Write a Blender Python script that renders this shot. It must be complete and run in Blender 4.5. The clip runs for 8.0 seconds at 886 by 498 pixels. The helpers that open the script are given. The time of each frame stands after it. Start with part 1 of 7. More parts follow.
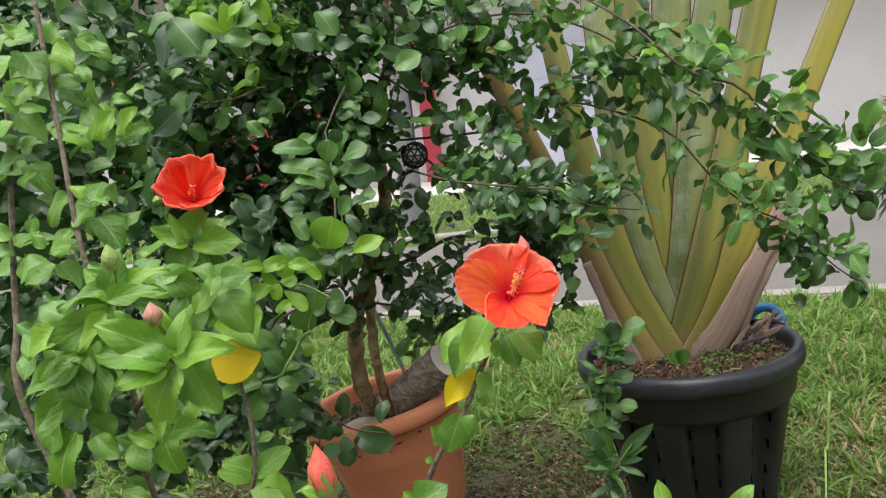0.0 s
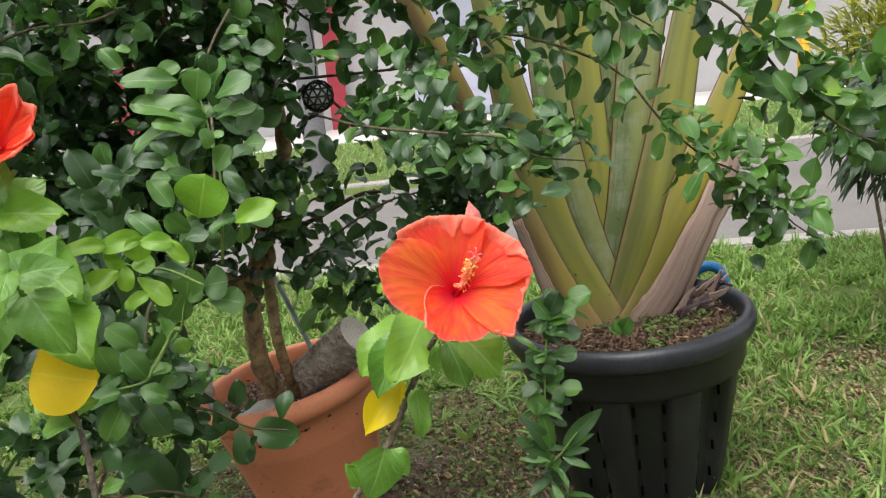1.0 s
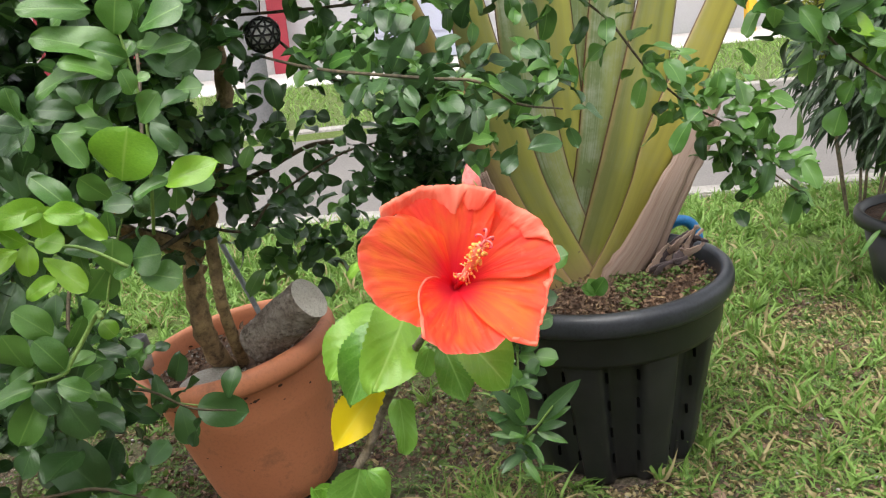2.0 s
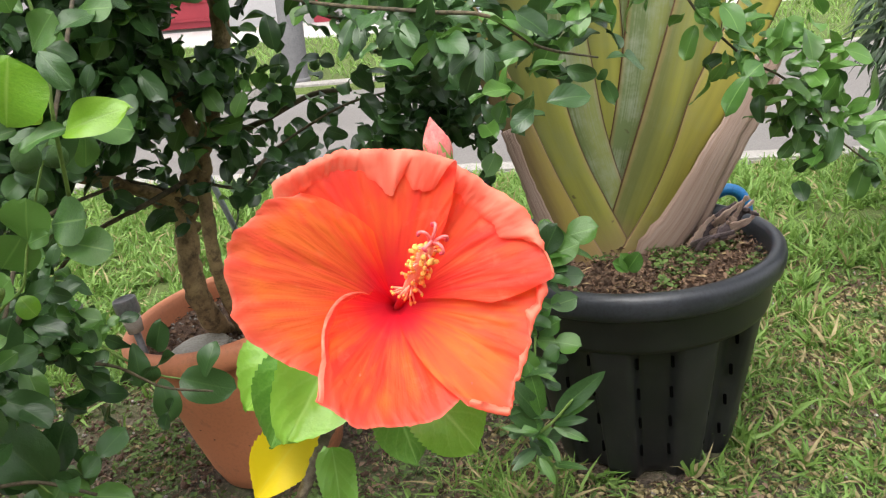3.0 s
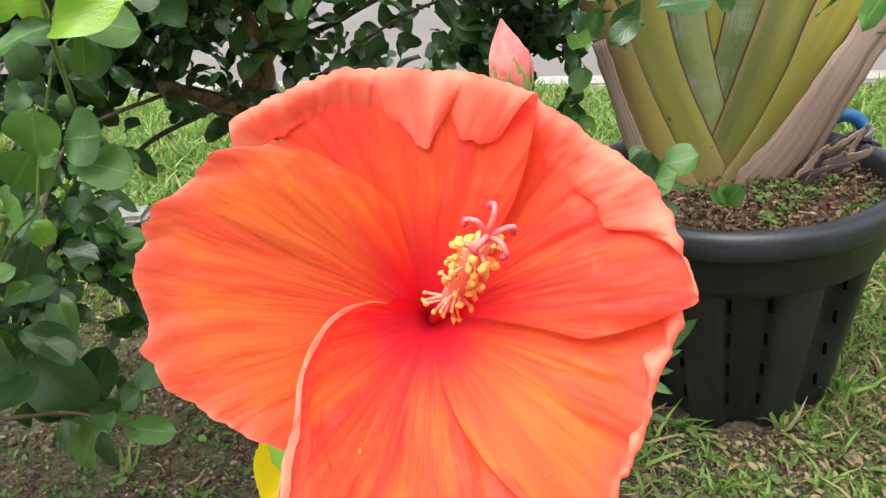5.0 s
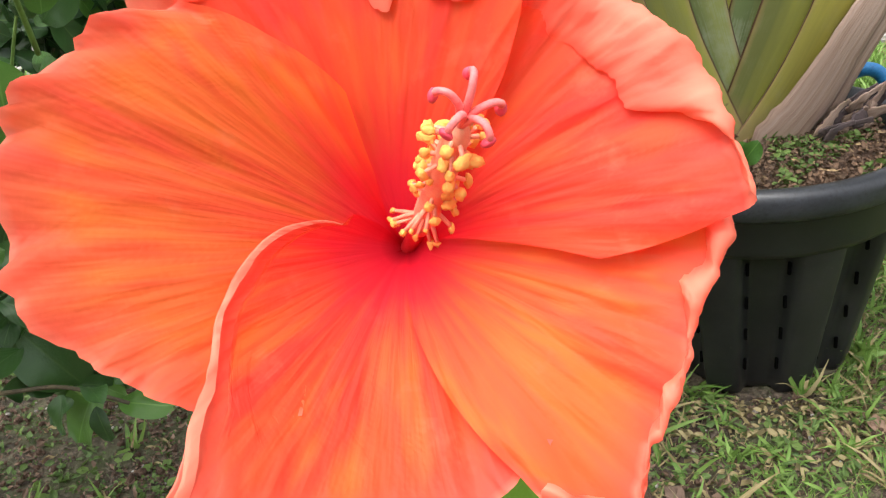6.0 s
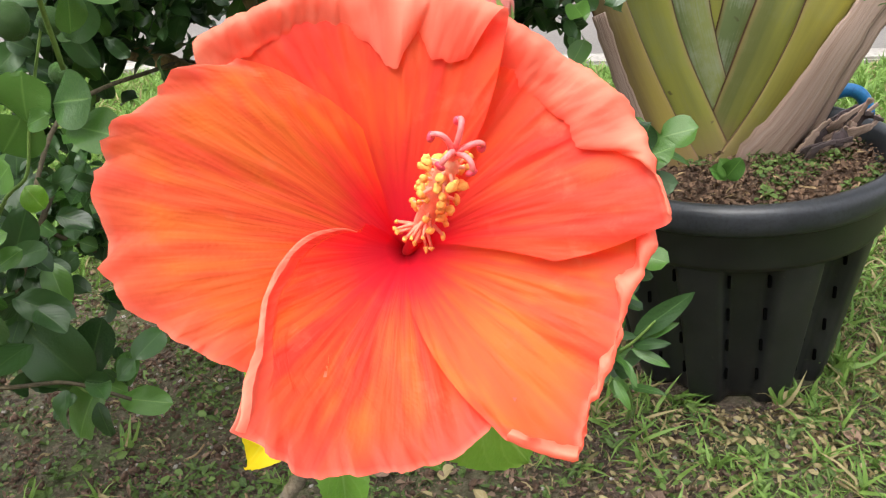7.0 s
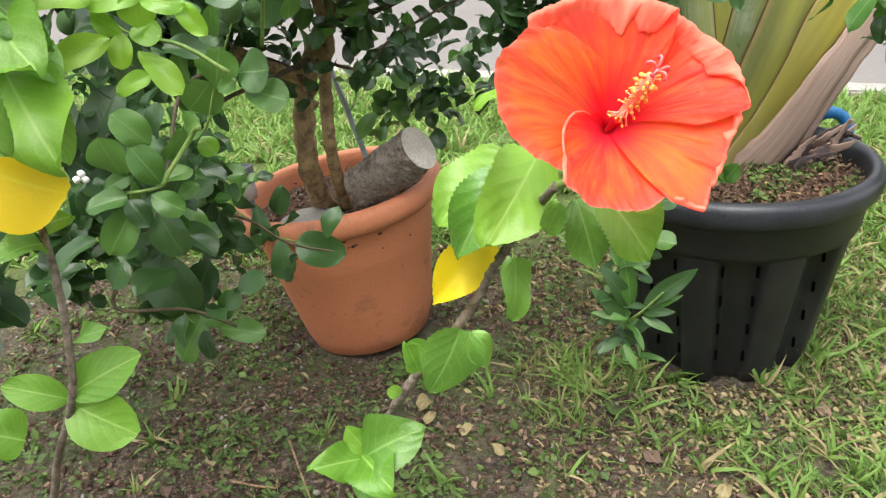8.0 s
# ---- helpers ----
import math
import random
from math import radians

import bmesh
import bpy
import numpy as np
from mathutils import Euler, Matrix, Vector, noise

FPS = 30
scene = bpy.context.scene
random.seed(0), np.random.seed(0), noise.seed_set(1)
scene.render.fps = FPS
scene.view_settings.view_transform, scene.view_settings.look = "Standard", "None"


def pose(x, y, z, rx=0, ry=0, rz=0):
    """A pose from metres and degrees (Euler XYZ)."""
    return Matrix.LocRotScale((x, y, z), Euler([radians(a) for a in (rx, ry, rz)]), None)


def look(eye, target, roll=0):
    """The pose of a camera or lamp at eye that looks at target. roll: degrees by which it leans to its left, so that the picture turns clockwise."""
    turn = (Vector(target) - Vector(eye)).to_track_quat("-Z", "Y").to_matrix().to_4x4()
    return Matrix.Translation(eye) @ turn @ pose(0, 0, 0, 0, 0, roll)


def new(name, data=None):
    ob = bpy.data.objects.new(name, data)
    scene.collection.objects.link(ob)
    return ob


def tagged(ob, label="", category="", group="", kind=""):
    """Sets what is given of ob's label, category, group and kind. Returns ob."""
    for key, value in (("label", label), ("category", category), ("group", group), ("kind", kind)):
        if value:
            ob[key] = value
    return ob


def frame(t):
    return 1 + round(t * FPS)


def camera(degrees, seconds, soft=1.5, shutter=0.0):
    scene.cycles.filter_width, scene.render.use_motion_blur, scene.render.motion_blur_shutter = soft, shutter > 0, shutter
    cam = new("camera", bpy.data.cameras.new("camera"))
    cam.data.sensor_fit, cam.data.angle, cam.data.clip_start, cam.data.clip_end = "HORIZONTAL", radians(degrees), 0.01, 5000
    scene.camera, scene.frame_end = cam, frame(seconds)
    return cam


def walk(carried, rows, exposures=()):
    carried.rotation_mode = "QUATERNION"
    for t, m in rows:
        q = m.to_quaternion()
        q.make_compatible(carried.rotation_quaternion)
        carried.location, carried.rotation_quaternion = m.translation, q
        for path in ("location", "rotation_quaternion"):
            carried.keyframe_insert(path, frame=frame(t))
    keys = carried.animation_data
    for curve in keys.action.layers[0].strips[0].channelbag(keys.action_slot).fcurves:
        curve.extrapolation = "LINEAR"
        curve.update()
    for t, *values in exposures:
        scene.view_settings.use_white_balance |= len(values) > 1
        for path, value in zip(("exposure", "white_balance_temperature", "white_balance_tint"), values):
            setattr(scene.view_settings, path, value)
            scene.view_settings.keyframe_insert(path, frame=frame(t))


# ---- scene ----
cam = camera(54.3, 8.0, soft=1.2)
# seconds, eye (m), turn (degrees)
PATH = [
    (0, 0.0017, 0.0042, 1.1524, 81.40, 5.91, -0.23),
    (0.5, -0.0275, 0.1502, 1.1341, 79.71, 5.59, -3.47),
    (1, -0.0078, 0.3223, 1.1260, 77.39, 5.46, -6.42),
    (1.5, -0.0150, 0.4123, 1.1121, 75.37, 5.44, -9.29),
    (1.7, -0.0304, 0.4377, 1.1147, 74.59, 5.07, -10.09),
    (2.8, 0.0366, 0.6463, 1.0865, 71.23, 3.96, -8.16),
    (3, 0.0489, 0.6711, 1.0733, 70.78, 3.80, -7.07),
    (3.5, 0.0687, 0.7254, 1.0614, 69.66, 3.68, -4.44),
    (4, 0.0732, 0.7743, 1.0477, 68.44, 3.75, -2.86),
    (4.5, 0.0776, 0.7983, 1.0455, 67.12, 4.27, -1.70),
    (4.7, 0.0678, 0.7980, 1.0477, 66.43, 3.54, -1.52),
    (5.8, 0.0649, 0.8354, 1.0222, 63.41, 4.30, -0.89),
    (6, 0.0723, 0.8410, 1.0133, 63.53, 4.74, -1.17),
    (6.5, 0.0682, 0.8414, 1.0118, 63.50, 4.35, -1.26),
    (7, 0.0727, 0.8005, 1.0320, 64.11, 3.59, -1.22),
    (7.5, 0.0336, 0.7273, 1.0621, 65.09, 2.32, -1.56),
    (8, -0.0303, 0.5750, 1.0657, 65.21, 0.59, -1.11),
]
EXPOSURES = [(0.0, 0.92), (0.5, 0.95), (1.5, 1.15), (3.0, 1.32), (4.5, 1.42), (7.0, 1.42), (7.5, 1.5), (8.0, 1.62)]
walk(cam, [(t, pose(x, y, z, rx, ry, rz)) for t, x, y, z, rx, ry, rz in PATH], EXPOSURES)

# ---- light: bright overcast sky with a broad, weak sun ----
world = bpy.data.worlds.new("overcast_sky")
scene.world = world
world.use_nodes = True
wn, wl = world.node_tree.nodes, world.node_tree.links
sky = wn.new("ShaderNodeTexSky")
sky.sky_type, sky.sun_disc = "NISHITA", False
sky.sun_elevation, sky.sun_rotation = radians(58), radians(200)
sky.air_density, sky.dust_density, sky.ozone_density = 1.0, 3.0, 1.0
pale = wn.new("ShaderNodeHueSaturation")
pale.inputs["Saturation"].default_value = 0.16
wl.new(sky.outputs[0], pale.inputs["Color"])
wl.new(pale.outputs[0], wn["Background"].inputs["Color"])
wn["Background"].inputs["Strength"].default_value = 0.15
sun = new("sun", bpy.data.lights.new("sun", "SUN"))
sun.data.energy, sun.data.angle, sun.data.color = 1.4, radians(50), (1.0, 0.96, 0.9)
sun.matrix_world = look((-1.6, 1.0, 7.0), (0.3, 1.8, 0.3))


# ---- materials ----
class Nodes:
    """A material's node tree, with short ways to add nodes."""

    def __init__(self, name):
        self.mat = bpy.data.materials.new(name)
        self.mat.use_nodes = True
        self.t = self.mat.node_tree
        self.bsdf = self.t.nodes["Principled BSDF"]
        self.out = self.t.nodes["Material Output"]

    def add(self, kind, **inputs):
        n = self.t.nodes.new(kind)
        for key, value in inputs.items():
            self.set(n, key.replace("_", " "), value)
        return n

    def set(self, node, key, value):
        slot = node.inputs[int(key)] if key.isdigit() else node.inputs[key]
        if isinstance(value, bpy.types.NodeSocket):
            self.t.links.new(value, slot)
        else:
            slot.default_value = value

    def coords(self, which="Object"):
        return self.add("ShaderNodeTexCoord").outputs[which]

    def noise(self, scale, detail=4.0, rough=0.6, vec=None):
        n = self.add("ShaderNodeTexNoise", Scale=scale, Detail=detail, Roughness=rough)
        self.t.links.new(vec or self.coords(), n.inputs["Vector"])
        return n.outputs["Fac"]

    def ramp(self, fac, stops):
        r = self.add("ShaderNodeValToRGB", Fac=fac)
        while len(r.color_ramp.elements) < len(stops):
            r.color_ramp.elements.new(0.5)
        for e, (p, c) in zip(r.color_ramp.elements, stops):
            e.position, e.color = p, (*c, 1) if len(c) == 3 else c
        return r.outputs["Color"]

    def mix(self, fac, a, b, blend="MIX"):
        m = self.t.nodes.new("ShaderNodeMix")
        m.data_type, m.blend_type = "RGBA", blend
        for slot, value in ((m.inputs[0], fac), (m.inputs[6], a), (m.inputs[7], b)):
            if isinstance(value, bpy.types.NodeSocket):
                self.t.links.new(value, slot)
            else:
                slot.default_value = value if not isinstance(value, tuple) else (*value, 1)
        return m.outputs[2]

    def math(self, op, a, b=0.0, c=0.0):
        m = self.t.nodes.new("ShaderNodeMath")
        m.operation = op
        for slot, value in zip(m.inputs, (a, b, c)):
            if isinstance(value, bpy.types.NodeSocket):
                self.t.links.new(value, slot)
            else:
                slot.default_value = value
        return m.outputs[0]

    def split(self, vec):
        s = self.add("ShaderNodeSeparateXYZ", Vector=vec)
        return s.outputs

    def bump(self, height, strength=0.3, dist=0.01):
        b = self.add("ShaderNodeBump", Height=height, Strength=strength, Distance=dist)
        self.t.links.new(b.outputs[0], self.bsdf.inputs["Normal"])

    def done(self, color, rough=0.6, metal=0.0, spec=None):
        self.set(self.bsdf, "Base Color", color if isinstance(color, bpy.types.NodeSocket) else (*color, 1))
        self.set(self.bsdf, "Roughness", rough)
        self.set(self.bsdf, "Metallic", metal)
        if spec is not None:
            self.set(self.bsdf, "Specular IOR Level", spec)
        return self.mat


def earthy(name, a, b, c, scale=8.0, rough=0.9, bump=0.5, dist=0.01, fine=60.0):
    """Three tones mixed at two scales with a grainy relief."""
    n = Nodes(name)
    big, small = n.noise(scale, 5), n.noise(fine, 6, 0.7)
    tone = n.mix(n.ramp(big, [(0.35, (0, 0, 0)), (0.65, (1, 1, 1))]), a, b)
    tone = n.mix(n.ramp(small, [(0.45, (0, 0, 0)), (0.7, (1, 1, 1))]), tone, c)
    n.bump(n.math("ADD", small, n.math("MULTIPLY", big, 0.6)), bump, dist)
    return n.done(tone, rough)


def leaf_material(name, dark, light, vein, shine=0.35, gloss=0.35, veins=9.0, spots=None, spec=0.5, rib_tone=0.25, relief=0.2):
    """A leaf blade: tone that varies from leaf to leaf, pale midrib and side veins, light that shines through."""
    n = Nodes(name)
    uv = n.split(n.coords("UV"))
    across = n.math("ABSOLUTE", n.math("SUBTRACT", uv[0], 0.5))
    lot = n.add("ShaderNodeNewGeometry").outputs["Random Per Island"]
    own = n.add("ShaderNodeObjectInfo").outputs["Random"]
    pick = n.math("FRACT", n.math("ADD", lot, own))
    tone = n.mix(pick, dark, light)
    blotch = n.noise(35.0, 4)
    tone = n.mix(n.ramp(blotch, [(0.35, (0, 0, 0)), (0.7, (0.45, 0.45, 0.45))]), tone, light)
    if spots:
        tone = n.mix(n.ramp(n.noise(14.0, 3), [(0.62, (0, 0, 0)), (0.72, (1, 1, 1))]), tone, spots)
    mid = n.ramp(across, [(0.0, (1, 1, 1)), (0.035, (0, 0, 0))])
    slant = n.math("SUBTRACT", uv[1], n.math("MULTIPLY", across, 0.9))
    wave = n.math("SINE", n.math("MULTIPLY", slant, veins * 6.283))
    side = n.ramp(wave, [(0.80, (0, 0, 0)), (1.0, (rib_tone, rib_tone, rib_tone))])
    rib = n.math("MAXIMUM", mid, side)
    tone = n.mix(rib, tone, vein)
    n.bump(n.math("ADD", n.math("SUBTRACT", n.math("MULTIPLY", wave, 3.5 * relief), n.math("MULTIPLY", mid, 0.8)), n.math("MULTIPLY", blotch, 2.6)), 0.2, 0.0014)
    n.done(tone, n.math("ADD", gloss, n.math("MULTIPLY", blotch, 0.2)), 0.0, spec)
    glow = n.add("ShaderNodeBsdfTranslucent", Color=n.mix(0.5, tone, light, "MIX"))
    both = n.add("ShaderNodeMixShader", Fac=shine)
    n.t.links.new(n.bsdf.outputs[0], both.inputs[1])
    n.t.links.new(glow.outputs[0], both.inputs[2])
    n.t.links.new(both.outputs[0], n.out.inputs["Surface"])
    return n.mat


M = {}
M["hib_leaf"] = leaf_material("hibiscus_leaf_green", (0.065, 0.185, 0.022), (0.18, 0.37, 0.052), (0.26, 0.45, 0.12), 0.30, 0.26, 5.0, None, 0.65, 0.22, 0.22)
M["hib_young"] = leaf_material("hibiscus_leaf_young", (0.105, 0.285, 0.028), (0.26, 0.49, 0.055), (0.38, 0.60, 0.14), 0.40, 0.26, 5.0, None, 0.65, 0.20, 0.20)
M["yellow_leaf"] = leaf_material("yellow_leaf", (0.88, 0.60, 0.010), (0.92, 0.70, 0.015), (0.92, 0.74, 0.05), 0.55, 0.4, 5.0, None, 0.4, 0.1, 0.08)
M["lime_dark"] = leaf_material("lime_leaf_dark", (0.016, 0.046, 0.013), (0.055, 0.130, 0.034), (0.08, 0.16, 0.045), 0.22, 0.24, 7.0, None, 0.6, 0.05, 0.05)
M["lime_mid"] = leaf_material("lime_leaf_green", (0.040, 0.125, 0.020), (0.115, 0.25, 0.045), (0.18, 0.34, 0.08), 0.26, 0.24, 7.0, None, 0.65, 0.05, 0.04)
M["lime_bright"] = leaf_material("lime_leaf_new", (0.14, 0.34, 0.025), (0.29, 0.52, 0.045), (0.30, 0.48, 0.09), 0.36, 0.22, 7.0, None, 0.7, 0.06, 0.06)
M["croton"] = leaf_material("croton_leaf", (0.03, 0.085, 0.015), (0.30, 0.31, 0.03), (0.42, 0.40, 0.05), 0.3, 0.3, 7.0)
M["strap_leaf"] = leaf_material("strap_leaf_dark", (0.012, 0.03, 0.014), (0.04, 0.08, 0.025), (0.05, 0.1, 0.03), 0.15, 0.35, 3.0)
M["grass"] = leaf_material("grass_blade", (0.08, 0.185, 0.028), (0.25, 0.40, 0.09), (0.3, 0.45, 0.11), 0.35, 0.45, 1.0)
M["dry_grass"] = leaf_material("dry_grass_blade", (0.24, 0.18, 0.08), (0.42, 0.35, 0.18), (0.5, 0.42, 0.25), 0.2, 0.7, 1.0)
M["weed"] = leaf_material("weed_leaf", (0.035, 0.080, 0.020), (0.16, 0.25, 0.055), (0.2, 0.3, 0.09), 0.3, 0.5, 5.0)
M["litter"] = leaf_material("dead_leaf", (0.055, 0.035, 0.026), (0.30, 0.195, 0.14), (0.36, 0.27, 0.17), 0.1, 0.8, 6.0)
M["mulch"] = leaf_material("mulch_chip", (0.028, 0.017, 0.012), (0.235, 0.14, 0.088), (0.25, 0.17, 0.1), 0.05, 0.8, 3.0)
M["stem"] = earthy("green_stem", (0.16, 0.27, 0.06), (0.22, 0.33, 0.08), (0.12, 0.2, 0.05), 20, 0.6, 0.2, 0.001, 200)
M["bark_h"] = earthy("hibiscus_bark", (0.13, 0.10, 0.072), (0.27, 0.22, 0.17), (0.06, 0.042, 0.032), 70, 0.85, 0.9, 0.003, 190)
M["bark"] = earthy("lime_bark", (0.25, 0.165, 0.085), (0.56, 0.40, 0.21), (0.08, 0.052, 0.032), 16, 0.85, 0.9, 0.008, 48)
M["twig"] = earthy("lime_twig_bark", (0.075, 0.062, 0.038), (0.15, 0.115, 0.065), (0.035, 0.028, 0.018), 30, 0.85, 0.8, 0.004, 90)
M["log_bark"] = earthy("log_bark", (0.33, 0.265, 0.215), (0.50, 0.43, 0.37), (0.13, 0.095, 0.075), 26, 0.9, 1.0, 0.02, 75)
M["log_end"] = earthy("log_cut_end", (0.48, 0.44, 0.37), (0.58, 0.54, 0.47), (0.3, 0.27, 0.22), 40, 0.9, 0.5, 0.003, 250)
M["soil"] = earthy("potting_soil", (0.10, 0.055, 0.034), (0.17, 0.10, 0.065), (0.045, 0.027, 0.02), 30, 0.95, 0.9, 0.012, 120)
M["stone"] = earthy("flat_stone", (0.33, 0.31, 0.27), (0.42, 0.39, 0.34), (0.22, 0.2, 0.17), 25, 0.85, 0.4, 0.003, 180)
M["pebble"] = earthy("grit", (0.28, 0.25, 0.22), (0.45, 0.42, 0.38), (0.12, 0.10, 0.085), 30, 0.9, 0.4, 0.003, 200)
M["fruit"] = earthy("lime_rind", (0.085, 0.20, 0.045), (0.13, 0.27, 0.06), (0.06, 0.15, 0.035), 40, 0.45, 0.8, 0.004, 130)
M["concrete"] = earthy("kerb_concrete", (0.30, 0.28, 0.255), (0.38, 0.36, 0.33), (0.2, 0.185, 0.17), 3, 0.9, 0.4, 0.006, 45)
M["road"] = earthy("road_surface", (0.155, 0.142, 0.134), (0.185, 0.171, 0.162), (0.12, 0.111, 0.106), 1.2, 0.9, 0.4, 0.006, 70)
M["apron"] = earthy("driveway_concrete", (0.62, 0.58, 0.56), (0.70, 0.66, 0.64), (0.5, 0.47, 0.45), 1.0, 0.9, 0.3, 0.005, 40)
M["pole"] = earthy("pole_grey", (0.15, 0.147, 0.15), (0.19, 0.186, 0.19), (0.115, 0.112, 0.115), 4, 0.8, 0.3, 0.004, 60)
M["wall"] = earthy("white_render", (0.52, 0.505, 0.51), (0.57, 0.555, 0.56), (0.47, 0.455, 0.46), 0.8, 0.85, 0.2, 0.004, 60)
M["back_wall"] = earthy("unseen_blocker_wall", (0.36, 0.34, 0.31), (0.42, 0.40, 0.37), (0.3, 0.28, 0.26), 1.0, 0.9, 0.2, 0.004, 50)
M["red_paint"] = earthy("red_paint", (0.30, 0.020, 0.036), (0.36, 0.03, 0.045), (0.25, 0.016, 0.03), 1.5, 0.55, 0.15, 0.002, 60)
M["grey_panel"] = earthy("blue_grey_panel", (0.50, 0.51, 0.62), (0.56, 0.57, 0.68), (0.45, 0.46, 0.56), 1.0, 0.5, 0.1, 0.002, 50)
M["yellow_paint"] = earthy("yellow_paint", (0.75, 0.42, 0.02), (0.8, 0.48, 0.03), (0.65, 0.36, 0.02), 2, 0.5, 0.1, 0.002, 50)
M["roof"] = earthy("roof_tile", (0.22, 0.09, 0.06), (0.28, 0.12, 0.08), (0.15, 0.06, 0.04), 2, 0.8, 0.4, 0.01, 30)
M["blue_plastic"] = earthy("blue_plastic", (0.015, 0.16, 0.42), (0.025, 0.21, 0.5), (0.012, 0.12, 0.34), 20, 0.35, 0.1, 0.001, 200)
M["rod"] = earthy("grey_metal_rod", (0.28, 0.31, 0.33), (0.36, 0.39, 0.41), (0.2, 0.22, 0.24), 30, 0.45, 0.2, 0.001, 200)
# black lifted towards grey-blue: the sky's reflection on the rim, put into its colour
M["black_rim"] = earthy("sky_sheen_black_rim", (0.020, 0.022, 0.028), (0.036, 0.039, 0.048), (0.012, 0.013, 0.016), 9, 0.36, 0.1, 0.001, 140)
M["lamp_grey"] = earthy("solar_lamp_plastic", (0.16, 0.155, 0.16), (0.22, 0.215, 0.22), (0.11, 0.11, 0.11), 30, 0.4, 0.1, 0.001, 200)
M["lamp_lens"] = earthy("solar_lamp_lens", (0.46, 0.40, 0.36), (0.54, 0.48, 0.44), (0.4, 0.35, 0.31), 30, 0.25, 0.1, 0.001, 200)
M["wire"] = earthy("black_wire", (0.015, 0.015, 0.016), (0.022, 0.022, 0.024), (0.01, 0.01, 0.01), 30, 0.5, 0.1, 0.001, 200)
M["frost"] = earthy("frosted_ball", (0.60, 0.60, 0.58), (0.70, 0.70, 0.68), (0.45, 0.46, 0.44), 25, 0.35, 0.1, 0.001, 100)
M["white_petal"] = earthy("white_blossom", (0.75, 0.75, 0.72), (0.82, 0.82, 0.8), (0.65, 0.66, 0.6), 60, 0.6, 0.1, 0.001, 300)


def pot_black():
    n = Nodes("black_plastic")
    dust = n.noise(6.0, 6, 0.65)
    fine = n.noise(150.0, 3)
    tone = n.mix(n.ramp(dust, [(0.42, (0, 0, 0)), (0.75, (1, 1, 1))]), (0.011, 0.012, 0.0125), (0.030, 0.030, 0.030))
    specks = n.ramp(n.noise(75.0, 5, 0.7), [(0.66, (0, 0, 0)), (0.76, (0.5, 0.5, 0.5))])
    tone = n.mix(specks, tone, (0.085, 0.078, 0.066))
    n.bump(fine, 0.08, 0.001)
    return n.done(tone, n.math("ADD", 0.30, n.math("MULTIPLY", dust, 0.25)), 0.0, 0.5)


def pot_clay():
    n = Nodes("terracotta_plastic")
    big, fine = n.noise(5.0, 5), n.noise(130.0, 4)
    tone = n.mix(big, (0.55, 0.185, 0.082), (0.63, 0.245, 0.128))
    tone = n.mix(n.ramp(fine, [(0.5, (0, 0, 0)), (0.8, (0.4, 0.4, 0.4))]), tone, (0.33, 0.13, 0.07))
    dirt = n.noise(9.0, 6, 0.7)
    tone = n.mix(n.ramp(dirt, [(0.55, (0, 0, 0)), (0.72, (0.8, 0.8, 0.8))]), tone, (0.24, 0.10, 0.055))
    n.bump(fine, 0.12, 0.001)
    return n.done(tone, 0.6)


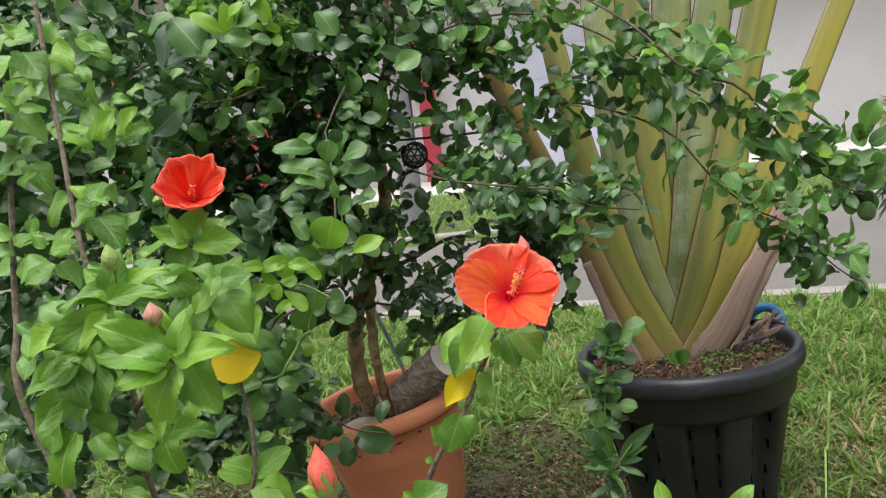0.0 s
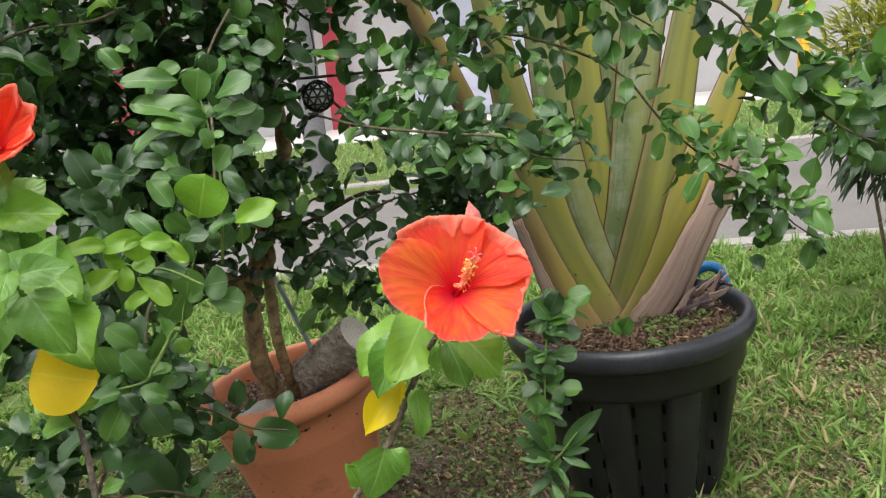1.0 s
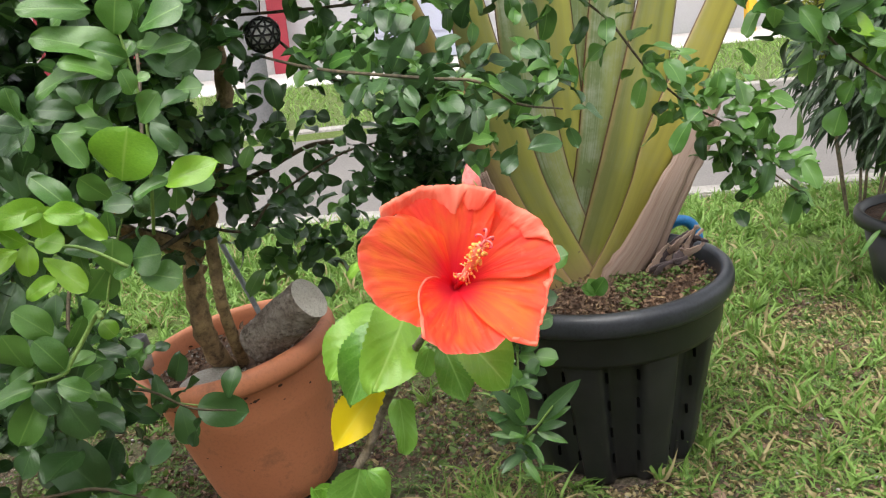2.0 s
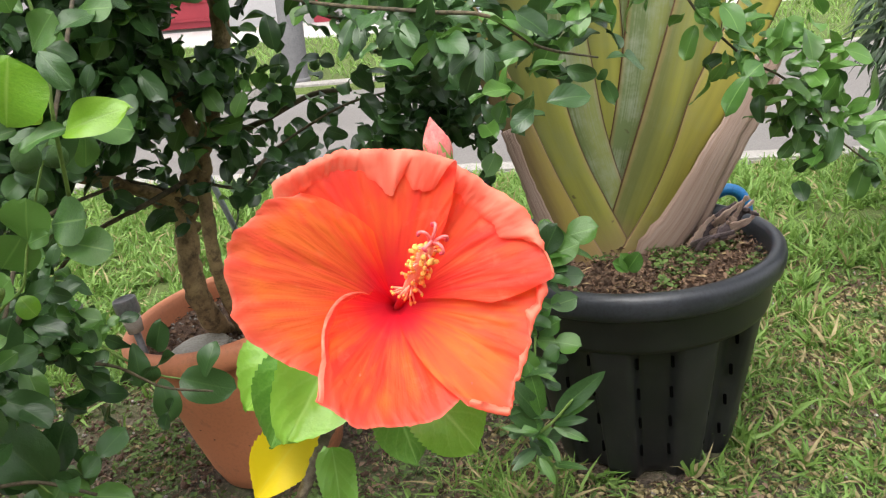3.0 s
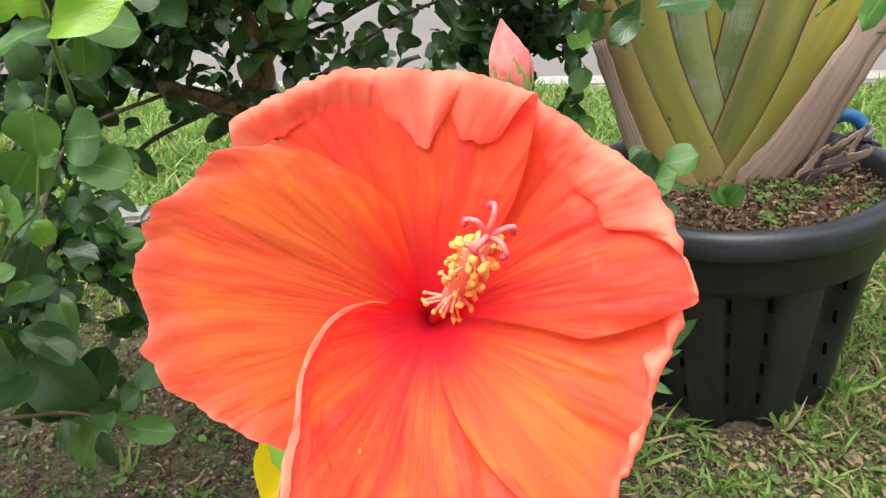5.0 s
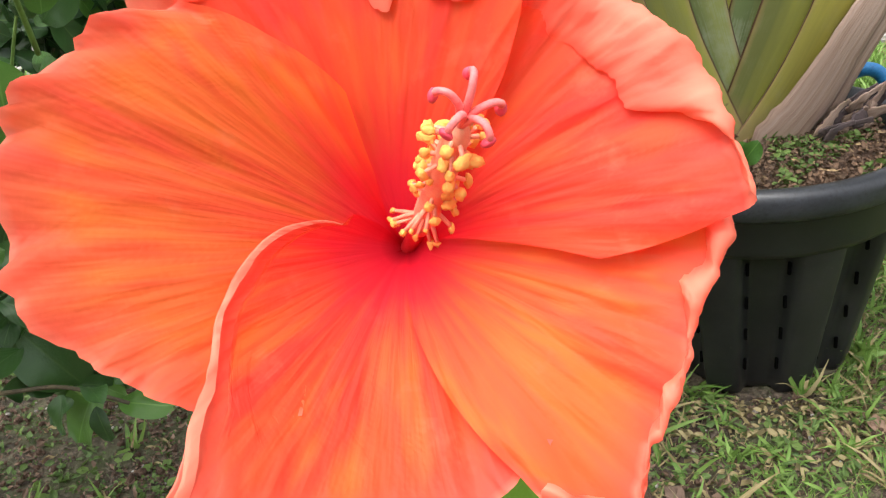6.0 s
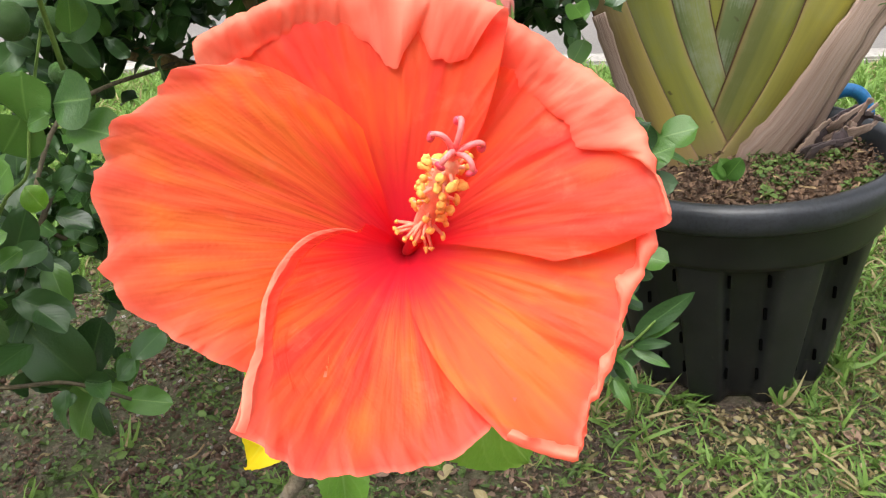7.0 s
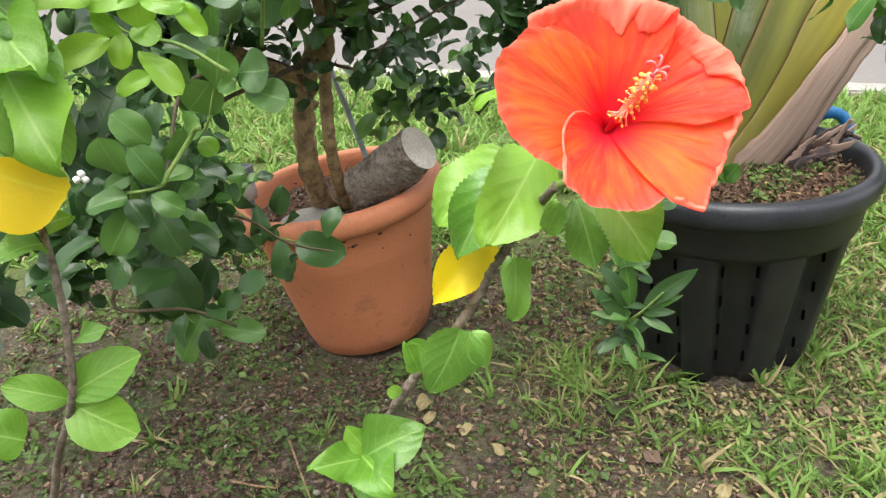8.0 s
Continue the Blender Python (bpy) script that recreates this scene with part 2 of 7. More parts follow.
def petiole_material(name, dull, clear, pale, bloom=0.35):
    """Palm stalk: dull on one flank and clear yellow or green on the other, waxy bloom, a dark dry margin and a few scars."""
    n = Nodes(name)
    vec = n.coords("UV")
    uv = n.split(vec)
    own = n.add("ShaderNodeObjectInfo").outputs["Random"]
    shift = n.add("ShaderNodeCombineXYZ", X=n.math("MULTIPLY", own, 40.0), Y=n.math("MULTIPLY", own, 17.0))
    soft = n.noise(1.0, 3, 0.5, n.add("ShaderNodeMapping", Vector=vec, Scale=(2.2, 1.6, 1.0), Location=shift.outputs[0]).outputs[0])
    fine = n.noise(1.0, 4, 0.6, n.add("ShaderNodeMapping", Vector=vec, Scale=(24.0, 1.6, 1.0), Location=shift.outputs[0]).outputs[0])
    blot = n.noise(11.0, 5, 0.65)
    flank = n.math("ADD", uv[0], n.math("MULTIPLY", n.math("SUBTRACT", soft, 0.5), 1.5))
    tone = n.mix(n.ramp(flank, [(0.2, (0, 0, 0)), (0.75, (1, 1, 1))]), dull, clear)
    tone = n.mix(n.ramp(n.math("ADD", blot, n.math("MULTIPLY", n.math("SUBTRACT", fine, 0.5), 0.5)), [(0.48, (0, 0, 0)), (0.72, (bloom, bloom, bloom))]), tone, pale)
    tone = n.mix(n.ramp(fine, [(0.56, (0, 0, 0)), (0.85, (0.28, 0.28, 0.28))]), tone, (0.16, 0.12, 0.05))
    edge = n.math("ABSOLUTE", n.math("SUBTRACT", uv[0], 0.5))
    wild = n.math("ADD", edge, n.math("MULTIPLY", n.math("SUBTRACT", blot, 0.5), 0.10))
    tone = n.mix(n.ramp(wild, [(0.40, (0, 0, 0)), (0.49, (0.5, 0.5, 0.5))]), tone, (0.33, 0.21, 0.10))
    tone = n.mix(n.ramp(edge, [(0.470, (0, 0, 0)), (0.484, (1, 1, 1))]), tone, (0.075, 0.033, 0.018))
    scar = n.math("MULTIPLY", n.ramp(n.noise(26.0, 2), [(0.70, (0, 0, 0)), (0.73, (1, 1, 1))]), n.ramp(uv[1], [(0.25, (1, 1, 1)), (0.4, (0, 0, 0))]))
    tone = n.mix(n.math("MULTIPLY", scar, 0.7), tone, (0.06, 0.035, 0.02))
    low = n.ramp(n.math("ADD", uv[1], n.math("MULTIPLY", blot, 0.10)), [(0.07, (0.8, 0.8, 0.8)), (0.20, (0, 0, 0))])
    tone = n.mix(low, tone, (0.30, 0.19, 0.11))
    n.bump(n.math("ADD", fine, n.math("MULTIPLY", blot, 0.4)), 0.22, 0.002)
    return n.done(tone, 0.45)


def dry_sheath():
    n = Nodes("dry_palm_sheath")
    vec = n.coords("UV")
    stretch = n.add("ShaderNodeMapping", Vector=vec, Scale=(9.0, 1.4, 1.0))
    streak = n.noise(1.0, 6, 0.65, stretch.outputs[0])
    tone = n.ramp(streak, [(0.28, (0.13, 0.075, 0.055)), (0.44, (0.30, 0.20, 0.155)), (0.6, (0.37, 0.27, 0.225)), (0.78, (0.25, 0.20, 0.12))])
    n.bump(streak, 0.6, 0.006)
    return n.done(tone, 0.75)


def petal_material(name, low_tone, high_tone, gold):
    """Hibiscus petal: crimson eye, orange blade with puckered radial veins, thin pale margin, rosy underside."""
    n = Nodes(name)
    vec = n.coords("UV")
    uv = n.split(vec)
    wavy = n.noise(28.0, 3)
    fan = n.math("ADD", n.math("MULTIPLY", uv[0], 60.0), n.math("MULTIPLY", wavy, 7.0))
    vein = n.ramp(n.math("SINE", fan), [(0.3, (0, 0, 0)), (1.0, (1, 1, 1))])
    broad = n.noise(1.0, 3, 0.5, n.add("ShaderNodeMapping", Vector=vec, Scale=(7.0, 1.1, 1.0)).outputs[0])
    streak = n.noise(1.0, 2, 0.5, n.add("ShaderNodeMapping", Vector=vec, Scale=(9.0, 3.6, 1.0)).outputs[0])
    mottle = n.noise(90.0, 4, 0.6)
    tone = n.mix(n.ramp(broad, [(0.36, (0, 0, 0)), (0.62, (1, 1, 1))]), low_tone, high_tone)
    tone = n.mix(n.ramp(streak, [(0.48, (0, 0, 0)), (0.72, (0.55, 0.55, 0.55))]), tone, gold)
    tone = n.mix(n.ramp(streak, [(0.30, (0.14, 0.14, 0.14)), (0.46, (0, 0, 0))]), tone, (0.95, 0.085, 0.04))
    tone = n.mix(n.math("MULTIPLY", vein, 0.05), tone, (0.93, 0.062, 0.04))
    tone = n.mix(n.ramp(mottle, [(0.60, (0, 0, 0)), (0.78, (0.3, 0.3, 0.3))]), tone, (0.98, 0.29, 0.17))
    eye = n.ramp(n.math("ADD", uv[1], n.math("MULTIPLY", n.math("SUBTRACT", wavy, 0.5), 0.10)), [(0.08, (1, 1, 1)), (0.17, (0.85, 0.85, 0.85)), (0.26, (0.35, 0.35, 0.35)), (0.40, (0, 0, 0))])
    tone = n.mix(eye, tone, (0.91, 0.020, 0.050))
    tone = n.mix(n.ramp(uv[1], [(0.02, (1, 1, 1)), (0.07, (0, 0, 0))]), tone, (0.42, 0.004, 0.014))
    rim = n.ramp(n.math("ADD", uv[1], n.math("MULTIPLY", wavy, 0.14)), [(0.72, (0, 0, 0)), (0.88, (0.8, 0.8, 0.8)), (0.98, (0.8, 0.8, 0.8)), (1.0, (0.1, 0.1, 0.1))])
    tone = n.mix(rim, tone, (0.95, 0.118, 0.092))
    hemline = n.math("MULTIPLY", n.ramp(uv[1], [(0.762, (0, 0, 0)), (0.780, (1, 1, 1)), (0.90, (1, 1, 1)), (0.99, (0, 0, 0))]), n.ramp(mottle, [(0.38, (0.15, 0.15, 0.15)), (0.62, (0.6, 0.6, 0.6))]))
    tone = n.mix(hemline, tone, (0.96, 0.30, 0.21))
    under = n.ramp(n.math("SUBTRACT", uv[1], n.math("MULTIPLY", wavy, 0.02)), [(0.78, (0, 0, 0)), (0.81, (1, 1, 1)), (0.89, (0.9, 0.9, 0.9)), (0.955, (0.6, 0.6, 0.6)), (0.995, (0.0, 0.0, 0.0))])
    tone = n.mix(under, tone, n.mix(n.ramp(streak, [(0.35, (0, 0, 0)), (0.65, (1, 1, 1))]), (0.95, 0.22, 0.14), (0.97, 0.37, 0.25)))
    crimp = n.noise(1.0, 2, 0.5, n.add("ShaderNodeMapping", Vector=vec, Scale=(22.0, 5.0, 1.0)).outputs[0])
    relief = n.math("ADD", n.math("MULTIPLY", vein, 0.2), n.math("ADD", n.math("MULTIPLY", crimp, 1.5), n.math("ADD", streak, n.math("MULTIPLY", mottle, 0.5))))
    n.bump(n.math("MULTIPLY", relief, n.ramp(uv[1], [(0.10, (0.05, 0.05, 0.05)), (0.42, (1, 1, 1))])), 0.5, 0.0012)
    n.done(tone, 0.5, 0.0, 0.22)
    glow = n.add("ShaderNodeBsdfTranslucent", Color=tone)
    both = n.add("ShaderNodeMixShader", Fac=0.48)
    n.t.links.new(n.bsdf.outputs[0], both.inputs[1])
    n.t.links.new(glow.outputs[0], both.inputs[2])
    n.t.links.new(both.outputs[0], n.out.inputs["Surface"])
    return n.mat


def ground_material():
    """Damp brown soil under the shrubs, greener towards the lawn, with moss and grit."""
    n = Nodes("lawn_soil")
    big, mid, fine = n.noise(1.6, 4), n.noise(9.0, 5, 0.65), n.noise(70.0, 6, 0.7)
    tone = n.mix(n.ramp(mid, [(0.35, (0, 0, 0)), (0.65, (1, 1, 1))]), (0.044, 0.029, 0.022), (0.108, 0.071, 0.051))
    tone = n.mix(n.ramp(fine, [(0.46, (0, 0, 0)), (0.72, (1, 1, 1))]), tone, (0.29, 0.215, 0.165))
    moss = n.ramp(n.math("MULTIPLY", big, mid), [(0.2, (0, 0, 0)), (0.34, (0.8, 0.8, 0.8))])
    tone = n.mix(moss, tone, (0.085, 0.115, 0.04))
    p = n.split(n.coords("Object"))
    drift = n.math("MULTIPLY", n.math("SUBTRACT", big, 0.5), 1.6)
    behind = n.ramp(n.math("MULTIPLY", n.math("ADD", p[1], drift), 0.2), [(0.54, (0, 0, 0)), (0.62, (1, 1, 1))])
    beside = n.ramp(n.math("MULTIPLY", n.math("ADD", n.math("ABSOLUTE", p[0]), drift), 0.5), [(0.62, (0, 0, 0)), (0.95, (0.8, 0.8, 0.8))])
    before = n.ramp(n.math("MULTIPLY", n.math("ADD", p[1], drift), -0.2), [(0.1, (0, 0, 0)), (0.5, (0.8, 0.8, 0.8))])
    lawn = n.math("MAXIMUM", behind, n.math("MAXIMUM", beside, before))
    tone = n.mix(n.math("MULTIPLY", lawn, 0.85), tone, n.mix(fine, (0.055, 0.095, 0.02), (0.15, 0.21, 0.04)))
    n.bump(n.math("ADD", fine, mid), 0.9, 0.02)
    return n.done(tone, 0.95)


M["black"], M["clay"], M["dry"], M["petal"], M["ground"] = pot_black(), pot_clay(), dry_sheath(), petal_material("petal_orange", (0.97, 0.100, 0.046), (0.98, 0.178, 0.037), (0.98, 0.27, 0.038)), ground_material()
M["stalk_ochre"] = petiole_material("palm_stalk_ochre", (0.17, 0.115, 0.05), (0.33, 0.25, 0.06), (0.25, 0.20, 0.11))
M["stalk_olive"] = petiole_material("palm_stalk_olive", (0.13, 0.14, 0.038), (0.28, 0.275, 0.05), (0.22, 0.24, 0.12))
M["stalk_yellow"] = petiole_material("palm_stalk_yellow", (0.22, 0.20, 0.042), (0.38, 0.33, 0.055), (0.28, 0.27, 0.13))
M["petiole_green"] = petiole_material("palm_stalk_green", (0.125, 0.165, 0.06), (0.24, 0.265, 0.085), (0.33, 0.36, 0.27), 0.8)
M["petal_red"] = petal_material("petal_red", (0.94, 0.052, 0.038), (0.96, 0.098, 0.038), (0.97, 0.15, 0.038))
M["petal_coral"] = petal_material("petal_coral", (0.95, 0.066, 0.042), (0.97, 0.118, 0.040), (0.98, 0.22, 0.038))
M["dark_scrap"] = earthy("rotten_sheath", (0.07, 0.05, 0.055), (0.14, 0.10, 0.10), (0.04, 0.03, 0.03), 30, 0.85, 0.7, 0.004, 120)
M["gap"] = Nodes("dark_slot").done((0.003, 0.003, 0.003), 1.0, 0.0, 0.0)
M["bud"] = earthy("bud_petal", (0.72, 0.20, 0.18), (0.76, 0.31, 0.27), (0.66, 0.11, 0.11), 60, 0.6, 0.3, 0.001, 300)
M["bud_red"] = earthy("coral_bud_petal", (0.82, 0.13, 0.09), (0.85, 0.20, 0.14), (0.74, 0.075, 0.06), 60, 0.5, 0.3, 0.001, 300)
M["bud_pink"] = earthy("young_bud_petal", (0.52, 0.20, 0.17), (0.58, 0.28, 0.22), (0.36, 0.26, 0.12), 60, 0.6, 0.3, 0.001, 300)
M["calyx"] = earthy("bud_calyx", (0.25, 0.38, 0.09), (0.34, 0.47, 0.12), (0.2, 0.24, 0.08), 60, 0.6, 0.3, 0.001, 300)
M["column_red"] = earthy("column_foot", (0.70, 0.015, 0.03), (0.78, 0.03, 0.04), (0.6, 0.01, 0.02), 200, 0.5, 0.2, 0.0005, 900)
M["column"] = earthy("flower_column", (0.92, 0.30, 0.20), (0.94, 0.40, 0.25), (0.90, 0.22, 0.16), 200, 0.5, 0.2, 0.0005, 900)
M["pollen"] = earthy("yellow_pollen", (0.93, 0.38, 0.07), (0.95, 0.48, 0.11), (0.90, 0.30, 0.08), 500, 0.8, 0.5, 0.0005, 1500)
M["style"] = earthy("rosy_style", (0.88, 0.17, 0.17), (0.9, 0.24, 0.22), (0.84, 0.12, 0.13), 300, 0.5, 0.2, 0.0004, 900)
M["stigma"] = earthy("crimson_stigma", (0.70, 0.045, 0.085), (0.76, 0.07, 0.11), (0.6, 0.03, 0.06), 400, 0.6, 0.3, 0.0003, 1500)
M["throat"] = earthy("flower_throat", (0.42, 0.012, 0.02), (0.5, 0.02, 0.03), (0.34, 0.01, 0.014), 300, 0.6, 0.2, 0.0005, 900)


# ---- mesh helpers ----


def unit(v):
    return v / (np.linalg.norm(v) + 1e-12)


def mesh_of(name, verts, faces, mat, uvs=None, smooth=True):
    """A mesh from arrays; uvs, one per vertex, become the UV map."""
    me = bpy.data.meshes.new(name)
    me.from_pydata([tuple(v) for v in np.asarray(verts, float).tolist()], [], [tuple(f) for f in (faces.tolist() if isinstance(faces, np.ndarray) else faces)])
    if uvs is not None:
        layer = me.uv_layers.new(name="UVMap")
        idx = np.empty(len(me.loops), np.int32)
        me.loops.foreach_get("vertex_index", idx)
        layer.data.foreach_set("uv", np.asarray(uvs, np.float32)[idx].ravel())
    if smooth:
        me.polygons.foreach_set("use_smooth", np.ones(len(me.polygons), bool))
    me.materials.append(mat)
    me.update()
    return me


def piece(name, me, parent=None, label="", m=None):
    """Links a mesh as one object under a thing or a part."""
    ob = new(name, me)
    if parent is not None:
        ob.parent = parent
    if m is not None:
        ob.matrix_basis = m
    if label:
        ob["label"] = label
    return ob


def thing(name, label, category, group="", kind="", at=(0, 0, 0)):
    ob = new(name)
    ob.empty_display_size = 0.05
    ob.location = at
    return tagged(ob, label, category, group, kind)


def spline(points, n):
    """n points on a smooth curve through the given ones."""
    p = np.asarray(points, float)
    if len(p) == 2:
        return p[0] + (p[1] - p[0]) * np.linspace(0, 1, n)[:, None]
    q = np.vstack([2 * p[0] - p[1], p, 2 * p[-1] - p[-2]])
    out = []
    for t in np.linspace(0, len(p) - 1 - 1e-9, n):
        i = int(t)
        f, (a, b, c, d) = t - i, q[i : i + 4]
        out.append(0.5 * (2 * b + (c - a) * f + (2 * a - 5 * b + 4 * c - d) * f * f + (3 * b - a - 3 * c + d) * f**3))
    return np.array(out)


def tube(points, radii, n=16, sides=8, wobble=0.0, seed=0, caps=True):
    """Vertices and faces of a tapered tube with uneven girth along a smooth curve."""
    r = np.random.default_rng(seed)
    c = spline(points, n)
    rad = np.interp(np.linspace(0, 1, n), np.linspace(0, 1, len(radii)), radii)
    tan = np.gradient(c, axis=0)
    side = unit(np.cross(tan[0], (0.3, 1, 0.2)))
    verts, uvs = [], []
    for i in range(n):
        d = unit(tan[i])
        side = unit(side - d * (side @ d))
        up = np.cross(d, side)
        for k in range(sides):
            a = 2 * math.pi * k / sides
            g = rad[i] * (1 + wobble * r.normal())
            verts.append(c[i] + g * (math.cos(a) * side + math.sin(a) * up))
            uvs.append((k / sides, i / (n - 1)))
    faces = [(i * sides + k, i * sides + (k + 1) % sides, (i + 1) * sides + (k + 1) % sides, (i + 1) * sides + k) for i in range(n - 1) for k in range(sides)]
    if caps:
        faces += [tuple(range(sides))[::-1], tuple((n - 1) * sides + k for k in range(sides))]
    return np.array(verts), faces, np.array(uvs)


def lathe(profile, sides=64, ripple=None):
    """A turned body from (radius, height) pairs; ripple(angle, height) scales the radius."""
    verts, faces, k = [], [], len(profile)
    for s in range(sides):
        a = 2 * math.pi * s / sides
        for r, z in profile:
            g = r * (ripple(a, z) if ripple else 1)
            verts.append((g * math.cos(a), g * math.sin(a), z))
    for s in range(sides):
        for i in range(k - 1):
            a, b = s * k + i, ((s + 1) % sides) * k + i
            faces.append((a, b, b + 1, a + 1))
    return np.array(verts), faces


def box(w, d, h, bevel=0.01, at=(0, 0, 0)):
    bm = bmesh.new()
    bmesh.ops.create_cube(bm, size=1)
    bmesh.ops.scale(bm, vec=(w, d, h), verts=bm.verts)
    if bevel:
        bmesh.ops.bevel(bm, geom=bm.edges[:], offset=bevel, segments=2, affect="EDGES")
    bmesh.ops.translate(bm, vec=at, verts=bm.verts)
    return bm


def from_bm(name, bm, mat, smooth=False):
    me = bpy.data.meshes.new(name)
    bm.to_mesh(me)
    bm.free()
    me.materials.append(mat)
    if smooth:
        me.polygons.foreach_set("use_smooth", np.ones(len(me.polygons), bool))
    return me


def turn(ahead, up, at, size=1.0):
    """The pose of a leaf or flower: its +y along ahead, its +z as near to up as can be."""
    y = unit(np.asarray(ahead, float))
    x = np.cross(y, np.asarray(up, float))
    if np.linalg.norm(x) < 1e-4:
        x = np.cross(y, (1, 0.2, 0.1))
    x = unit(x)
    z = np.cross(x, y)
    return np.array([[*(size * np.array((x[0], y[0], z[0]))), at[0]], [*(size * np.array((x[1], y[1], z[1]))), at[1]], [*(size * np.array((x[2], y[2], z[2]))), at[2]], [0, 0, 0, 1]])


def scatter(name, template, poses, mat, parent=None, label=""):
    """One mesh of many copies of a template (verts, faces, uvs) at the given 4 x 4 poses."""
    v, f, uv = template
    poses = np.asarray(poses)
    h = np.c_[v, np.ones(len(v))]
    out = np.einsum("nij,vj->nvi", poses, h)[:, :, :3].reshape(-1, 3)
    if len({len(q) for q in f}) == 1:
        faces = (np.array(f)[None] + (np.arange(len(poses)) * len(v))[:, None, None]).reshape(-1, len(f[0]))
    else:
        faces = [tuple(i + n * len(v) for i in q) for n in range(len(poses)) for q in f]
    return piece(name, mesh_of(name, out, faces, mat, np.tile(uv, (len(poses), 1))), parent, label)


# ---- leaf shapes: 1 long, along +y, upper face +z ----
def blade(width, rows=9, cols=4, serr=0.0, fold=0.25, droop=0.15, curl=0.0, shape="ovate", seed=0):
    r = np.random.default_rng(seed)
    v, uv = [], []
    ph = r.uniform(0, 6)
    for i in range(rows + 1):
        s = i / rows
        if shape == "ovate":
            w = 1.9 * (s + 0.012) ** 0.55 * (1.0001 - s) ** 0.8
        elif shape == "round":
            w = 1.0 * max(1e-3, math.sin(math.pi * min(1, s * 0.97 + 0.02))) ** 0.55
        elif shape == "lance":
            w = 1.6 * (s + 0.01) ** 0.7 * (1.0001 - s) ** 0.85
        elif shape == "elliptic":
            w = 2.12 * (s + 0.012) ** 0.56 * (1.0001 - s) ** (0.56 + 0.04 * (seed % 3))
        elif shape == "toothed":
            w = 2.35 * (s + 0.012) ** 0.50 * (1.0001 - s) ** 0.74
        elif shape == "obovate":
            w = 2.05 * (s + 0.012) ** 0.72 * (1.0001 - s) ** 0.52
        elif shape == "twin":
            t = (s - 0.42) / 0.58
            w = 0.86 * max(0.03, math.sin(math.pi * min(1, s / 0.42) ** 1.2)) ** 0.6 if s < 0.42 else 1.95 * (t + 0.012) ** 0.6 * (1.0001 - t) ** 0.46
        else:
            w = 1 - 0.9 * s
        if serr and i % 2 and s > 0.2:
            w *= 1 - serr
        bend = droop * s * s
        for k in range(cols + 1):
            q = 2 * k / cols - 1
            x = q * w * width / 2
            z = fold * abs(x) - bend + curl * math.sin(6.5 * s + ph + q) * abs(q) * 0.06
            y = s * (1 - 0.25 * droop * s) - (0.018 if serr and i % 2 == 0 and abs(q) > 0.9 else 0.0)
            v.append((x, y, z))
            uv.append((k / cols, s))
    f = [(i * (cols + 1) + k, i * (cols + 1) + k + 1, (i + 1) * (cols + 1) + k + 1, (i + 1) * (cols + 1) + k) for i in range(rows) for k in range(cols)]
    return np.array(v), f, np.array(uv)


HIB = [blade(0.58 + 0.03 * k, 34, 6, 0.065, 0.18 + 0.09 * (k % 3), 0.12 + 0.13 * (k % 4), 1.9, "toothed", k) for k in range(6)]
LIME = [blade((0.62, 0.46, 0.66, 0.42, 0.60)[k], 12, 4, 0.0, 0.22 + 0.14 * (k % 3), 0.10 + 0.14 * (k % 4), 1.4, ("obovate", "twin", "obovate", "twin", "round")[k], 10 + k) for k in range(5)]
for k in (0, 2, 4):
    LIME[k] = (LIME[k][0] * 0.74, *LIME[k][1:])
ROUND = [blade(0.8, 10, 6, 0.0, 0.2, 0.12, 0.7, "round", 31), blade(0.72, 10, 6, 0.0, 0.12, 0.25, 0.9, "round", 32)]
LIME += [blade(0.78, 10, 6, 0.0, 0.28, 0.18, 0.9, "round", 33), blade(0.62, 10, 6, 0.0, 0.34, 0.26, 1.0, "obovate", 34)]
CHIP = blade(0.75, 4, 2, 0.0, 0.5, 0.35, 2.0, "lance", 61)
LANCE = [blade(0.27, 8, 4, 0.0, 0.25, 0.2 + 0.15 * k, 0.4, "lance", 40 + k) for k in range(3)]
OVAL = [blade(0.40, 10, 4, 0.0, 0.22, 0.15 + 0.2 * k, 0.5, "lance", 47 + k) for k in range(2)]
HIB_ME = {(k, m): mesh_of("leaf", *HIB[k][:2], M[m], HIB[k][2]) for k in range(6) for m in ("hib_leaf", "hib_young", "yellow_leaf")}
LIME_ME = {(k, m): mesh_of("leaf", *LIME[k][:2], M[m], LIME[k][2]) for k in range(7) for m in ("lime_dark", "lime_mid", "lime_bright")}
ROUND_ME = {(k, m): mesh_of("leaf", *ROUND[k][:2], M[m], ROUND[k][2]) for k in range(2) for m in ("lime_mid", "lime_bright", "yellow_leaf", "hib_young")}


OVAL_ME = [mesh_of("leaf", *OVAL[k][:2], M["lime_mid" if k else "lime_dark"], OVAL[k][2]) for k in range(2)]


def leaf_at(parent, me, base, tip, up=(0, -0.5, 1), label="", wide=1.0):
    """A leaf from its base to its tip."""
    base, tip = np.array(base), np.array(tip)
    m = turn(tip - base, up, base, np.linalg.norm(tip - base))
    m[:3, 0] *= wide
    return piece("leaf", me, parent, label, Matrix(m.tolist()))


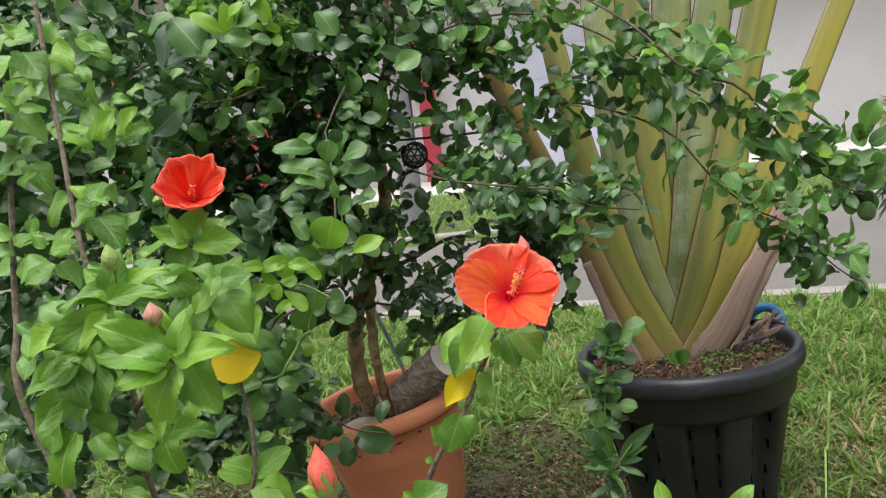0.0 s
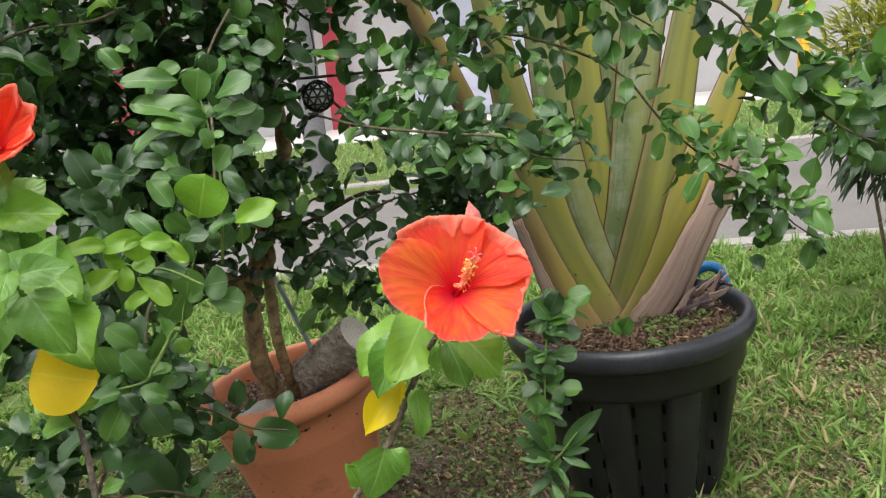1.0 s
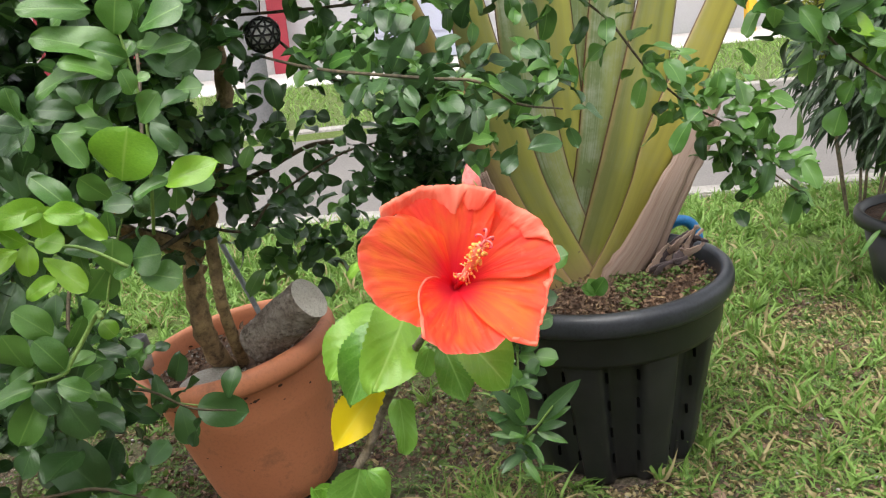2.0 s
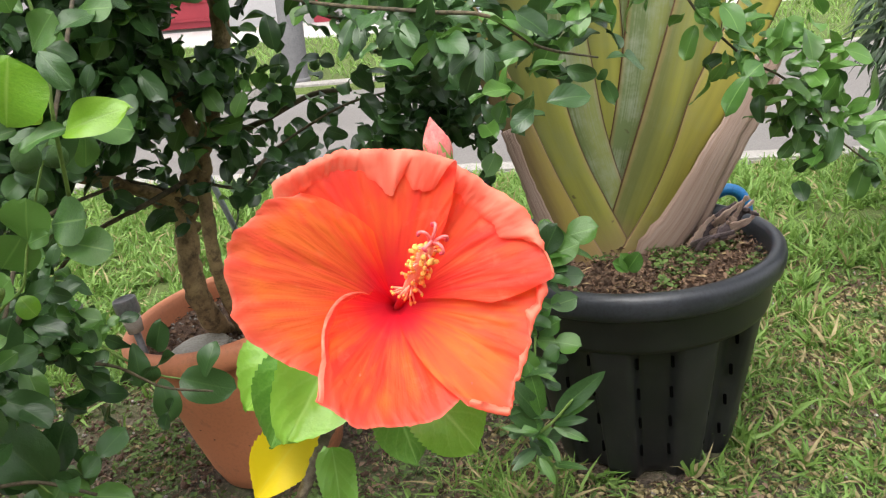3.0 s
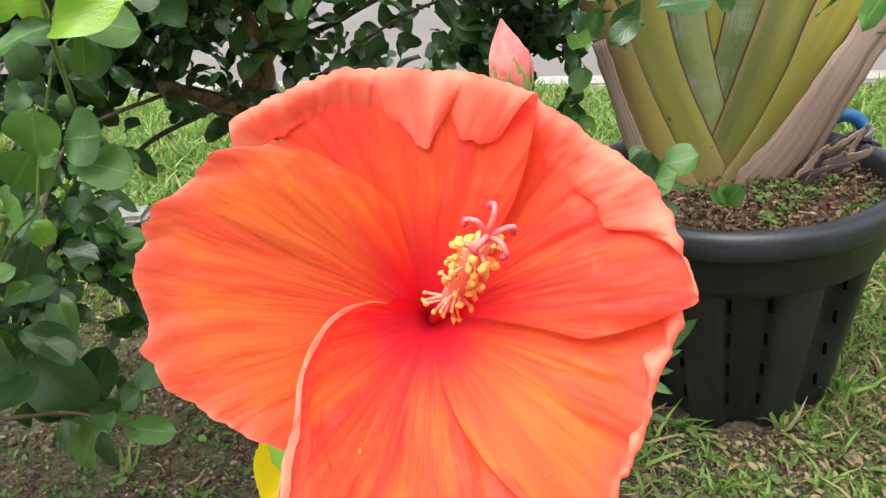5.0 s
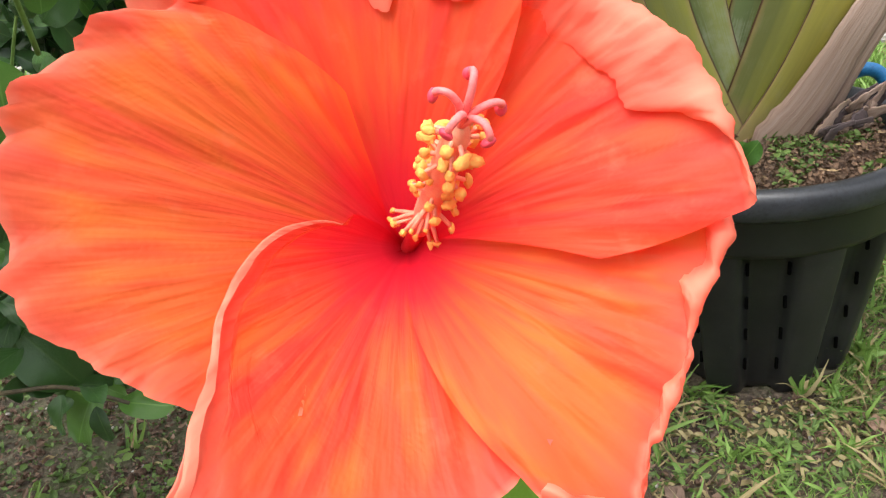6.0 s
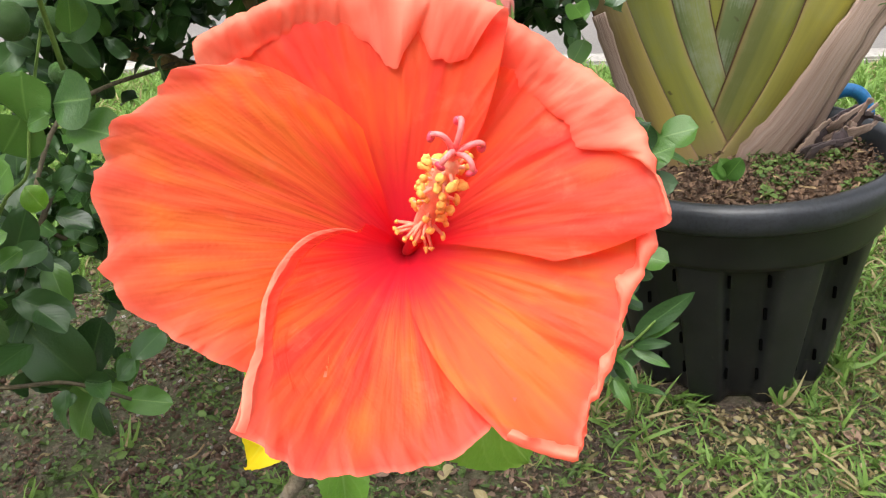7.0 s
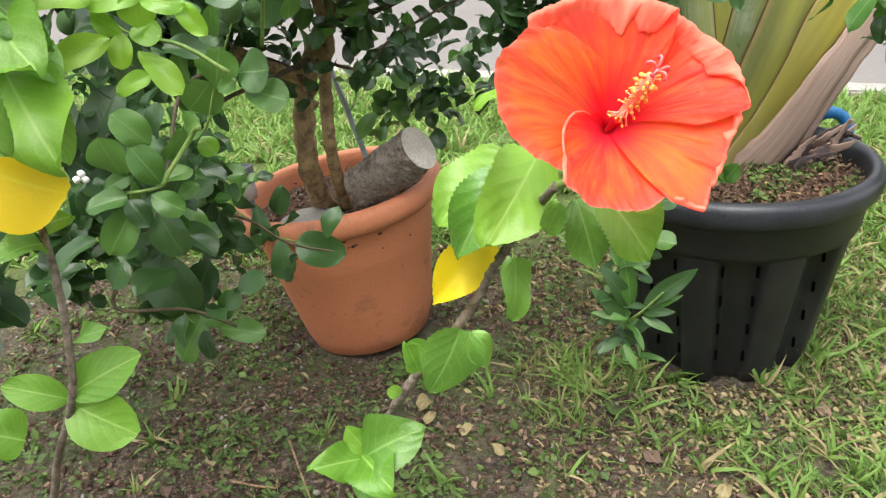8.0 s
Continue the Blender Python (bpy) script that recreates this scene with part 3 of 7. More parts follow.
KAF = [blade(0.60, 14, 6, 0.0, 0.16 + 0.12 * k, 0.10 + 0.10 * k, 1.3, ("obovate", "elliptic", "round")[k], 50 + k) for k in range(3)]
KAF_ME = {(k, m): mesh_of("leaf", *KAF[k][:2], M[m], KAF[k][2]) for k in range(3) for m in ("lime_dark", "lime_mid", "lime_bright")}
KINDS = {"D": "lime_dark", "B": "lime_mid", "N": "lime_bright", "G": "hib_leaf", "Y": "hib_young"}


def spray(parent, y, seed, rows):
    """Single leaves of one shoot at the depth y: kind, foot (x, z), tip (x, z) and breadth for its length."""
    r = np.random.default_rng(900 + seed)
    for kind, x0, z0, x1, z1, wide in rows:
        dy = r.uniform(-0.02, 0.012)
        base, tip = (x0, y + dy + 0.006, z0), (x1, y + dy - 0.2 * math.hypot(x1 - x0, z1 - z0), z1)
        hibiscus = kind in "GY"
        k = int(r.integers(6)) if hibiscus else 0 if wide > 0.6 else int(r.integers(2))
        broad = wide / (0.58 + 0.03 * k) if hibiscus else wide / 0.54
        leaf_at(parent, HIB_ME[k, KINDS[kind]] if hibiscus else KAF_ME[k, KINDS[kind]], base, tip, ((0.15 if hibiscus else 0.4) * r.normal(), -0.8, 0.5 + 0.2 * r.normal()), "", 1.08 * broad)
        for _ in range(0 if seed in (4, 7, 11) else 2 if r.uniform() < 0.4 else 1):
            # an older leaf on the same shoot, behind and turned aside
            a, ln = r.choice((-1, 1)) * r.uniform(0.5, 1.5), r.uniform(0.7, 1.05)
            dx, dz = ln * ((x1 - x0) * math.cos(a) - (z1 - z0) * math.sin(a)), ln * ((x1 - x0) * math.sin(a) + (z1 - z0) * math.cos(a))
            back = r.uniform(0.02, 0.05)
            root = (x0 + 0.008 * r.normal(), base[1] + back, z0 + 0.008 * r.normal())
            end = (root[0] + dx, root[1] - 0.25 * math.hypot(dx, dz) * r.normal(), root[2] + dz)
            old = {"G": "hib_leaf", "Y": "hib_leaf", "N": "lime_mid", "B": "lime_mid", "D": "lime_dark"}[kind] if r.uniform() < 0.7 else {"G": "hib_young", "Y": "hib_young"}.get(kind, "lime_dark")
            leaf_at(parent, HIB_ME[int(r.integers(6)), old] if hibiscus else KAF_ME[int(r.integers(2)), old], root, end, (0.5 * r.normal(), -0.7, 0.7), "", r.uniform(0.85, 1.15))


# ---- the setting: ground, kerb, road, far lawn, house ----
def rise(x, y):
    """Height of the lawn: it climbs gently to +x."""
    x, y = np.asarray(x, float), np.asarray(y, float)
    near = -0.06 + 0.05 * np.clip(x, -1.2, 1.6) + 0.012 * np.sin(2.3 * x + 1.1 * y) * np.sin(1.7 * y) + 0.006 * np.sin(7.1 * x + 2.0) * np.sin(6.3 * y + x)
    w = np.clip((y - 3.2) / 1.2, 0, 1)
    return near * (1 - w) + 0.0 * w


KERB = lambda x: 4.90 - 0.205 * x  # noqa: E731  near edge of the kerb
FAR = lambda x: 8.40 - 0.02 * x  # noqa: E731  far edge of the road


def ground_sheet():
    xs = np.concatenate([np.linspace(-400, -30, 12), np.linspace(-26, -6, 12), np.linspace(-5, -2, 12), np.arange(-1.9, 3.2, 0.05), np.linspace(3.4, 8, 14), np.linspace(9, 30, 14), np.linspace(45, 400, 12)])
    ys = np.concatenate([np.linspace(-300, -6, 8), np.linspace(-4, 0.8, 12), np.arange(0.9, 4.6, 0.05), np.linspace(4.7, 9.5, 40), np.linspace(10, 18, 12), np.linspace(30, 500, 8)])
    gx, gy = np.meshgrid(xs, ys)
    z = rise(gx, gy)
    bump = np.array([noise.noise((a * 9, b * 9, 0)) for a, b in zip(gx.ravel(), gy.ravel())]).reshape(gx.shape)
    z = z + np.where((abs(gx) < 4) & (gy < 4.5), 0.010, 0.0) * bump
    z = np.where((gy > KERB(gx) + 0.02) & (gy < FAR(gx) - 0.02) & (abs(gx) < 30), -0.22, z)
    v = np.c_[gx.ravel(), gy.ravel(), z.ravel()]
    w = len(xs)
    f = [(j * w + i, j * w + i + 1, (j + 1) * w + i + 1, (j + 1) * w + i) for j in range(len(ys) - 1) for i in range(w - 1)]
    return tagged(piece("ground", mesh_of("ground", v, f, M["ground"])), "brown soil and green lawn sloping to the kerb", "ground", kind="structure")


def strip(name, lo, hi, z, mat, label, x0=-40.0, x1=40.0, thick=0.1, step=None):
    """A long slab between two lines in plan."""
    n = 2 if step is None else int((x1 - x0) / step) + 1
    xs = np.linspace(x0, x1, n)
    v, f = [], []
    for x in xs:
        for y, zz in ((lo(x), z - thick), (lo(x), z - 0.012), (lo(x) + 0.012, z), (hi(x) - 0.012, z), (hi(x), z - 0.012), (hi(x), z - thick)):
            v.append((x, y, zz))
    for i in range(n - 1):
        for k in range(5):
            a, b = i * 6 + k, (i + 1) * 6 + k
            f.append((a, b, b + 1, a + 1))
    return tagged(piece(name, mesh_of(name, np.array(v), f, mat, smooth=False)), label, name, kind="structure")


ground_sheet()
strip("road", lambda x: KERB(x) + 0.42, FAR, -0.055, M["road"], "pale grey worn asphalt road beyond the lawn", x0=-15.0, x1=30.0, thick=0.12, step=1.0)
strip("gutter", lambda x: KERB(x) + 0.17, lambda x: KERB(x) + 0.42, -0.05, M["concrete"], "shallow concrete gutter along the kerb", x0=-15.0, x1=30.0, thick=0.12, step=1.0)
strip("far_kerb", FAR, lambda x: FAR(x) + 0.14, 0.03, M["concrete"], "pale concrete kerb on the far side of the road", thick=0.2)
strip("driveway", lambda x: 13.2, lambda x: 15.9, 0.03, M["apron"], "pale concrete driveway before the house", thick=0.1)
kerb = tagged(new("kerb"), "pale concrete kerb between lawn and road", "kerb", kind="structure")
kerb_me = from_bm("kerb_stone", box(0.985, 0.17, 0.26, 0.012, (0, 0, -0.10)), M["concrete"])
slope = math.atan(-0.205)
for i in range(-14, 24):
    c = 0.98 * i
    piece("kerb_stone", kerb_me, kerb, "", pose(c, KERB(c) + 0.085 * math.cos(slope), 0, 0, 0, math.degrees(slope)) @ Matrix.Diagonal((1.013, 1, 1, 1)))


def slab(name, w, d, h, at, mat, parent, label="", bevel=0.01):
    return piece(name, from_bm(name, box(w, d, h, bevel), mat), parent, label, pose(*at))


house = thing("house", "white rendered house front with red posts and a blue-grey garage panel", "house", at=(0, 16.0, 0))
slab("wall", 40, 0.25, 4.2, (0, 0.35, 2.1), M["wall"], house)
slab("garage_door", 2.3, 0.08, 2.6, (2.35, 0.17, 1.33), M["grey_panel"], house, "blue-grey panelled garage door")
for k in range(4):
    slab("door_rail", 2.3, 0.03, 0.035, (2.35, 0.115, 0.5 + 0.6 * k), M["grey_panel"], house, bevel=0.005)
slab("post", 0.30, 0.4, 3.4, (-0.18, 0.0, 1.73), M["red_paint"], house, "dark red post")
slab("post", 0.5, 0.4, 3.4, (-5.6, 0.0, 1.73), M["red_paint"], house, "dark red post")
slab("gate_panel", 2.2, 0.08, 1.5, (-3.0, 0.1, 0.82), M["red_paint"], house, "red panelled gate")
for k in range(5):
    slab("gate_rail", 2.2, 0.04, 0.05, (-3.0, 0.04, 0.2 + 0.3 * k), M["red_paint"], house, bevel=0.008)
slab("roof", 42, 3.0, 0.16, (0, -0.6, 4.3), M["roof"], house, "brown tiled roof edge")
slab("yellow_post", 0.16, 0.16, 3.0, (7.85, -1.2, 1.53), M["yellow_paint"], house, "yellow painted post")

pole = thing("street_pole", "grey round concrete pole standing by the far kerb", "pole", at=(-0.36, 8.62, 0.0))
piece("shaft", mesh_of("shaft", *lathe([(0.0, -0.05), (0.112, -0.05), (0.11, 0.0), (0.105, 2.0), (0.09, 6.0), (0.0, 6.0)], 24), M["pole"]), pole)
piece("base_collar", mesh_of("base_collar", *lathe([(0.108, 0.0), (0.122, 0.0), (0.122, 0.05), (0.118, 0.06), (0.105, 0.062)], 24), M["pole"]), pole)

# unseen wall and overhang, added behind the camera to hold back front skylight
back = tagged(new("wall_behind"), "unseen plain wall added behind the camera to cut front light", "wall", kind="structure")
slab("wall_panel", 18, 0.2, 3.2, (0, -4.2, 1.5), M["back_wall"], back)
slab("eaves", 18, 0.9, 0.12, (0, -3.9, 3.15), M["back_wall"], back)


# ---- big black planter with the fan palm ----
def black_planter():
    at = (0.655, 2.375, float(rise(0.655, 2.375)))
    p = thing("black_planter", "large black ribbed plastic planter standing on the lawn", "planter", at=at)
    p.rotation_euler = (0, radians(-3.0), 0)
    n = 18

    def flute(a, z):
        if z > 0.345:
            return 1.0
        step = math.tanh(4.0 * (math.cos(a * n / 2) + 0.1)) - 0.7
        crown = 0.014 * max(0.0, math.cos(a * n / 2)) ** 0.7
        return 1.0 + (0.070 * step + crown) * min(1, (0.345 - z) / 0.012)

    r = lambda z: 0.192 + (0.262 - 0.192) * z / 0.345  # noqa: E731
    prof = [(0.0, 0.0), (r(0) - 0.008, 0.0), (r(0), 0.008)] + [(r(z), z) for z in np.linspace(0.03, 0.335, 10)] + [(r(0.345), 0.345)]
    piece("body", mesh_of("body", *lathe(prof, 288, flute), M["black"]), p, "ribbed tapering black wall")
    band = [(0.262, 0.335), (0.276, 0.340), (0.281, 0.352), (0.288, 0.415), (0.292, 0.424), (0.262, 0.424)]
    piece("band", mesh_of("band", *lathe(band, 96), M["black"]), p)
    lip = [(0.262, 0.416), (0.300, 0.418), (0.307, 0.424), (0.311, 0.436), (0.312, 0.452), (0.309, 0.464), (0.302, 0.471), (0.292, 0.474), (0.284, 0.471), (0.279, 0.462), (0.276, 0.44), (0.27, 0.36)]
    piece("rim", mesh_of("rim", *lathe(lip, 128), M["black_rim"]), p, "rolled black rim with bluish sky sheen in its colour")
    slot = from_bm("slot", box(0.0055, 0.006, 0.024, 0.001), M["gap"])
    for k in range(n):
        a = 2 * math.pi * (k + 0.5 + (0.09 if k % 2 == 0 else -0.09)) / n
        for z in (0.075, 0.15, 0.225, 0.30):
            g = r(z) * (1 - 0.070 * 0.85) + 0.0016
            piece("slot", slot, p, "", pose(g * math.cos(a), g * math.sin(a), z, 0, 0, math.degrees(a) + 90))
    # soil heap
    v, f = [(0, 0, 0.426)], []
    rings, sides = 14, 72
    for i in range(1, rings + 1):
        rr = 0.277 * i / rings
        for s in range(sides):
            a = 2 * math.pi * s / sides
            x, y = rr * math.cos(a), rr * math.sin(a)
            z = 0.420 + 0.008 * (1 - (i / rings) ** 2) + 0.012 * noise.noise((x * 22, y * 22, 3)) + 0.006 * noise.noise((x * 70, y * 70, 1))
            v.append((x, y, z))
    f += [(0, 1 + s, 1 + (s + 1) % sides) for s in range(sides)]
    for i in range(rings - 1):
        for s in range(sides):
            a, b = 1 + i * sides + s, 1 + i * sides + (s + 1) % sides
            f.append((a, a + sides, b + sides, b))
    piece("soil", mesh_of("soil", np.array(v), f, M["soil"]), p, "brown crumbly soil with leaf mulch")
    # mulch crumbs and small moss leaves
    r2 = np.random.default_rng(3)
    for name, mat, count, size, kind in (("mulch", "mulch", 3200, 0.013, CHIP), ("bark_chip", "bark", 260, 0.024, LANCE[0]), ("crumb_litter", "soil", 900, 0.012, CHIP), ("moss", "weed", 4200, 0.011, ROUND[0])):
        poses = []
        for _ in range(count):
            a, q = r2.uniform(0, 6.283), 0.272 * math.sqrt(r2.uniform(0.02, 1))
            if name == "moss" and noise.noise((q * math.cos(a) * 9, q * math.sin(a) * 9, 5)) < 0.15 - 1.4 * q * math.cos(a):
                continue
            z = 0.425 + 0.008 * (1 - (q / 0.277) ** 2) + r2.uniform(0, 0.012)
            d = np.array((r2.normal(), r2.normal(), r2.normal() * 0.35))
            poses.append(turn(d, (r2.normal() * 0.5, r2.normal() * 0.5, 1), (q * math.cos(a), q * math.sin(a), z), size * r2.uniform(0.5, 1.5)))
        tagged(scatter(name, kind, poses, M[mat], p), kind="stuff")
    return p


def stalk_mesh(points, w0, w1, n=26, cols=8, lift=0.35, rough=0.0, seed=0, mat="dry"):
    """A boat-shaped scrap or sheath of palm stalk: broad foot, keeled back to the front, thickness behind."""
    r = np.random.default_rng(seed)
    c = spline(points, n)
    s = np.linspace(0, 1, n)
    w = (w0 + (w1 - w0) * np.minimum(1, s * 1.6)) / 2 * (1 + rough * r.normal(size=n)) * np.minimum(1, 0.3 + (s / 0.16) ** 0.8)
    return keeled(c, w, cols, lift, mat)


def keeled(c, w, cols, lift, mat):
    """A strip along c of half-width w with a rounded face to -y and a hollow back."""
    n, tan = len(c), np.gradient(c, axis=0)
    v, uv = [], []
    for i in range(n):
        d = unit(tan[i])
        front = unit(np.array((0, -1, 0)) + d * d[1])
        side = np.cross(d, front)
        for k in range(cols + 1):
            q = 2 * k / cols - 1
            v.append(c[i] + side * (q * w[i]) + front * (w[i] * lift * (1 - q * q) ** 0.6))
            uv.append((k / cols, i / (n - 1)))
        for k in range(cols, -1, -1):
            q = 2 * k / cols - 1
            v.append(c[i] + side * (q * w[i] * 0.97) + front * (w[i] * 0.12 * (1 - q * q) - 0.004))
            uv.append((k / cols, i / (n - 1)))
    m = 2 * (cols + 1)
    f = [(i * m + k, (i + 1) * m + k, (i + 1) * m + (k + 1) % m, i * m + (k + 1) % m) for i in range(n - 1) for k in range(m)]
    f += [tuple(range(m)), tuple((n - 1) * m + k for k in range(m))[::-1]]
    return mesh_of("stalk", np.array(v), f, M[mat], np.array(uv))


FAN = 2.405  # the plane of the fan
RUNGS = (0.36, 0.50, 0.62, 0.76, 1.10, 1.45, 1.85)


def stalk(layer, low_edge, high_edge, mat, label, rungs=RUNGS):
    """One stalk of the flat fan between its two edges, given as x at the heights of the rungs; outer stalks clasp the inner ones."""
    rungs = rungs[-len(low_edge):]
    a = spline([(x, 0, z) for x, z in zip(low_edge, rungs)], 44)
    b = spline([(x, 0, z) for x, z in zip(high_edge, rungs)], 44)
    c = (a + b) / 2
    c[:, 1] = FAN + 0.011 * layer + 0.05 * np.maximum(0, c[:, 2] - 0.45)
    return piece("stalk", keeled(c, np.linalg.norm(b - a, axis=1) / 2, 14, 0.20, mat), palm, label)


black_planter()
palm = thing("fan_palm", "flat fan of yellow-green palm stalks growing in the black planter", "palm", at=(0, 0, 0))
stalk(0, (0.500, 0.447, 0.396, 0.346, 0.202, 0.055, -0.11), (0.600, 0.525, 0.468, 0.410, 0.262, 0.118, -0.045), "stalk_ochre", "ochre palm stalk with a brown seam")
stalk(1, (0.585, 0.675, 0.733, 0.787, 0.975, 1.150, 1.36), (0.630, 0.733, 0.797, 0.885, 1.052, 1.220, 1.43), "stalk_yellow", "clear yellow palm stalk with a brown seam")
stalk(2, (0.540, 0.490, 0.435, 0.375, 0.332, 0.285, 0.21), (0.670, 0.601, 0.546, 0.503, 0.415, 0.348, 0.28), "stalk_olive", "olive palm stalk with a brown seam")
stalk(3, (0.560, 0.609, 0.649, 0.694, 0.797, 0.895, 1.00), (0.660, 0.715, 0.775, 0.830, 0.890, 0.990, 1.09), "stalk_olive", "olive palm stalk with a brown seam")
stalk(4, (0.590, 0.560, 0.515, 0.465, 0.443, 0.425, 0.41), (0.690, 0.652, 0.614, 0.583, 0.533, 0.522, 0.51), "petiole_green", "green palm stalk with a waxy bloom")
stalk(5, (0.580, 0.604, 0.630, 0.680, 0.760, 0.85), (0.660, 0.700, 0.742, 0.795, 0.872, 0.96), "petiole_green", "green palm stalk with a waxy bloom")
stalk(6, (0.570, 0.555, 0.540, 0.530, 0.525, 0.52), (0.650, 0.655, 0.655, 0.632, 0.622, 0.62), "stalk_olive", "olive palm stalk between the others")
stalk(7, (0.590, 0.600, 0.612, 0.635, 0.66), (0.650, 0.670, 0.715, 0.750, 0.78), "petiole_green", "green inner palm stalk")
for k, (pts, w0, w1) in enumerate([
    (((0.655, 2.402, 0.380), (0.740, 2.395, 0.475), (0.820, 2.400, 0.610), (0.900, 2.415, 0.735), (0.965, 2.430, 0.850)), 0.10, 0.062),
    (((0.690, 2.420, 0.380), (0.775, 2.405, 0.465), (0.850, 2.410, 0.590), (0.915, 2.420, 0.690), (0.960, 2.430, 0.770)), 0.07, 0.035),
    (((0.500, 2.392, 0.385), (0.446, 2.393, 0.500), (0.406, 2.398, 0.610), (0.372, 2.405, 0.710)), 0.050, 0.026),
]):
    piece("dry_sheath", stalk_mesh(pts, w0, w1, 24, 10, 0.22, 0.05, 50 + k), palm, "dry pinkish-brown dead sheath")

rd = np.random.default_rng(31)
for k in range(18):
    p = np.array((0.735, 2.380, 0.395)) + np.array((0.016 * k * 0.42, 0.02 * rd.normal(), 0.004 * k + 0.012 * rd.uniform()))
    q = np.array((0.55 + 0.3 * rd.uniform(), 0.25 * rd.normal(), 0.55 + 0.3 * rd.normal()))
    q = q / np.linalg.norm(q) * rd.uniform(0.06, 0.115)
    piece("dry_scrap", stalk_mesh([p, p + q * 0.5 + 0.012 * rd.normal(size=3), p + q], rd.uniform(0.016, 0.036), 0.008, 22, 8, 0.10, 0.16, 70 + k, "dry" if k % 2 else "dark_scrap"), palm, "crumpled scrap of dead sheath")

hose = thing("blue_hose", "bright blue plastic hose end looped behind the palm in the planter", "hose")
piece("loop", mesh_of("loop", *tube([(0.810, 2.540, 0.420), (0.865, 2.530, 0.478), (0.903, 2.522, 0.500), (0.935, 2.518, 0.490), (0.952, 2.512, 0.456), (0.948, 2.505, 0.415)], [0.014, 0.014, 0.014], 40, 14)[:2], M["blue_plastic"]), hose)


def nugget_shape():
    bm = bmesh.new()
    bmesh.ops.create_icosphere(bm, subdivisions=1, radius=0.5)
    v = np.array([tuple(x.co) for x in bm.verts])
    f = [tuple(x.index for x in g.verts) for g in bm.faces]
    bm.free()
    r = np.random.default_rng(2)
    v = v * (1, 0.8, 0.6) * r.uniform(0.75, 1.2, (len(v), 1))
    return v, f, np.zeros((len(v), 2)) + 0.3


nugget = nugget_shape()
# ---- leaning terracotta pot ----
CLAY = Matrix(turn((0.0, 1.0, 0.0), (-0.177, -0.025, 1.0), (-0.188, 2.553, -0.064)).tolist()) @ Matrix.Diagonal((0.961, 0.961, 0.907, 1))


def clay_pot():
    p = thing("terracotta_pot", "terracotta-coloured plastic pot leaning on the soil, stained below the rim", "pot")
    p.matrix_basis = CLAY
    body = [(0.0, 0.0), (0.150, 0.0), (0.158, 0.006), (0.172, 0.05), (0.193, 0.16), (0.2115, 0.27), (0.2135, 0.275), (0.217, 0.30), (0.226, 0.36), (0.232, 0.405)]
    piece("body", mesh_of("body", *lathe(body, 72), M["clay"]), p, "tapering terracotta wall with a faint raised line")
    lip = [(0.230, 0.388), (0.254, 0.390), (0.263, 0.398), (0.267, 0.414), (0.266, 0.432), (0.260, 0.445), (0.250, 0.451), (0.240, 0.449), (0.234, 0.440), (0.231, 0.42), (0.226, 0.36), (0.219, 0.31), (0.214, 0.28)]
    piece("rim", mesh_of("rim", *lathe(lip, 96), M["clay"]), p, "thick rolled terracotta rim")
    v, f, rings, sides = [(0, 0, 0.392)], [], 10, 48
    for i in range(1, rings + 1):
        for s in range(sides):
            a, rr = 2 * math.pi * s / sides, 0.229 * i / rings
            x, y = rr * math.cos(a), rr * math.sin(a)
            v.append((x, y, 0.388 + 0.014 * noise.noise((x * 25, y * 25, 8)) + 0.006 * noise.noise((x * 80, y * 80, 2))))
    f += [(0, 1 + s, 1 + (s + 1) % sides) for s in range(sides)]
    for i in range(rings - 1):
        for s in range(sides):
            a, b = 1 + i * sides + s, 1 + i * sides + (s + 1) % sides
            f.append((a, a + sides, b + sides, b))
    piece("soil", mesh_of("soil", np.array(v), f, M["soil"]), p, "dark gritty soil")
    r3 = np.random.default_rng(8)
    for k in range(16):
        a, z = radians(r3.uniform(225, 345)), 0.375 - abs(r3.normal()) * 0.022
        if k > 12:
            z = r3.uniform(0.12, 0.25)
        s = r3.uniform(0.004, 0.011) * (0.5 if k > 12 else 1)
        g = float(np.interp(z, [q[1] for q in body], [q[0] for q in body])) + 0.0012
        piece("stain", mesh_of("stain", nugget[0] * (1.5, 0.12, 1.6), nugget[1], M["soil"]), p, "dark dirt stain", pose(g * math.cos(a), g * math.sin(a), z, 0, 0, math.degrees(a) + 90) @ Matrix.Diagonal((s, s, s, 1)))
    r2 = np.random.default_rng(5)
    poses = []
    chips = []
    for _ in range(520):
        a, q = r2.uniform(0, 6.283), 0.222 * math.sqrt(r2.uniform(0, 1))
        chips.append(turn(r2.normal(size=3) * (1, 1, 0.4), (0.5 * r2.normal(), 0.5 * r2.normal(), 1), (q * math.cos(a), q * math.sin(a), 0.393 + r2.uniform(0, 0.008)), r2.uniform(0.012, 0.03)))
    tagged(scatter("mulch", CHIP, chips, M["mulch"], p), kind="stuff")
    for _ in range(170):
        a, q = r2.uniform(0, 6.283), 0.215 * math.sqrt(r2.uniform(0, 1))
        poses.append(turn(r2.normal(size=3), r2.normal(size=3), (q * math.cos(a), q * math.sin(a), 0.394 + r2.uniform(0, 0.005)), r2.uniform(0.005, 0.012)))
    tagged(scatter("grit", nugget, poses, M["pebble"], p), kind="stuff")
    return p


clay_pot()


def on_clay(x, y, z):
    return np.array(CLAY @ Vector((x, y, z)))


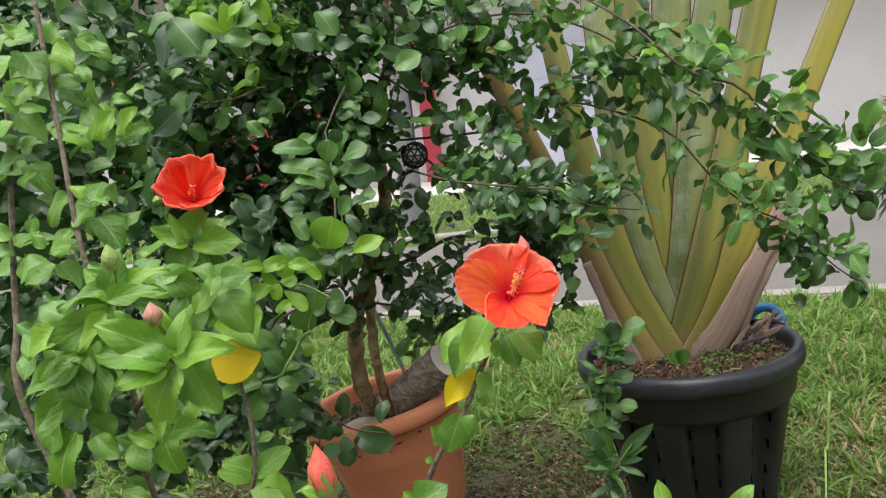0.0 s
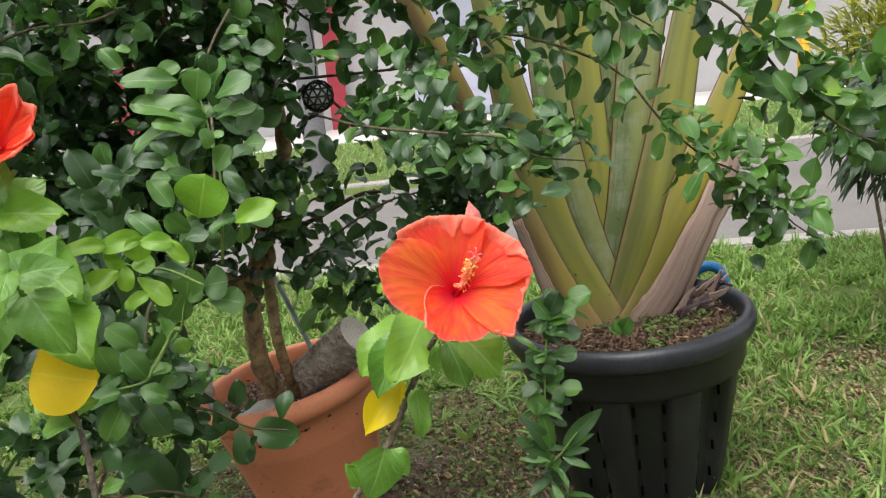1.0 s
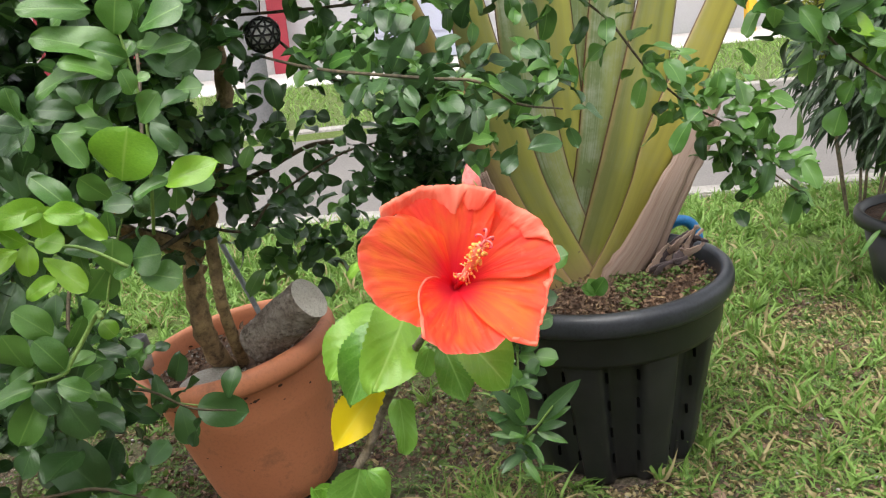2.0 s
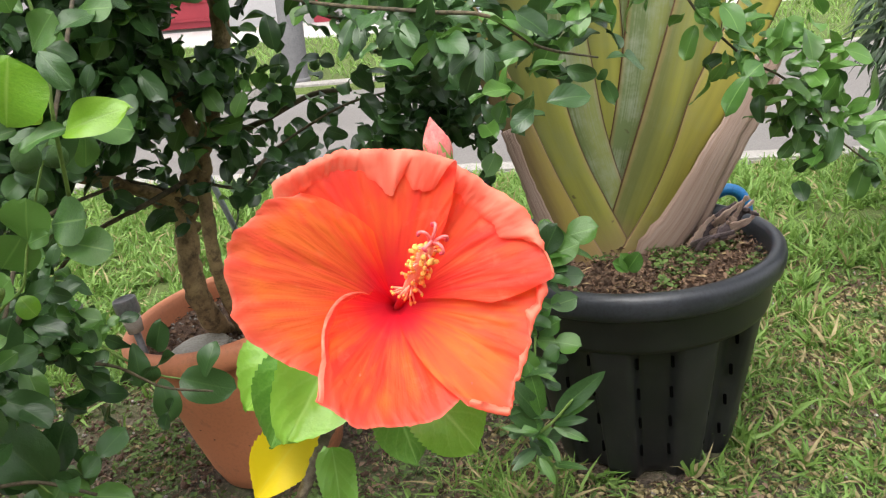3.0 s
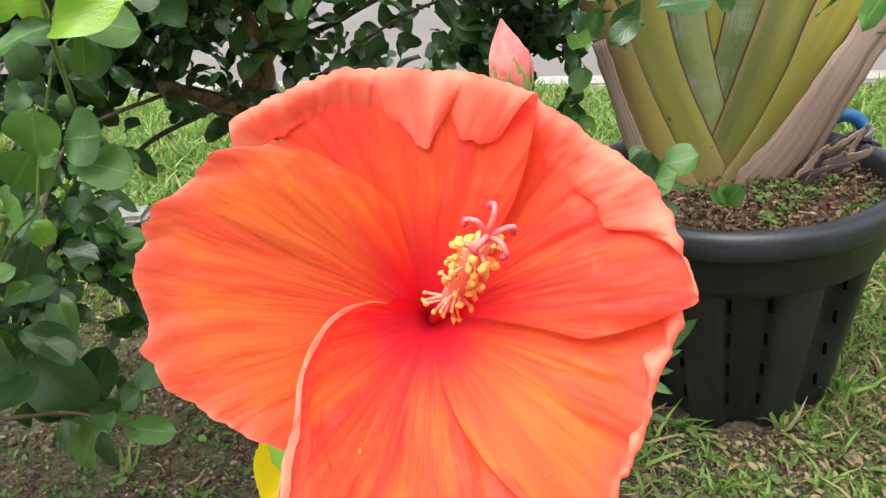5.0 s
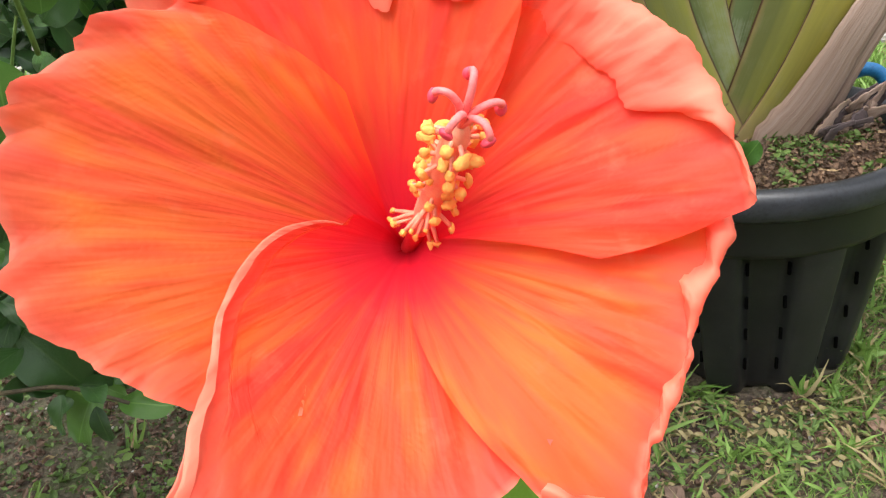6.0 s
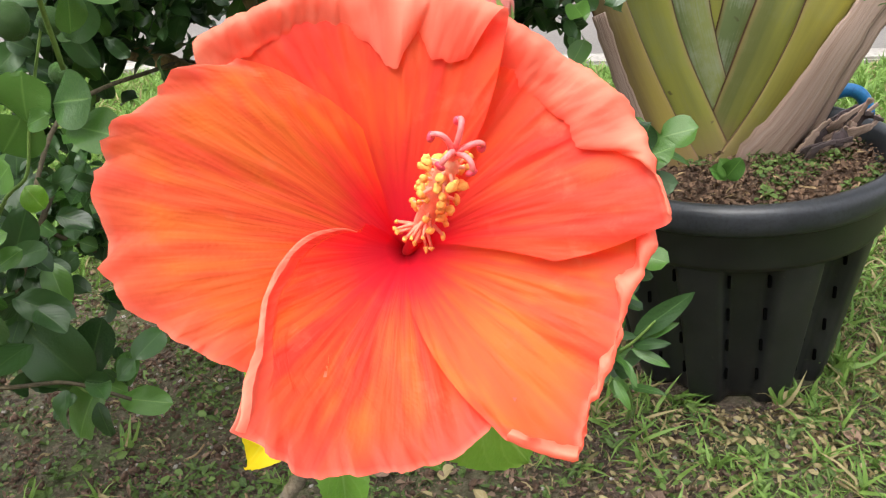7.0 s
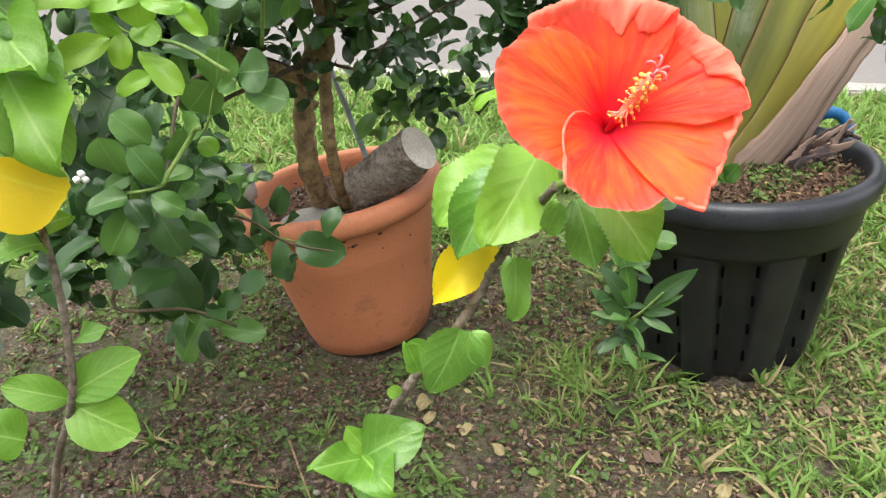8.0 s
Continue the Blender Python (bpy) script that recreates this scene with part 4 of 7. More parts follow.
log = thing("log", "short cut log with rough grey bark lying across the terracotta pot", "log")
a, b = (-0.189, 2.440, 0.360), (-0.053, 2.360, 0.483)
lv, lf, luv = tube([a, (np.array(a) + np.array(b)) / 2, b], [0.050, 0.052, 0.051], 64, 56, 0.0, 4, caps=False)
mid = (np.array(a) + np.array(b)) / 2
for i in range(1, 63):
    for k in range(56):
        v = lv[i * 56 + k]
        ctr = np.mean(lv[i * 56 : i * 56 + 56], 0)
        lv[i * 56 + k] = v + unit(v - ctr) * (0.004 * noise.noise(Vector(v * 38)) + 0.005 * noise.noise(Vector(v * 105)) + 0.003 * noise.noise(Vector(v * 190)))
piece("bark", mesh_of("bark", lv, lf, M["log_bark"], luv), log)
d = unit(np.array(b) - np.array(a))
for end, ring in ((a, lv[:56]), (b, lv[-56:])):
    c = np.mean(ring, 0)
    vv = [c] + list(c + (ring - c) * 0.5 + d * 0.0015) + list(c + (ring - c) * 0.999)
    ff = [(0, 1 + k, 1 + (k + 1) % 56) for k in range(56)] + [(1 + k, 57 + k, 57 + (k + 1) % 56, 1 + (k + 1) % 56) for k in range(56)]
    piece("cut_end", mesh_of("cut_end", np.array(vv), ff, M["log_end"]), log, "pale sawn end")

disc = thing("stone_disc", "flat grey stone disc lying on the soil of the pot", "stone")
disc_v, disc_f = lathe([(0.0, -0.012), (0.05, -0.012), (0.064, -0.008), (0.067, 0.0), (0.063, 0.007), (0.05, 0.0095), (0.0, 0.010)], 36, lambda a, z: 1 + 0.05 * math.sin(2 * a + 1) + 0.02 * math.sin(5 * a))
piece("slab", mesh_of("slab", disc_v, disc_f, M["stone"]), disc)
disc.matrix_basis = CLAY @ pose(-0.067, -0.135, 0.408, 5, 3, 20)
for k, (x, y) in enumerate(((0.008, -0.135), (0.024, -0.12), (0.0, -0.115))):
    pb = thing("pebble", "small pale green pebble on the pot soil", "pebble", "pebbles in the pot")
    piece("stone", mesh_of("stone", nugget[0] * (0.02 - 0.003 * k), nugget[1], M["stone"]), pb)
    pb.matrix_basis = CLAY @ pose(x, y, 0.405, 0, 0, 40 * k)

rod = thing("support_rod", "thin grey metal rod stuck slanting in the pot", "rod")
piece("shaft", mesh_of("shaft", *tube([(-0.164, 2.440, 0.407), (-0.238, 2.550, 0.563), (-0.290, 2.620, 0.680)], [0.0065, 0.0065, 0.0065], 10, 10)[:2], M["rod"]), rod)

lamp = thing("solar_lamp", "small grey solar stake lamp leaning beside the terracotta pot", "lamp")
top, foot = np.array((-0.453, 2.420, 0.422)), on_clay(-0.185, -0.06, 0.375)
lamp.matrix_basis = Matrix(turn((0, 1, 0), top - foot, top).tolist())
L = float(np.linalg.norm(top - foot))
piece("cap", mesh_of("cap", *lathe([(0.0, 0.001), (0.019, 0.001), (0.0195, 0.003), (0.0235, 0.003), (0.025, 0.001), (0.0255, -0.030), (0.024, -0.033), (0.0, -0.033)], 28), M["lamp_grey"]), lamp)
piece("lens", mesh_of("lens", *lathe([(0.0, -0.032), (0.0215, -0.032), (0.0165, -0.074), (0.0, -0.075)], 24), M["lamp_lens"]), lamp, "dull translucent lens")
piece("stake", mesh_of("stake", *lathe([(0.0, -0.064), (0.008, -0.064), (0.0075, -L + 0.03), (0.0, -L)], 14), M["lamp_grey"]), lamp)

ball = thing("wire_ball", "black wire ball round a frosted globe hanging in the tree", "ornament")
BALL = np.array((-0.071, 2.230, 1.067))
ball.location = BALL.tolist()
bm = bmesh.new()
bmesh.ops.create_icosphere(bm, subdivisions=2, radius=0.034)
cage = []
for e in bm.edges:
    p, q = np.array(e.verts[0].co), np.array(e.verts[1].co)
    cage.append(tube([p, q], [0.0021, 0.0021], 2, 5))
bm.free()
off, cv, cf = 0, [], []
for v, f, _ in cage:
    cv.append(v)
    cf += [tuple(i + off for i in g) for g in f]
    off += len(v)
piece("cage", mesh_of("cage", np.vstack(cv), cf, M["wire"]), ball)
bm = bmesh.new()
bmesh.ops.create_uvsphere(bm, u_segments=20, v_segments=12, radius=0.0305)
piece("globe", from_bm("globe", bm, M["frost"], True), ball, "pale frosted globe")
piece("hanger", mesh_of("hanger", *tube([(0, 0, 0.038), (0.004, 0, 0.09), (0.0, 0.01, 0.16)], [0.0015, 0.0015], 8, 6)[:2], M["wire"]), ball)

# ---- planter with the strap-leaved shrub beside the lawn ----
second = thing("second_planter", "smaller black plastic planter on the grass", "planter", at=(1.99, 2.89, float(rise(1.99, 2.89)) - 0.03))
piece("body", mesh_of("body", *lathe([(0.0, 0.0), (0.17, 0.0), (0.18, 0.01), (0.245, 0.30), (0.0, 0.30)], 56), M["black"]), second)
piece("rim", mesh_of("rim", *lathe([(0.24, 0.285), (0.265, 0.288), (0.273, 0.302), (0.27, 0.325), (0.258, 0.335), (0.245, 0.33), (0.238, 0.31)], 72), M["black"]), second)
piece("soil", mesh_of("soil", *lathe([(0.0, 0.312), (0.12, 0.311), (0.24, 0.306)], 40), M["soil"]), second)


# ---- hibiscus: stems, leaves, buds and flowers ----
hib = thing("hibiscus_bush", "hibiscus bush with bright green toothed leaves and orange-red flowers", "shrub", at=(0, 0, 0))


def stem(parent, pts, r0, r1, mat="bark_h", name="stem", seed=0, n=22, wob=0.06):
    v, f, uv = tube(pts, [r0, (r0 + r1) / 2, r1], n, 9, wob, seed)
    return piece(name, mesh_of(name, v, f, M[mat], uv), parent)


FOOT = (-0.16, 1.42, float(rise(-0.16, 1.42)) - 0.02)
stem(hib, [FOOT, (-0.131, 1.280, 0.445), (-0.066, 1.150, 0.654), (-0.040, 1.130, 0.709), (-0.007, 1.120, 0.760), (0.015, 1.115, 0.805), (0.032, 1.100, 0.843), (0.045, 1.060, 0.882)], 0.0042, 0.0028, seed=1, n=110, wob=0.15)
stem(hib, [FOOT, (-0.265, 1.22, 0.25), (-0.355, 1.130, 0.548), (-0.333, 1.120, 0.603), (-0.315, 1.110, 0.655), (-0.294, 1.110, 0.711), (-0.293, 1.120, 0.784), (-0.305, 1.140, 0.828), (-0.313, 1.150, 0.887), (-0.342, 1.150, 0.992), (-0.346, 1.150, 1.027)], 0.0036, 0.0024, seed=2, n=44)
stem(hib, [FOOT, (-0.30, 1.0, 0.4), (-0.327, 0.840, 0.806), (-0.326, 0.830, 0.896), (-0.336, 0.830, 0.970), (-0.359, 0.840, 1.064), (-0.379, 0.880, 1.164), (-0.398, 0.920, 1.258), (-0.413, 0.950, 1.355)], 0.0034, 0.0024, seed=3, n=44)
stem(hib, [(-0.328, 0.830, 0.899), (-0.290, 0.785, 0.935), (-0.252, 0.748, 0.962)], 0.003, 0.002, "bark_h", seed=4)
stem(hib, [(-0.252, 0.748, 0.962), (-0.249, 0.735, 0.985), (-0.254, 0.717, 1.009)], 0.0018, 0.0015, "stem", seed=9)
stem(hib, [(-0.335, 0.830, 0.975), (-0.307, 0.775, 1.018), (-0.297, 0.757, 1.055)], 0.0024, 0.0015, "stem", seed=5)
stem(hib, [(-0.36, 0.95, 0.5), (-0.495, 0.950, 0.852), (-0.507, 0.980, 0.979), (-0.499, 1.000, 1.114), (-0.482, 1.000, 1.241)], 0.0045, 0.003, seed=6, n=30)
stem(hib, [(-0.346, 1.150, 1.027), (-0.334, 1.155, 1.043), (-0.321, 1.160, 1.061)], 0.0025, 0.0025, "stem", seed=7)
stem(hib, [(-0.346, 1.150, 1.027), (-0.369, 1.145, 1.053), (-0.376, 1.140, 1.082)], 0.0018, 0.0015, "stem", seed=8)


def whorl(parent, node, count, length, seed, young=0.3, face=(0, -0.75, 0.65), spread=1.0):
    """Leaves set spirally round a shoot's tip, facing the light."""
    r = np.random.default_rng(seed)
    node, axis = np.array(node), unit(np.array(face))
    a = unit(np.cross(axis, (0.1, 0.2, 1)))
    b = np.cross(axis, a)
    for k in range(count):
        ang = 2.4 * k + r.uniform(-0.3, 0.3)
        inner = k / max(1, count - 1)
        out = (math.cos(ang) * a + math.sin(ang) * b) * spread + axis * (0.75 * inner - 0.15) + np.array((0, 0, -0.22 * (1 - inner)))
        ln = length * (1.05 - 0.5 * inner) * r.uniform(0.85, 1.15)
        base = node + axis * (0.012 * inner) - axis * 0.02 * (1 - inner)
        mat = "hib_young" if r.uniform() < young * (0.5 + inner) else "hib_leaf"
        p0 = base + unit(out) * ln * 0.12
        m = turn(out, axis + np.array((0, 0, 0.5)) + 0.25 * r.normal(size=3), p0, ln)
        piece("leaf", HIB_ME[int(r.integers(6)), mat], parent, "", Matrix(m.tolist()))


for k, (node, count, ln, young) in enumerate([
    ((-0.420, 0.850, 0.976), 7, 0.055, 0.5),
    ((-0.277, 1.000, 0.991), 7, 0.068, 0.3),
    ((-0.352, 0.860, 1.103), 6, 0.05, 0.5),
    ((-0.392, 0.920, 1.240), 5, 0.05, 0.4),
    ((-0.417, 0.900, 1.275), 5, 0.06, 0.6),
    ((-0.467, 0.980, 1.163), 6, 0.055, 0.3),
    ((-0.493, 0.980, 1.057), 6, 0.06, 0.3),
    ((-0.428, 0.920, 1.050), 6, 0.055, 0.5),
    ((-0.456, 0.950, 1.212), 5, 0.06, 0.5),
]):
    whorl(hib, node, count, 0.80 * ln, 100 + k, 0.6 * young)
spray(hib, 0.737, 11, [
    ("Y", -0.257, 0.978, -0.311, 1.014, 0.44), ("Y", -0.256, 0.973, -0.288, 1.005, 0.5), ("Y", -0.255, 0.968, -0.305, 1.001, 0.46), ("Y", -0.248, 0.973, -0.193, 0.987, 0.4),
    ("Y", -0.246, 0.977, -0.201, 0.997, 0.4), ("G", -0.244, 0.967, -0.220, 0.915, 0.58), ("Y", -0.252, 0.962, -0.289, 0.916, 0.62), ("Y", -0.256, 0.966, -0.299, 0.958, 0.5),
    ("G", -0.250, 0.960, -0.252, 0.924, 0.45), ("Y", -0.253, 0.978, -0.262, 1.016, 0.45), ("Y", -0.243, 0.980, -0.233, 1.013, 0.5), ("Y", -0.245, 0.971, -0.217, 0.978, 0.3),
    ("Y", -0.250, 0.982, -0.244, 0.997, 0.3),
])
spray(hib, 0.772, 12, [
    ("Y", -0.310, 1.017, -0.331, 1.054, 0.48), ("Y", -0.308, 1.016, -0.350, 1.026, 0.42), ("Y", -0.305, 1.024, -0.259, 1.037, 0.36), ("Y", -0.303, 1.019, -0.261, 1.026, 0.34),
    ("Y", -0.305, 1.031, -0.263, 1.051, 0.34), ("G", -0.315, 1.014, -0.372, 0.982, 0.46), ("Y", -0.313, 1.011, -0.342, 0.982, 0.42), ("Y", -0.348, 0.977, -0.396, 0.970, 0.3),
    ("G", -0.308, 1.012, -0.297, 0.984, 0.5), ("Y", -0.309, 1.006, -0.323, 0.965, 0.45), ("Y", -0.365, 0.999, -0.394, 0.982, 0.7), ("G", -0.318, 1.028, -0.363, 1.022, 0.36),
])
spray(hib, 1.13, 13, [
    ("Y", -0.342, 1.026, -0.388, 1.055, 0.38), ("Y", -0.340, 1.029, -0.324, 1.066, 0.4), ("Y", -0.336, 1.025, -0.273, 1.023, 0.55), ("G", -0.346, 1.019, -0.373, 0.954, 0.62),
    ("G", -0.333, 1.010, -0.303, 0.952, 0.6), ("G", -0.306, 0.984, -0.267, 0.956, 0.5), ("Y", -0.314, 0.945, -0.281, 0.887, 0.66), ("G", -0.356, 0.959, -0.354, 0.895, 0.7),
    ("G", -0.340, 1.018, -0.320, 0.986, 0.5), ("Y", -0.345, 1.030, -0.358, 1.069, 0.35),
])
spray(hib, 0.8, 14, [
    ("Y", -0.356, 0.964, -0.391, 0.931, 0.72), ("G", -0.356, 0.966, -0.415, 0.939, 0.36), ("G", -0.378, 0.933, -0.418, 0.895, 0.5), ("G", -0.363, 0.924, -0.349, 0.960, 0.6),
    ("G", -0.381, 0.917, -0.407, 0.881, 0.7), ("Y", -0.370, 0.896, -0.409, 0.846, 0.62), ("G", -0.357, 0.888, -0.332, 0.868, 0.6), ("G", -0.323, 0.876, -0.308, 0.850, 0.7),
    ("Y", -0.298, 0.877, -0.290, 0.901, 0.75), ("Y", -0.290, 0.879, -0.253, 0.890, 0.5), ("Y", -0.288, 0.877, -0.281, 0.845, 0.8), ("G", -0.317, 0.866, -0.339, 0.885, 0.5),
    ("Y", -0.298, 0.877, -0.318, 0.894, 0.45), ("G", -0.367, 0.962, -0.356, 0.916, 0.6), ("G", -0.343, 0.828, -0.311, 0.818, 0.5), ("G", -0.347, 0.954, -0.343, 0.909, 0.5),
])
spray(hib, 0.9, 15, [
    ("Y", -0.355, 1.165, -0.383, 1.194, 0.6), ("G", -0.354, 1.166, -0.361, 1.212, 0.55), ("Y", -0.351, 1.168, -0.328, 1.197, 0.5), ("Y", -0.331, 1.169, -0.310, 1.198, 0.5),
    ("G", -0.333, 1.210, -0.312, 1.203, 0.5), ("G", -0.364, 1.226, -0.394, 1.240, 0.55), ("Y", -0.376, 1.269, -0.360, 1.237, 0.5), ("Y", -0.351, 1.113, -0.377, 1.101, 0.5),
    ("G", -0.386, 1.114, -0.417, 1.092, 0.55), ("G", -0.381, 1.169, -0.362, 1.176, 0.6), ("G", -0.399, 1.200, -0.420, 1.213, 0.5), ("Y", -0.373, 1.109, -0.378, 1.082, 0.6),
])
spray(hib, 0.95, 16, [
    ("Y", -0.360, 1.085, -0.364, 1.076, 0.6), ("Y", -0.372, 1.077, -0.391, 1.085, 0.5), ("G", -0.380, 1.075, -0.347, 1.084, 0.5), ("G", -0.420, 1.277, -0.449, 1.289, 0.6),
    ("G", -0.457, 1.206, -0.465, 1.231, 0.6), ("G", -0.458, 1.064, -0.431, 1.071, 0.45), ("Y", -0.465, 1.127, -0.444, 1.144, 0.5), ("G", -0.427, 1.257, -0.451, 1.242, 0.6),
])

# leaves below the open flower
G, Y2 = "hib_leaf", "hib_young"
def flower_leaf(k, mat, base, tip, up, wide):
    leaf_at(hib, HIB_ME[k % 6, mat], base, tip, up, "", wide)


flower_leaf(0, Y2, (0.039, 1.095, 0.892), (0.005, 1.045, 0.850), (0.25, -0.9, 0.35), 1.25)
flower_leaf(1, G, (0.020, 1.120, 0.872), (-0.018, 1.090, 0.819), (-0.2, -0.85, 0.45), 0.95)
flower_leaf(2, Y2, (0.023, 1.130, 0.874), (-0.038, 1.110, 0.845), (-0.1, -0.55, 0.9), 1.15)
flower_leaf(3, Y2, (0.021, 1.105, 0.927), (-0.009, 1.115, 0.926), (0, -0.6, 0.8), 0.7)
flower_leaf(4, G, (0.054, 1.040, 0.881), (0.067, 1.020, 0.844), (0.3, -0.9, 0.3), 1.0)
flower_leaf(5, Y2, (0.066, 1.020, 0.891), (0.096, 1.000, 0.861), (0.1, -0.75, 0.65), 1.15)
flower_leaf(6, G, (0.046, 1.050, 0.875), (0.040, 1.060, 0.847), (0, -0.9, 0.3), 0.9)
flower_leaf(7, G, (0.023, 1.075, 0.828), (0.027, 1.065, 0.780), (0.35, -0.9, 0.2), 0.78)
flower_leaf(8, G, (-0.012, 1.085, 0.770), (-0.029, 1.060, 0.725), (0.35, -0.9, 0.35), 1.25)
flower_leaf(9, G, (-0.005, 1.085, 0.767), (0.012, 1.070, 0.746), (0.3, -0.8, 0.5), 0.95)
flower_leaf(10, Y2, (-0.041, 1.100, 0.728), (-0.048, 1.090, 0.755), (0, -0.7, 0.7), 0.8)
flower_leaf(11, G, (-0.090, 1.140, 0.619), (-0.048, 1.120, 0.664), (0.1, -0.6, 0.8), 1.1)
flower_leaf(12, Y2, (-0.090, 1.140, 0.623), (-0.065, 1.090, 0.632), (0, -0.7, 0.7), 1.35)
flower_leaf(13, Y2, (-0.090, 1.140, 0.619), (-0.123, 1.110, 0.636), (0, -0.7, 0.7), 1.1)
flower_leaf(14, Y2, (-0.086, 1.150, 0.618), (-0.097, 1.140, 0.647), (0, -0.6, 0.7), 1.2)
flower_leaf(15, G, (-0.091, 1.150, 0.601), (-0.081, 1.120, 0.588), (0, -0.8, 0.5), 1.1)
flower_leaf(16, G, (-0.286, 1.115, 0.750), (-0.261, 1.110, 0.763), (0, -0.5, 0.8), 0.8)
flower_leaf(17, G, (-0.304, 1.135, 0.817), (-0.317, 1.100, 0.829), (0, -0.7, 0.7), 1.0)
flower_leaf(18, Y2, (-0.304, 1.140, 0.828), (-0.280, 1.130, 0.840), (0, -0.8, 0.5), 1.1)
flower_leaf(19, Y2, (-0.306, 1.140, 0.936), (-0.263, 1.080, 0.898), (0.2, -0.9, 0.35), 1.25)
flower_leaf(20, Y2, (-0.303, 1.150, 0.960), (-0.266, 1.120, 0.941), (0.2, -0.8, 0.5), 1.0)
flower_leaf(21, G, (-0.297, 1.160, 0.912), (-0.276, 1.140, 0.874), (0.4, -0.8, 0.3), 0.9)
flower_leaf(22, Y2, (-0.316, 1.150, 0.975), (-0.271, 1.100, 0.952), (0.2, -0.8, 0.5), 1.1)
flower_leaf(23, Y2, (-0.263, 0.980, 0.763), (-0.285, 0.960, 0.788), (0, -0.6, 0.8), 1.0)
flower_leaf(24, Y2, (-0.177, 0.800, 0.802), (-0.187, 0.760, 0.841), (0, -0.6, 0.8), 1.3)
flower_leaf(25, Y2, (-0.124, 0.740, 0.819), (-0.148, 0.720, 0.848), (0, -0.6, 0.8), 1.3)
flower_leaf(26, Y2, (0.164, 0.720, 0.790), (0.163, 0.720, 0.821), (0.2, -0.9, 0.2), 0.8)
flower_leaf(27, Y2, (0.220, 0.720, 0.787), (0.239, 0.710, 0.810), (0, -0.8, 0.5), 0.8)
stem(hib, [(0.179, 0.740, 0.724), (0.169, 0.730, 0.768), (0.164, 0.720, 0.793)], 0.002, 0.0015, "stem", seed=21, n=8)
stem(hib, [(0.179, 0.740, 0.724), (0.201, 0.730, 0.760), (0.220, 0.720, 0.787)], 0.002, 0.0015, "stem", seed=22, n=8)
for k, (base, tip, up, wide) in enumerate([
    ((-0.301, 1.115, 0.699), (-0.340, 1.100, 0.722), (0, -0.75, 0.65), 0.70),
    ((-0.297, 1.115, 0.704), (-0.247, 1.105, 0.743), (-0.2, -0.8, 0.55), 0.78),
    ((-0.301, 1.115, 0.696), (-0.248, 1.090, 0.683), (0.1, -0.92, 0.4), 0.98),
]):
    leaf_at(hib, ROUND_ME[k % 2, "hib_young"], base, tip, up, "", wide)
for base, tip, wide in (((-0.038, 1.105, 0.734), (-0.050, 1.100, 0.727), 1.0), ((-0.055, 1.115, 0.698), (-0.064, 1.110, 0.705), 1.1), ((-0.034, 1.110, 0.742), (-0.047, 1.100, 0.751), 0.6)):
    leaf_at(hib, ROUND_ME[0, "hib_young"], base, tip, (0, -0.9, 0.35), "", wide)
# yellow leaves and yellowed tips
for k, (base, tip, up, wide, rnd) in enumerate([
    ((0.013, 1.130, 0.816), (-0.036, 1.110, 0.775), (-0.3, -0.85, 0.5), 0.85, False),
    ((-0.336, 1.140, 0.871), (-0.268, 1.090, 0.870), (0.1, -0.95, 0.2), 1.05, True),
    ((-0.374, 0.800, 0.985), (-0.396, 0.780, 0.987), (0, -0.8, 0.5), 0.9, False),
]):
    leaf_at(hib, ROUND_ME[0, "yellow_leaf"] if rnd else HIB_ME[1, "yellow_leaf"], base, tip, up, "yellowed leaf", wide)


def bud(parent, at, axis, length, girth, mat, twist=1.2):
    """A furled flower bud: twisted petals in a toothed calyx."""
    b = piece("bud", furled(length, girth, mat, twist), parent, "rosy furled flower bud", Matrix(turn(np.cross(axis, (0.3, 0.2, 1)), axis, at).tolist()))
    v, f = [], []
    for k in range(30):
        a = 2 * math.pi * k / 30
        tooth = 1 - abs(2 * ((a * 5 / (2 * math.pi)) % 1.0) - 1)
        for j, (rr, zz) in enumerate(((0.35, -0.02), (0.8, 0.10), (1.10, 0.22), (1.22 - 0.10 * tooth, 0.26 + 0.36 * tooth))):
            v.append((girth * rr * math.cos(a), girth * rr * math.sin(a), length * zz))
    f = [(4 * k + j, 4 * ((k + 1) % 30) + j, 4 * ((k + 1) % 30) + j + 1, 4 * k + j + 1) for k in range(30) for j in range(3)]
    piece("calyx", mesh_of("calyx", np.array(v), f, M["calyx"]), b, "green toothed calyx")
    return b


def furled(length, girth, mat, twist):
    v, f, n, m = [], [], 18, 30
    for i in range(n + 1):
        s = i / n
        g = girth * (0.55 + 0.55 * math.sin(math.pi * min(1, s * 1.05)) ** 0.8) * (1 - s**4) + 0.0003
        for k in range(m):
            a = 2 * math.pi * k / m
            ridge = 1 + 0.26 * ((a * 5 / (2 * math.pi) + twist * s) % 1.0 - 0.5)
            v.append((g * ridge * math.cos(a), g * ridge * math.sin(a), length * s))
    f = [(i * m + k, i * m + (k + 1) % m, (i + 1) * m + (k + 1) % m, (i + 1) * m + k) for i in range(n) for k in range(m)]
    return mesh_of("bud", np.array(v), f, M[mat])


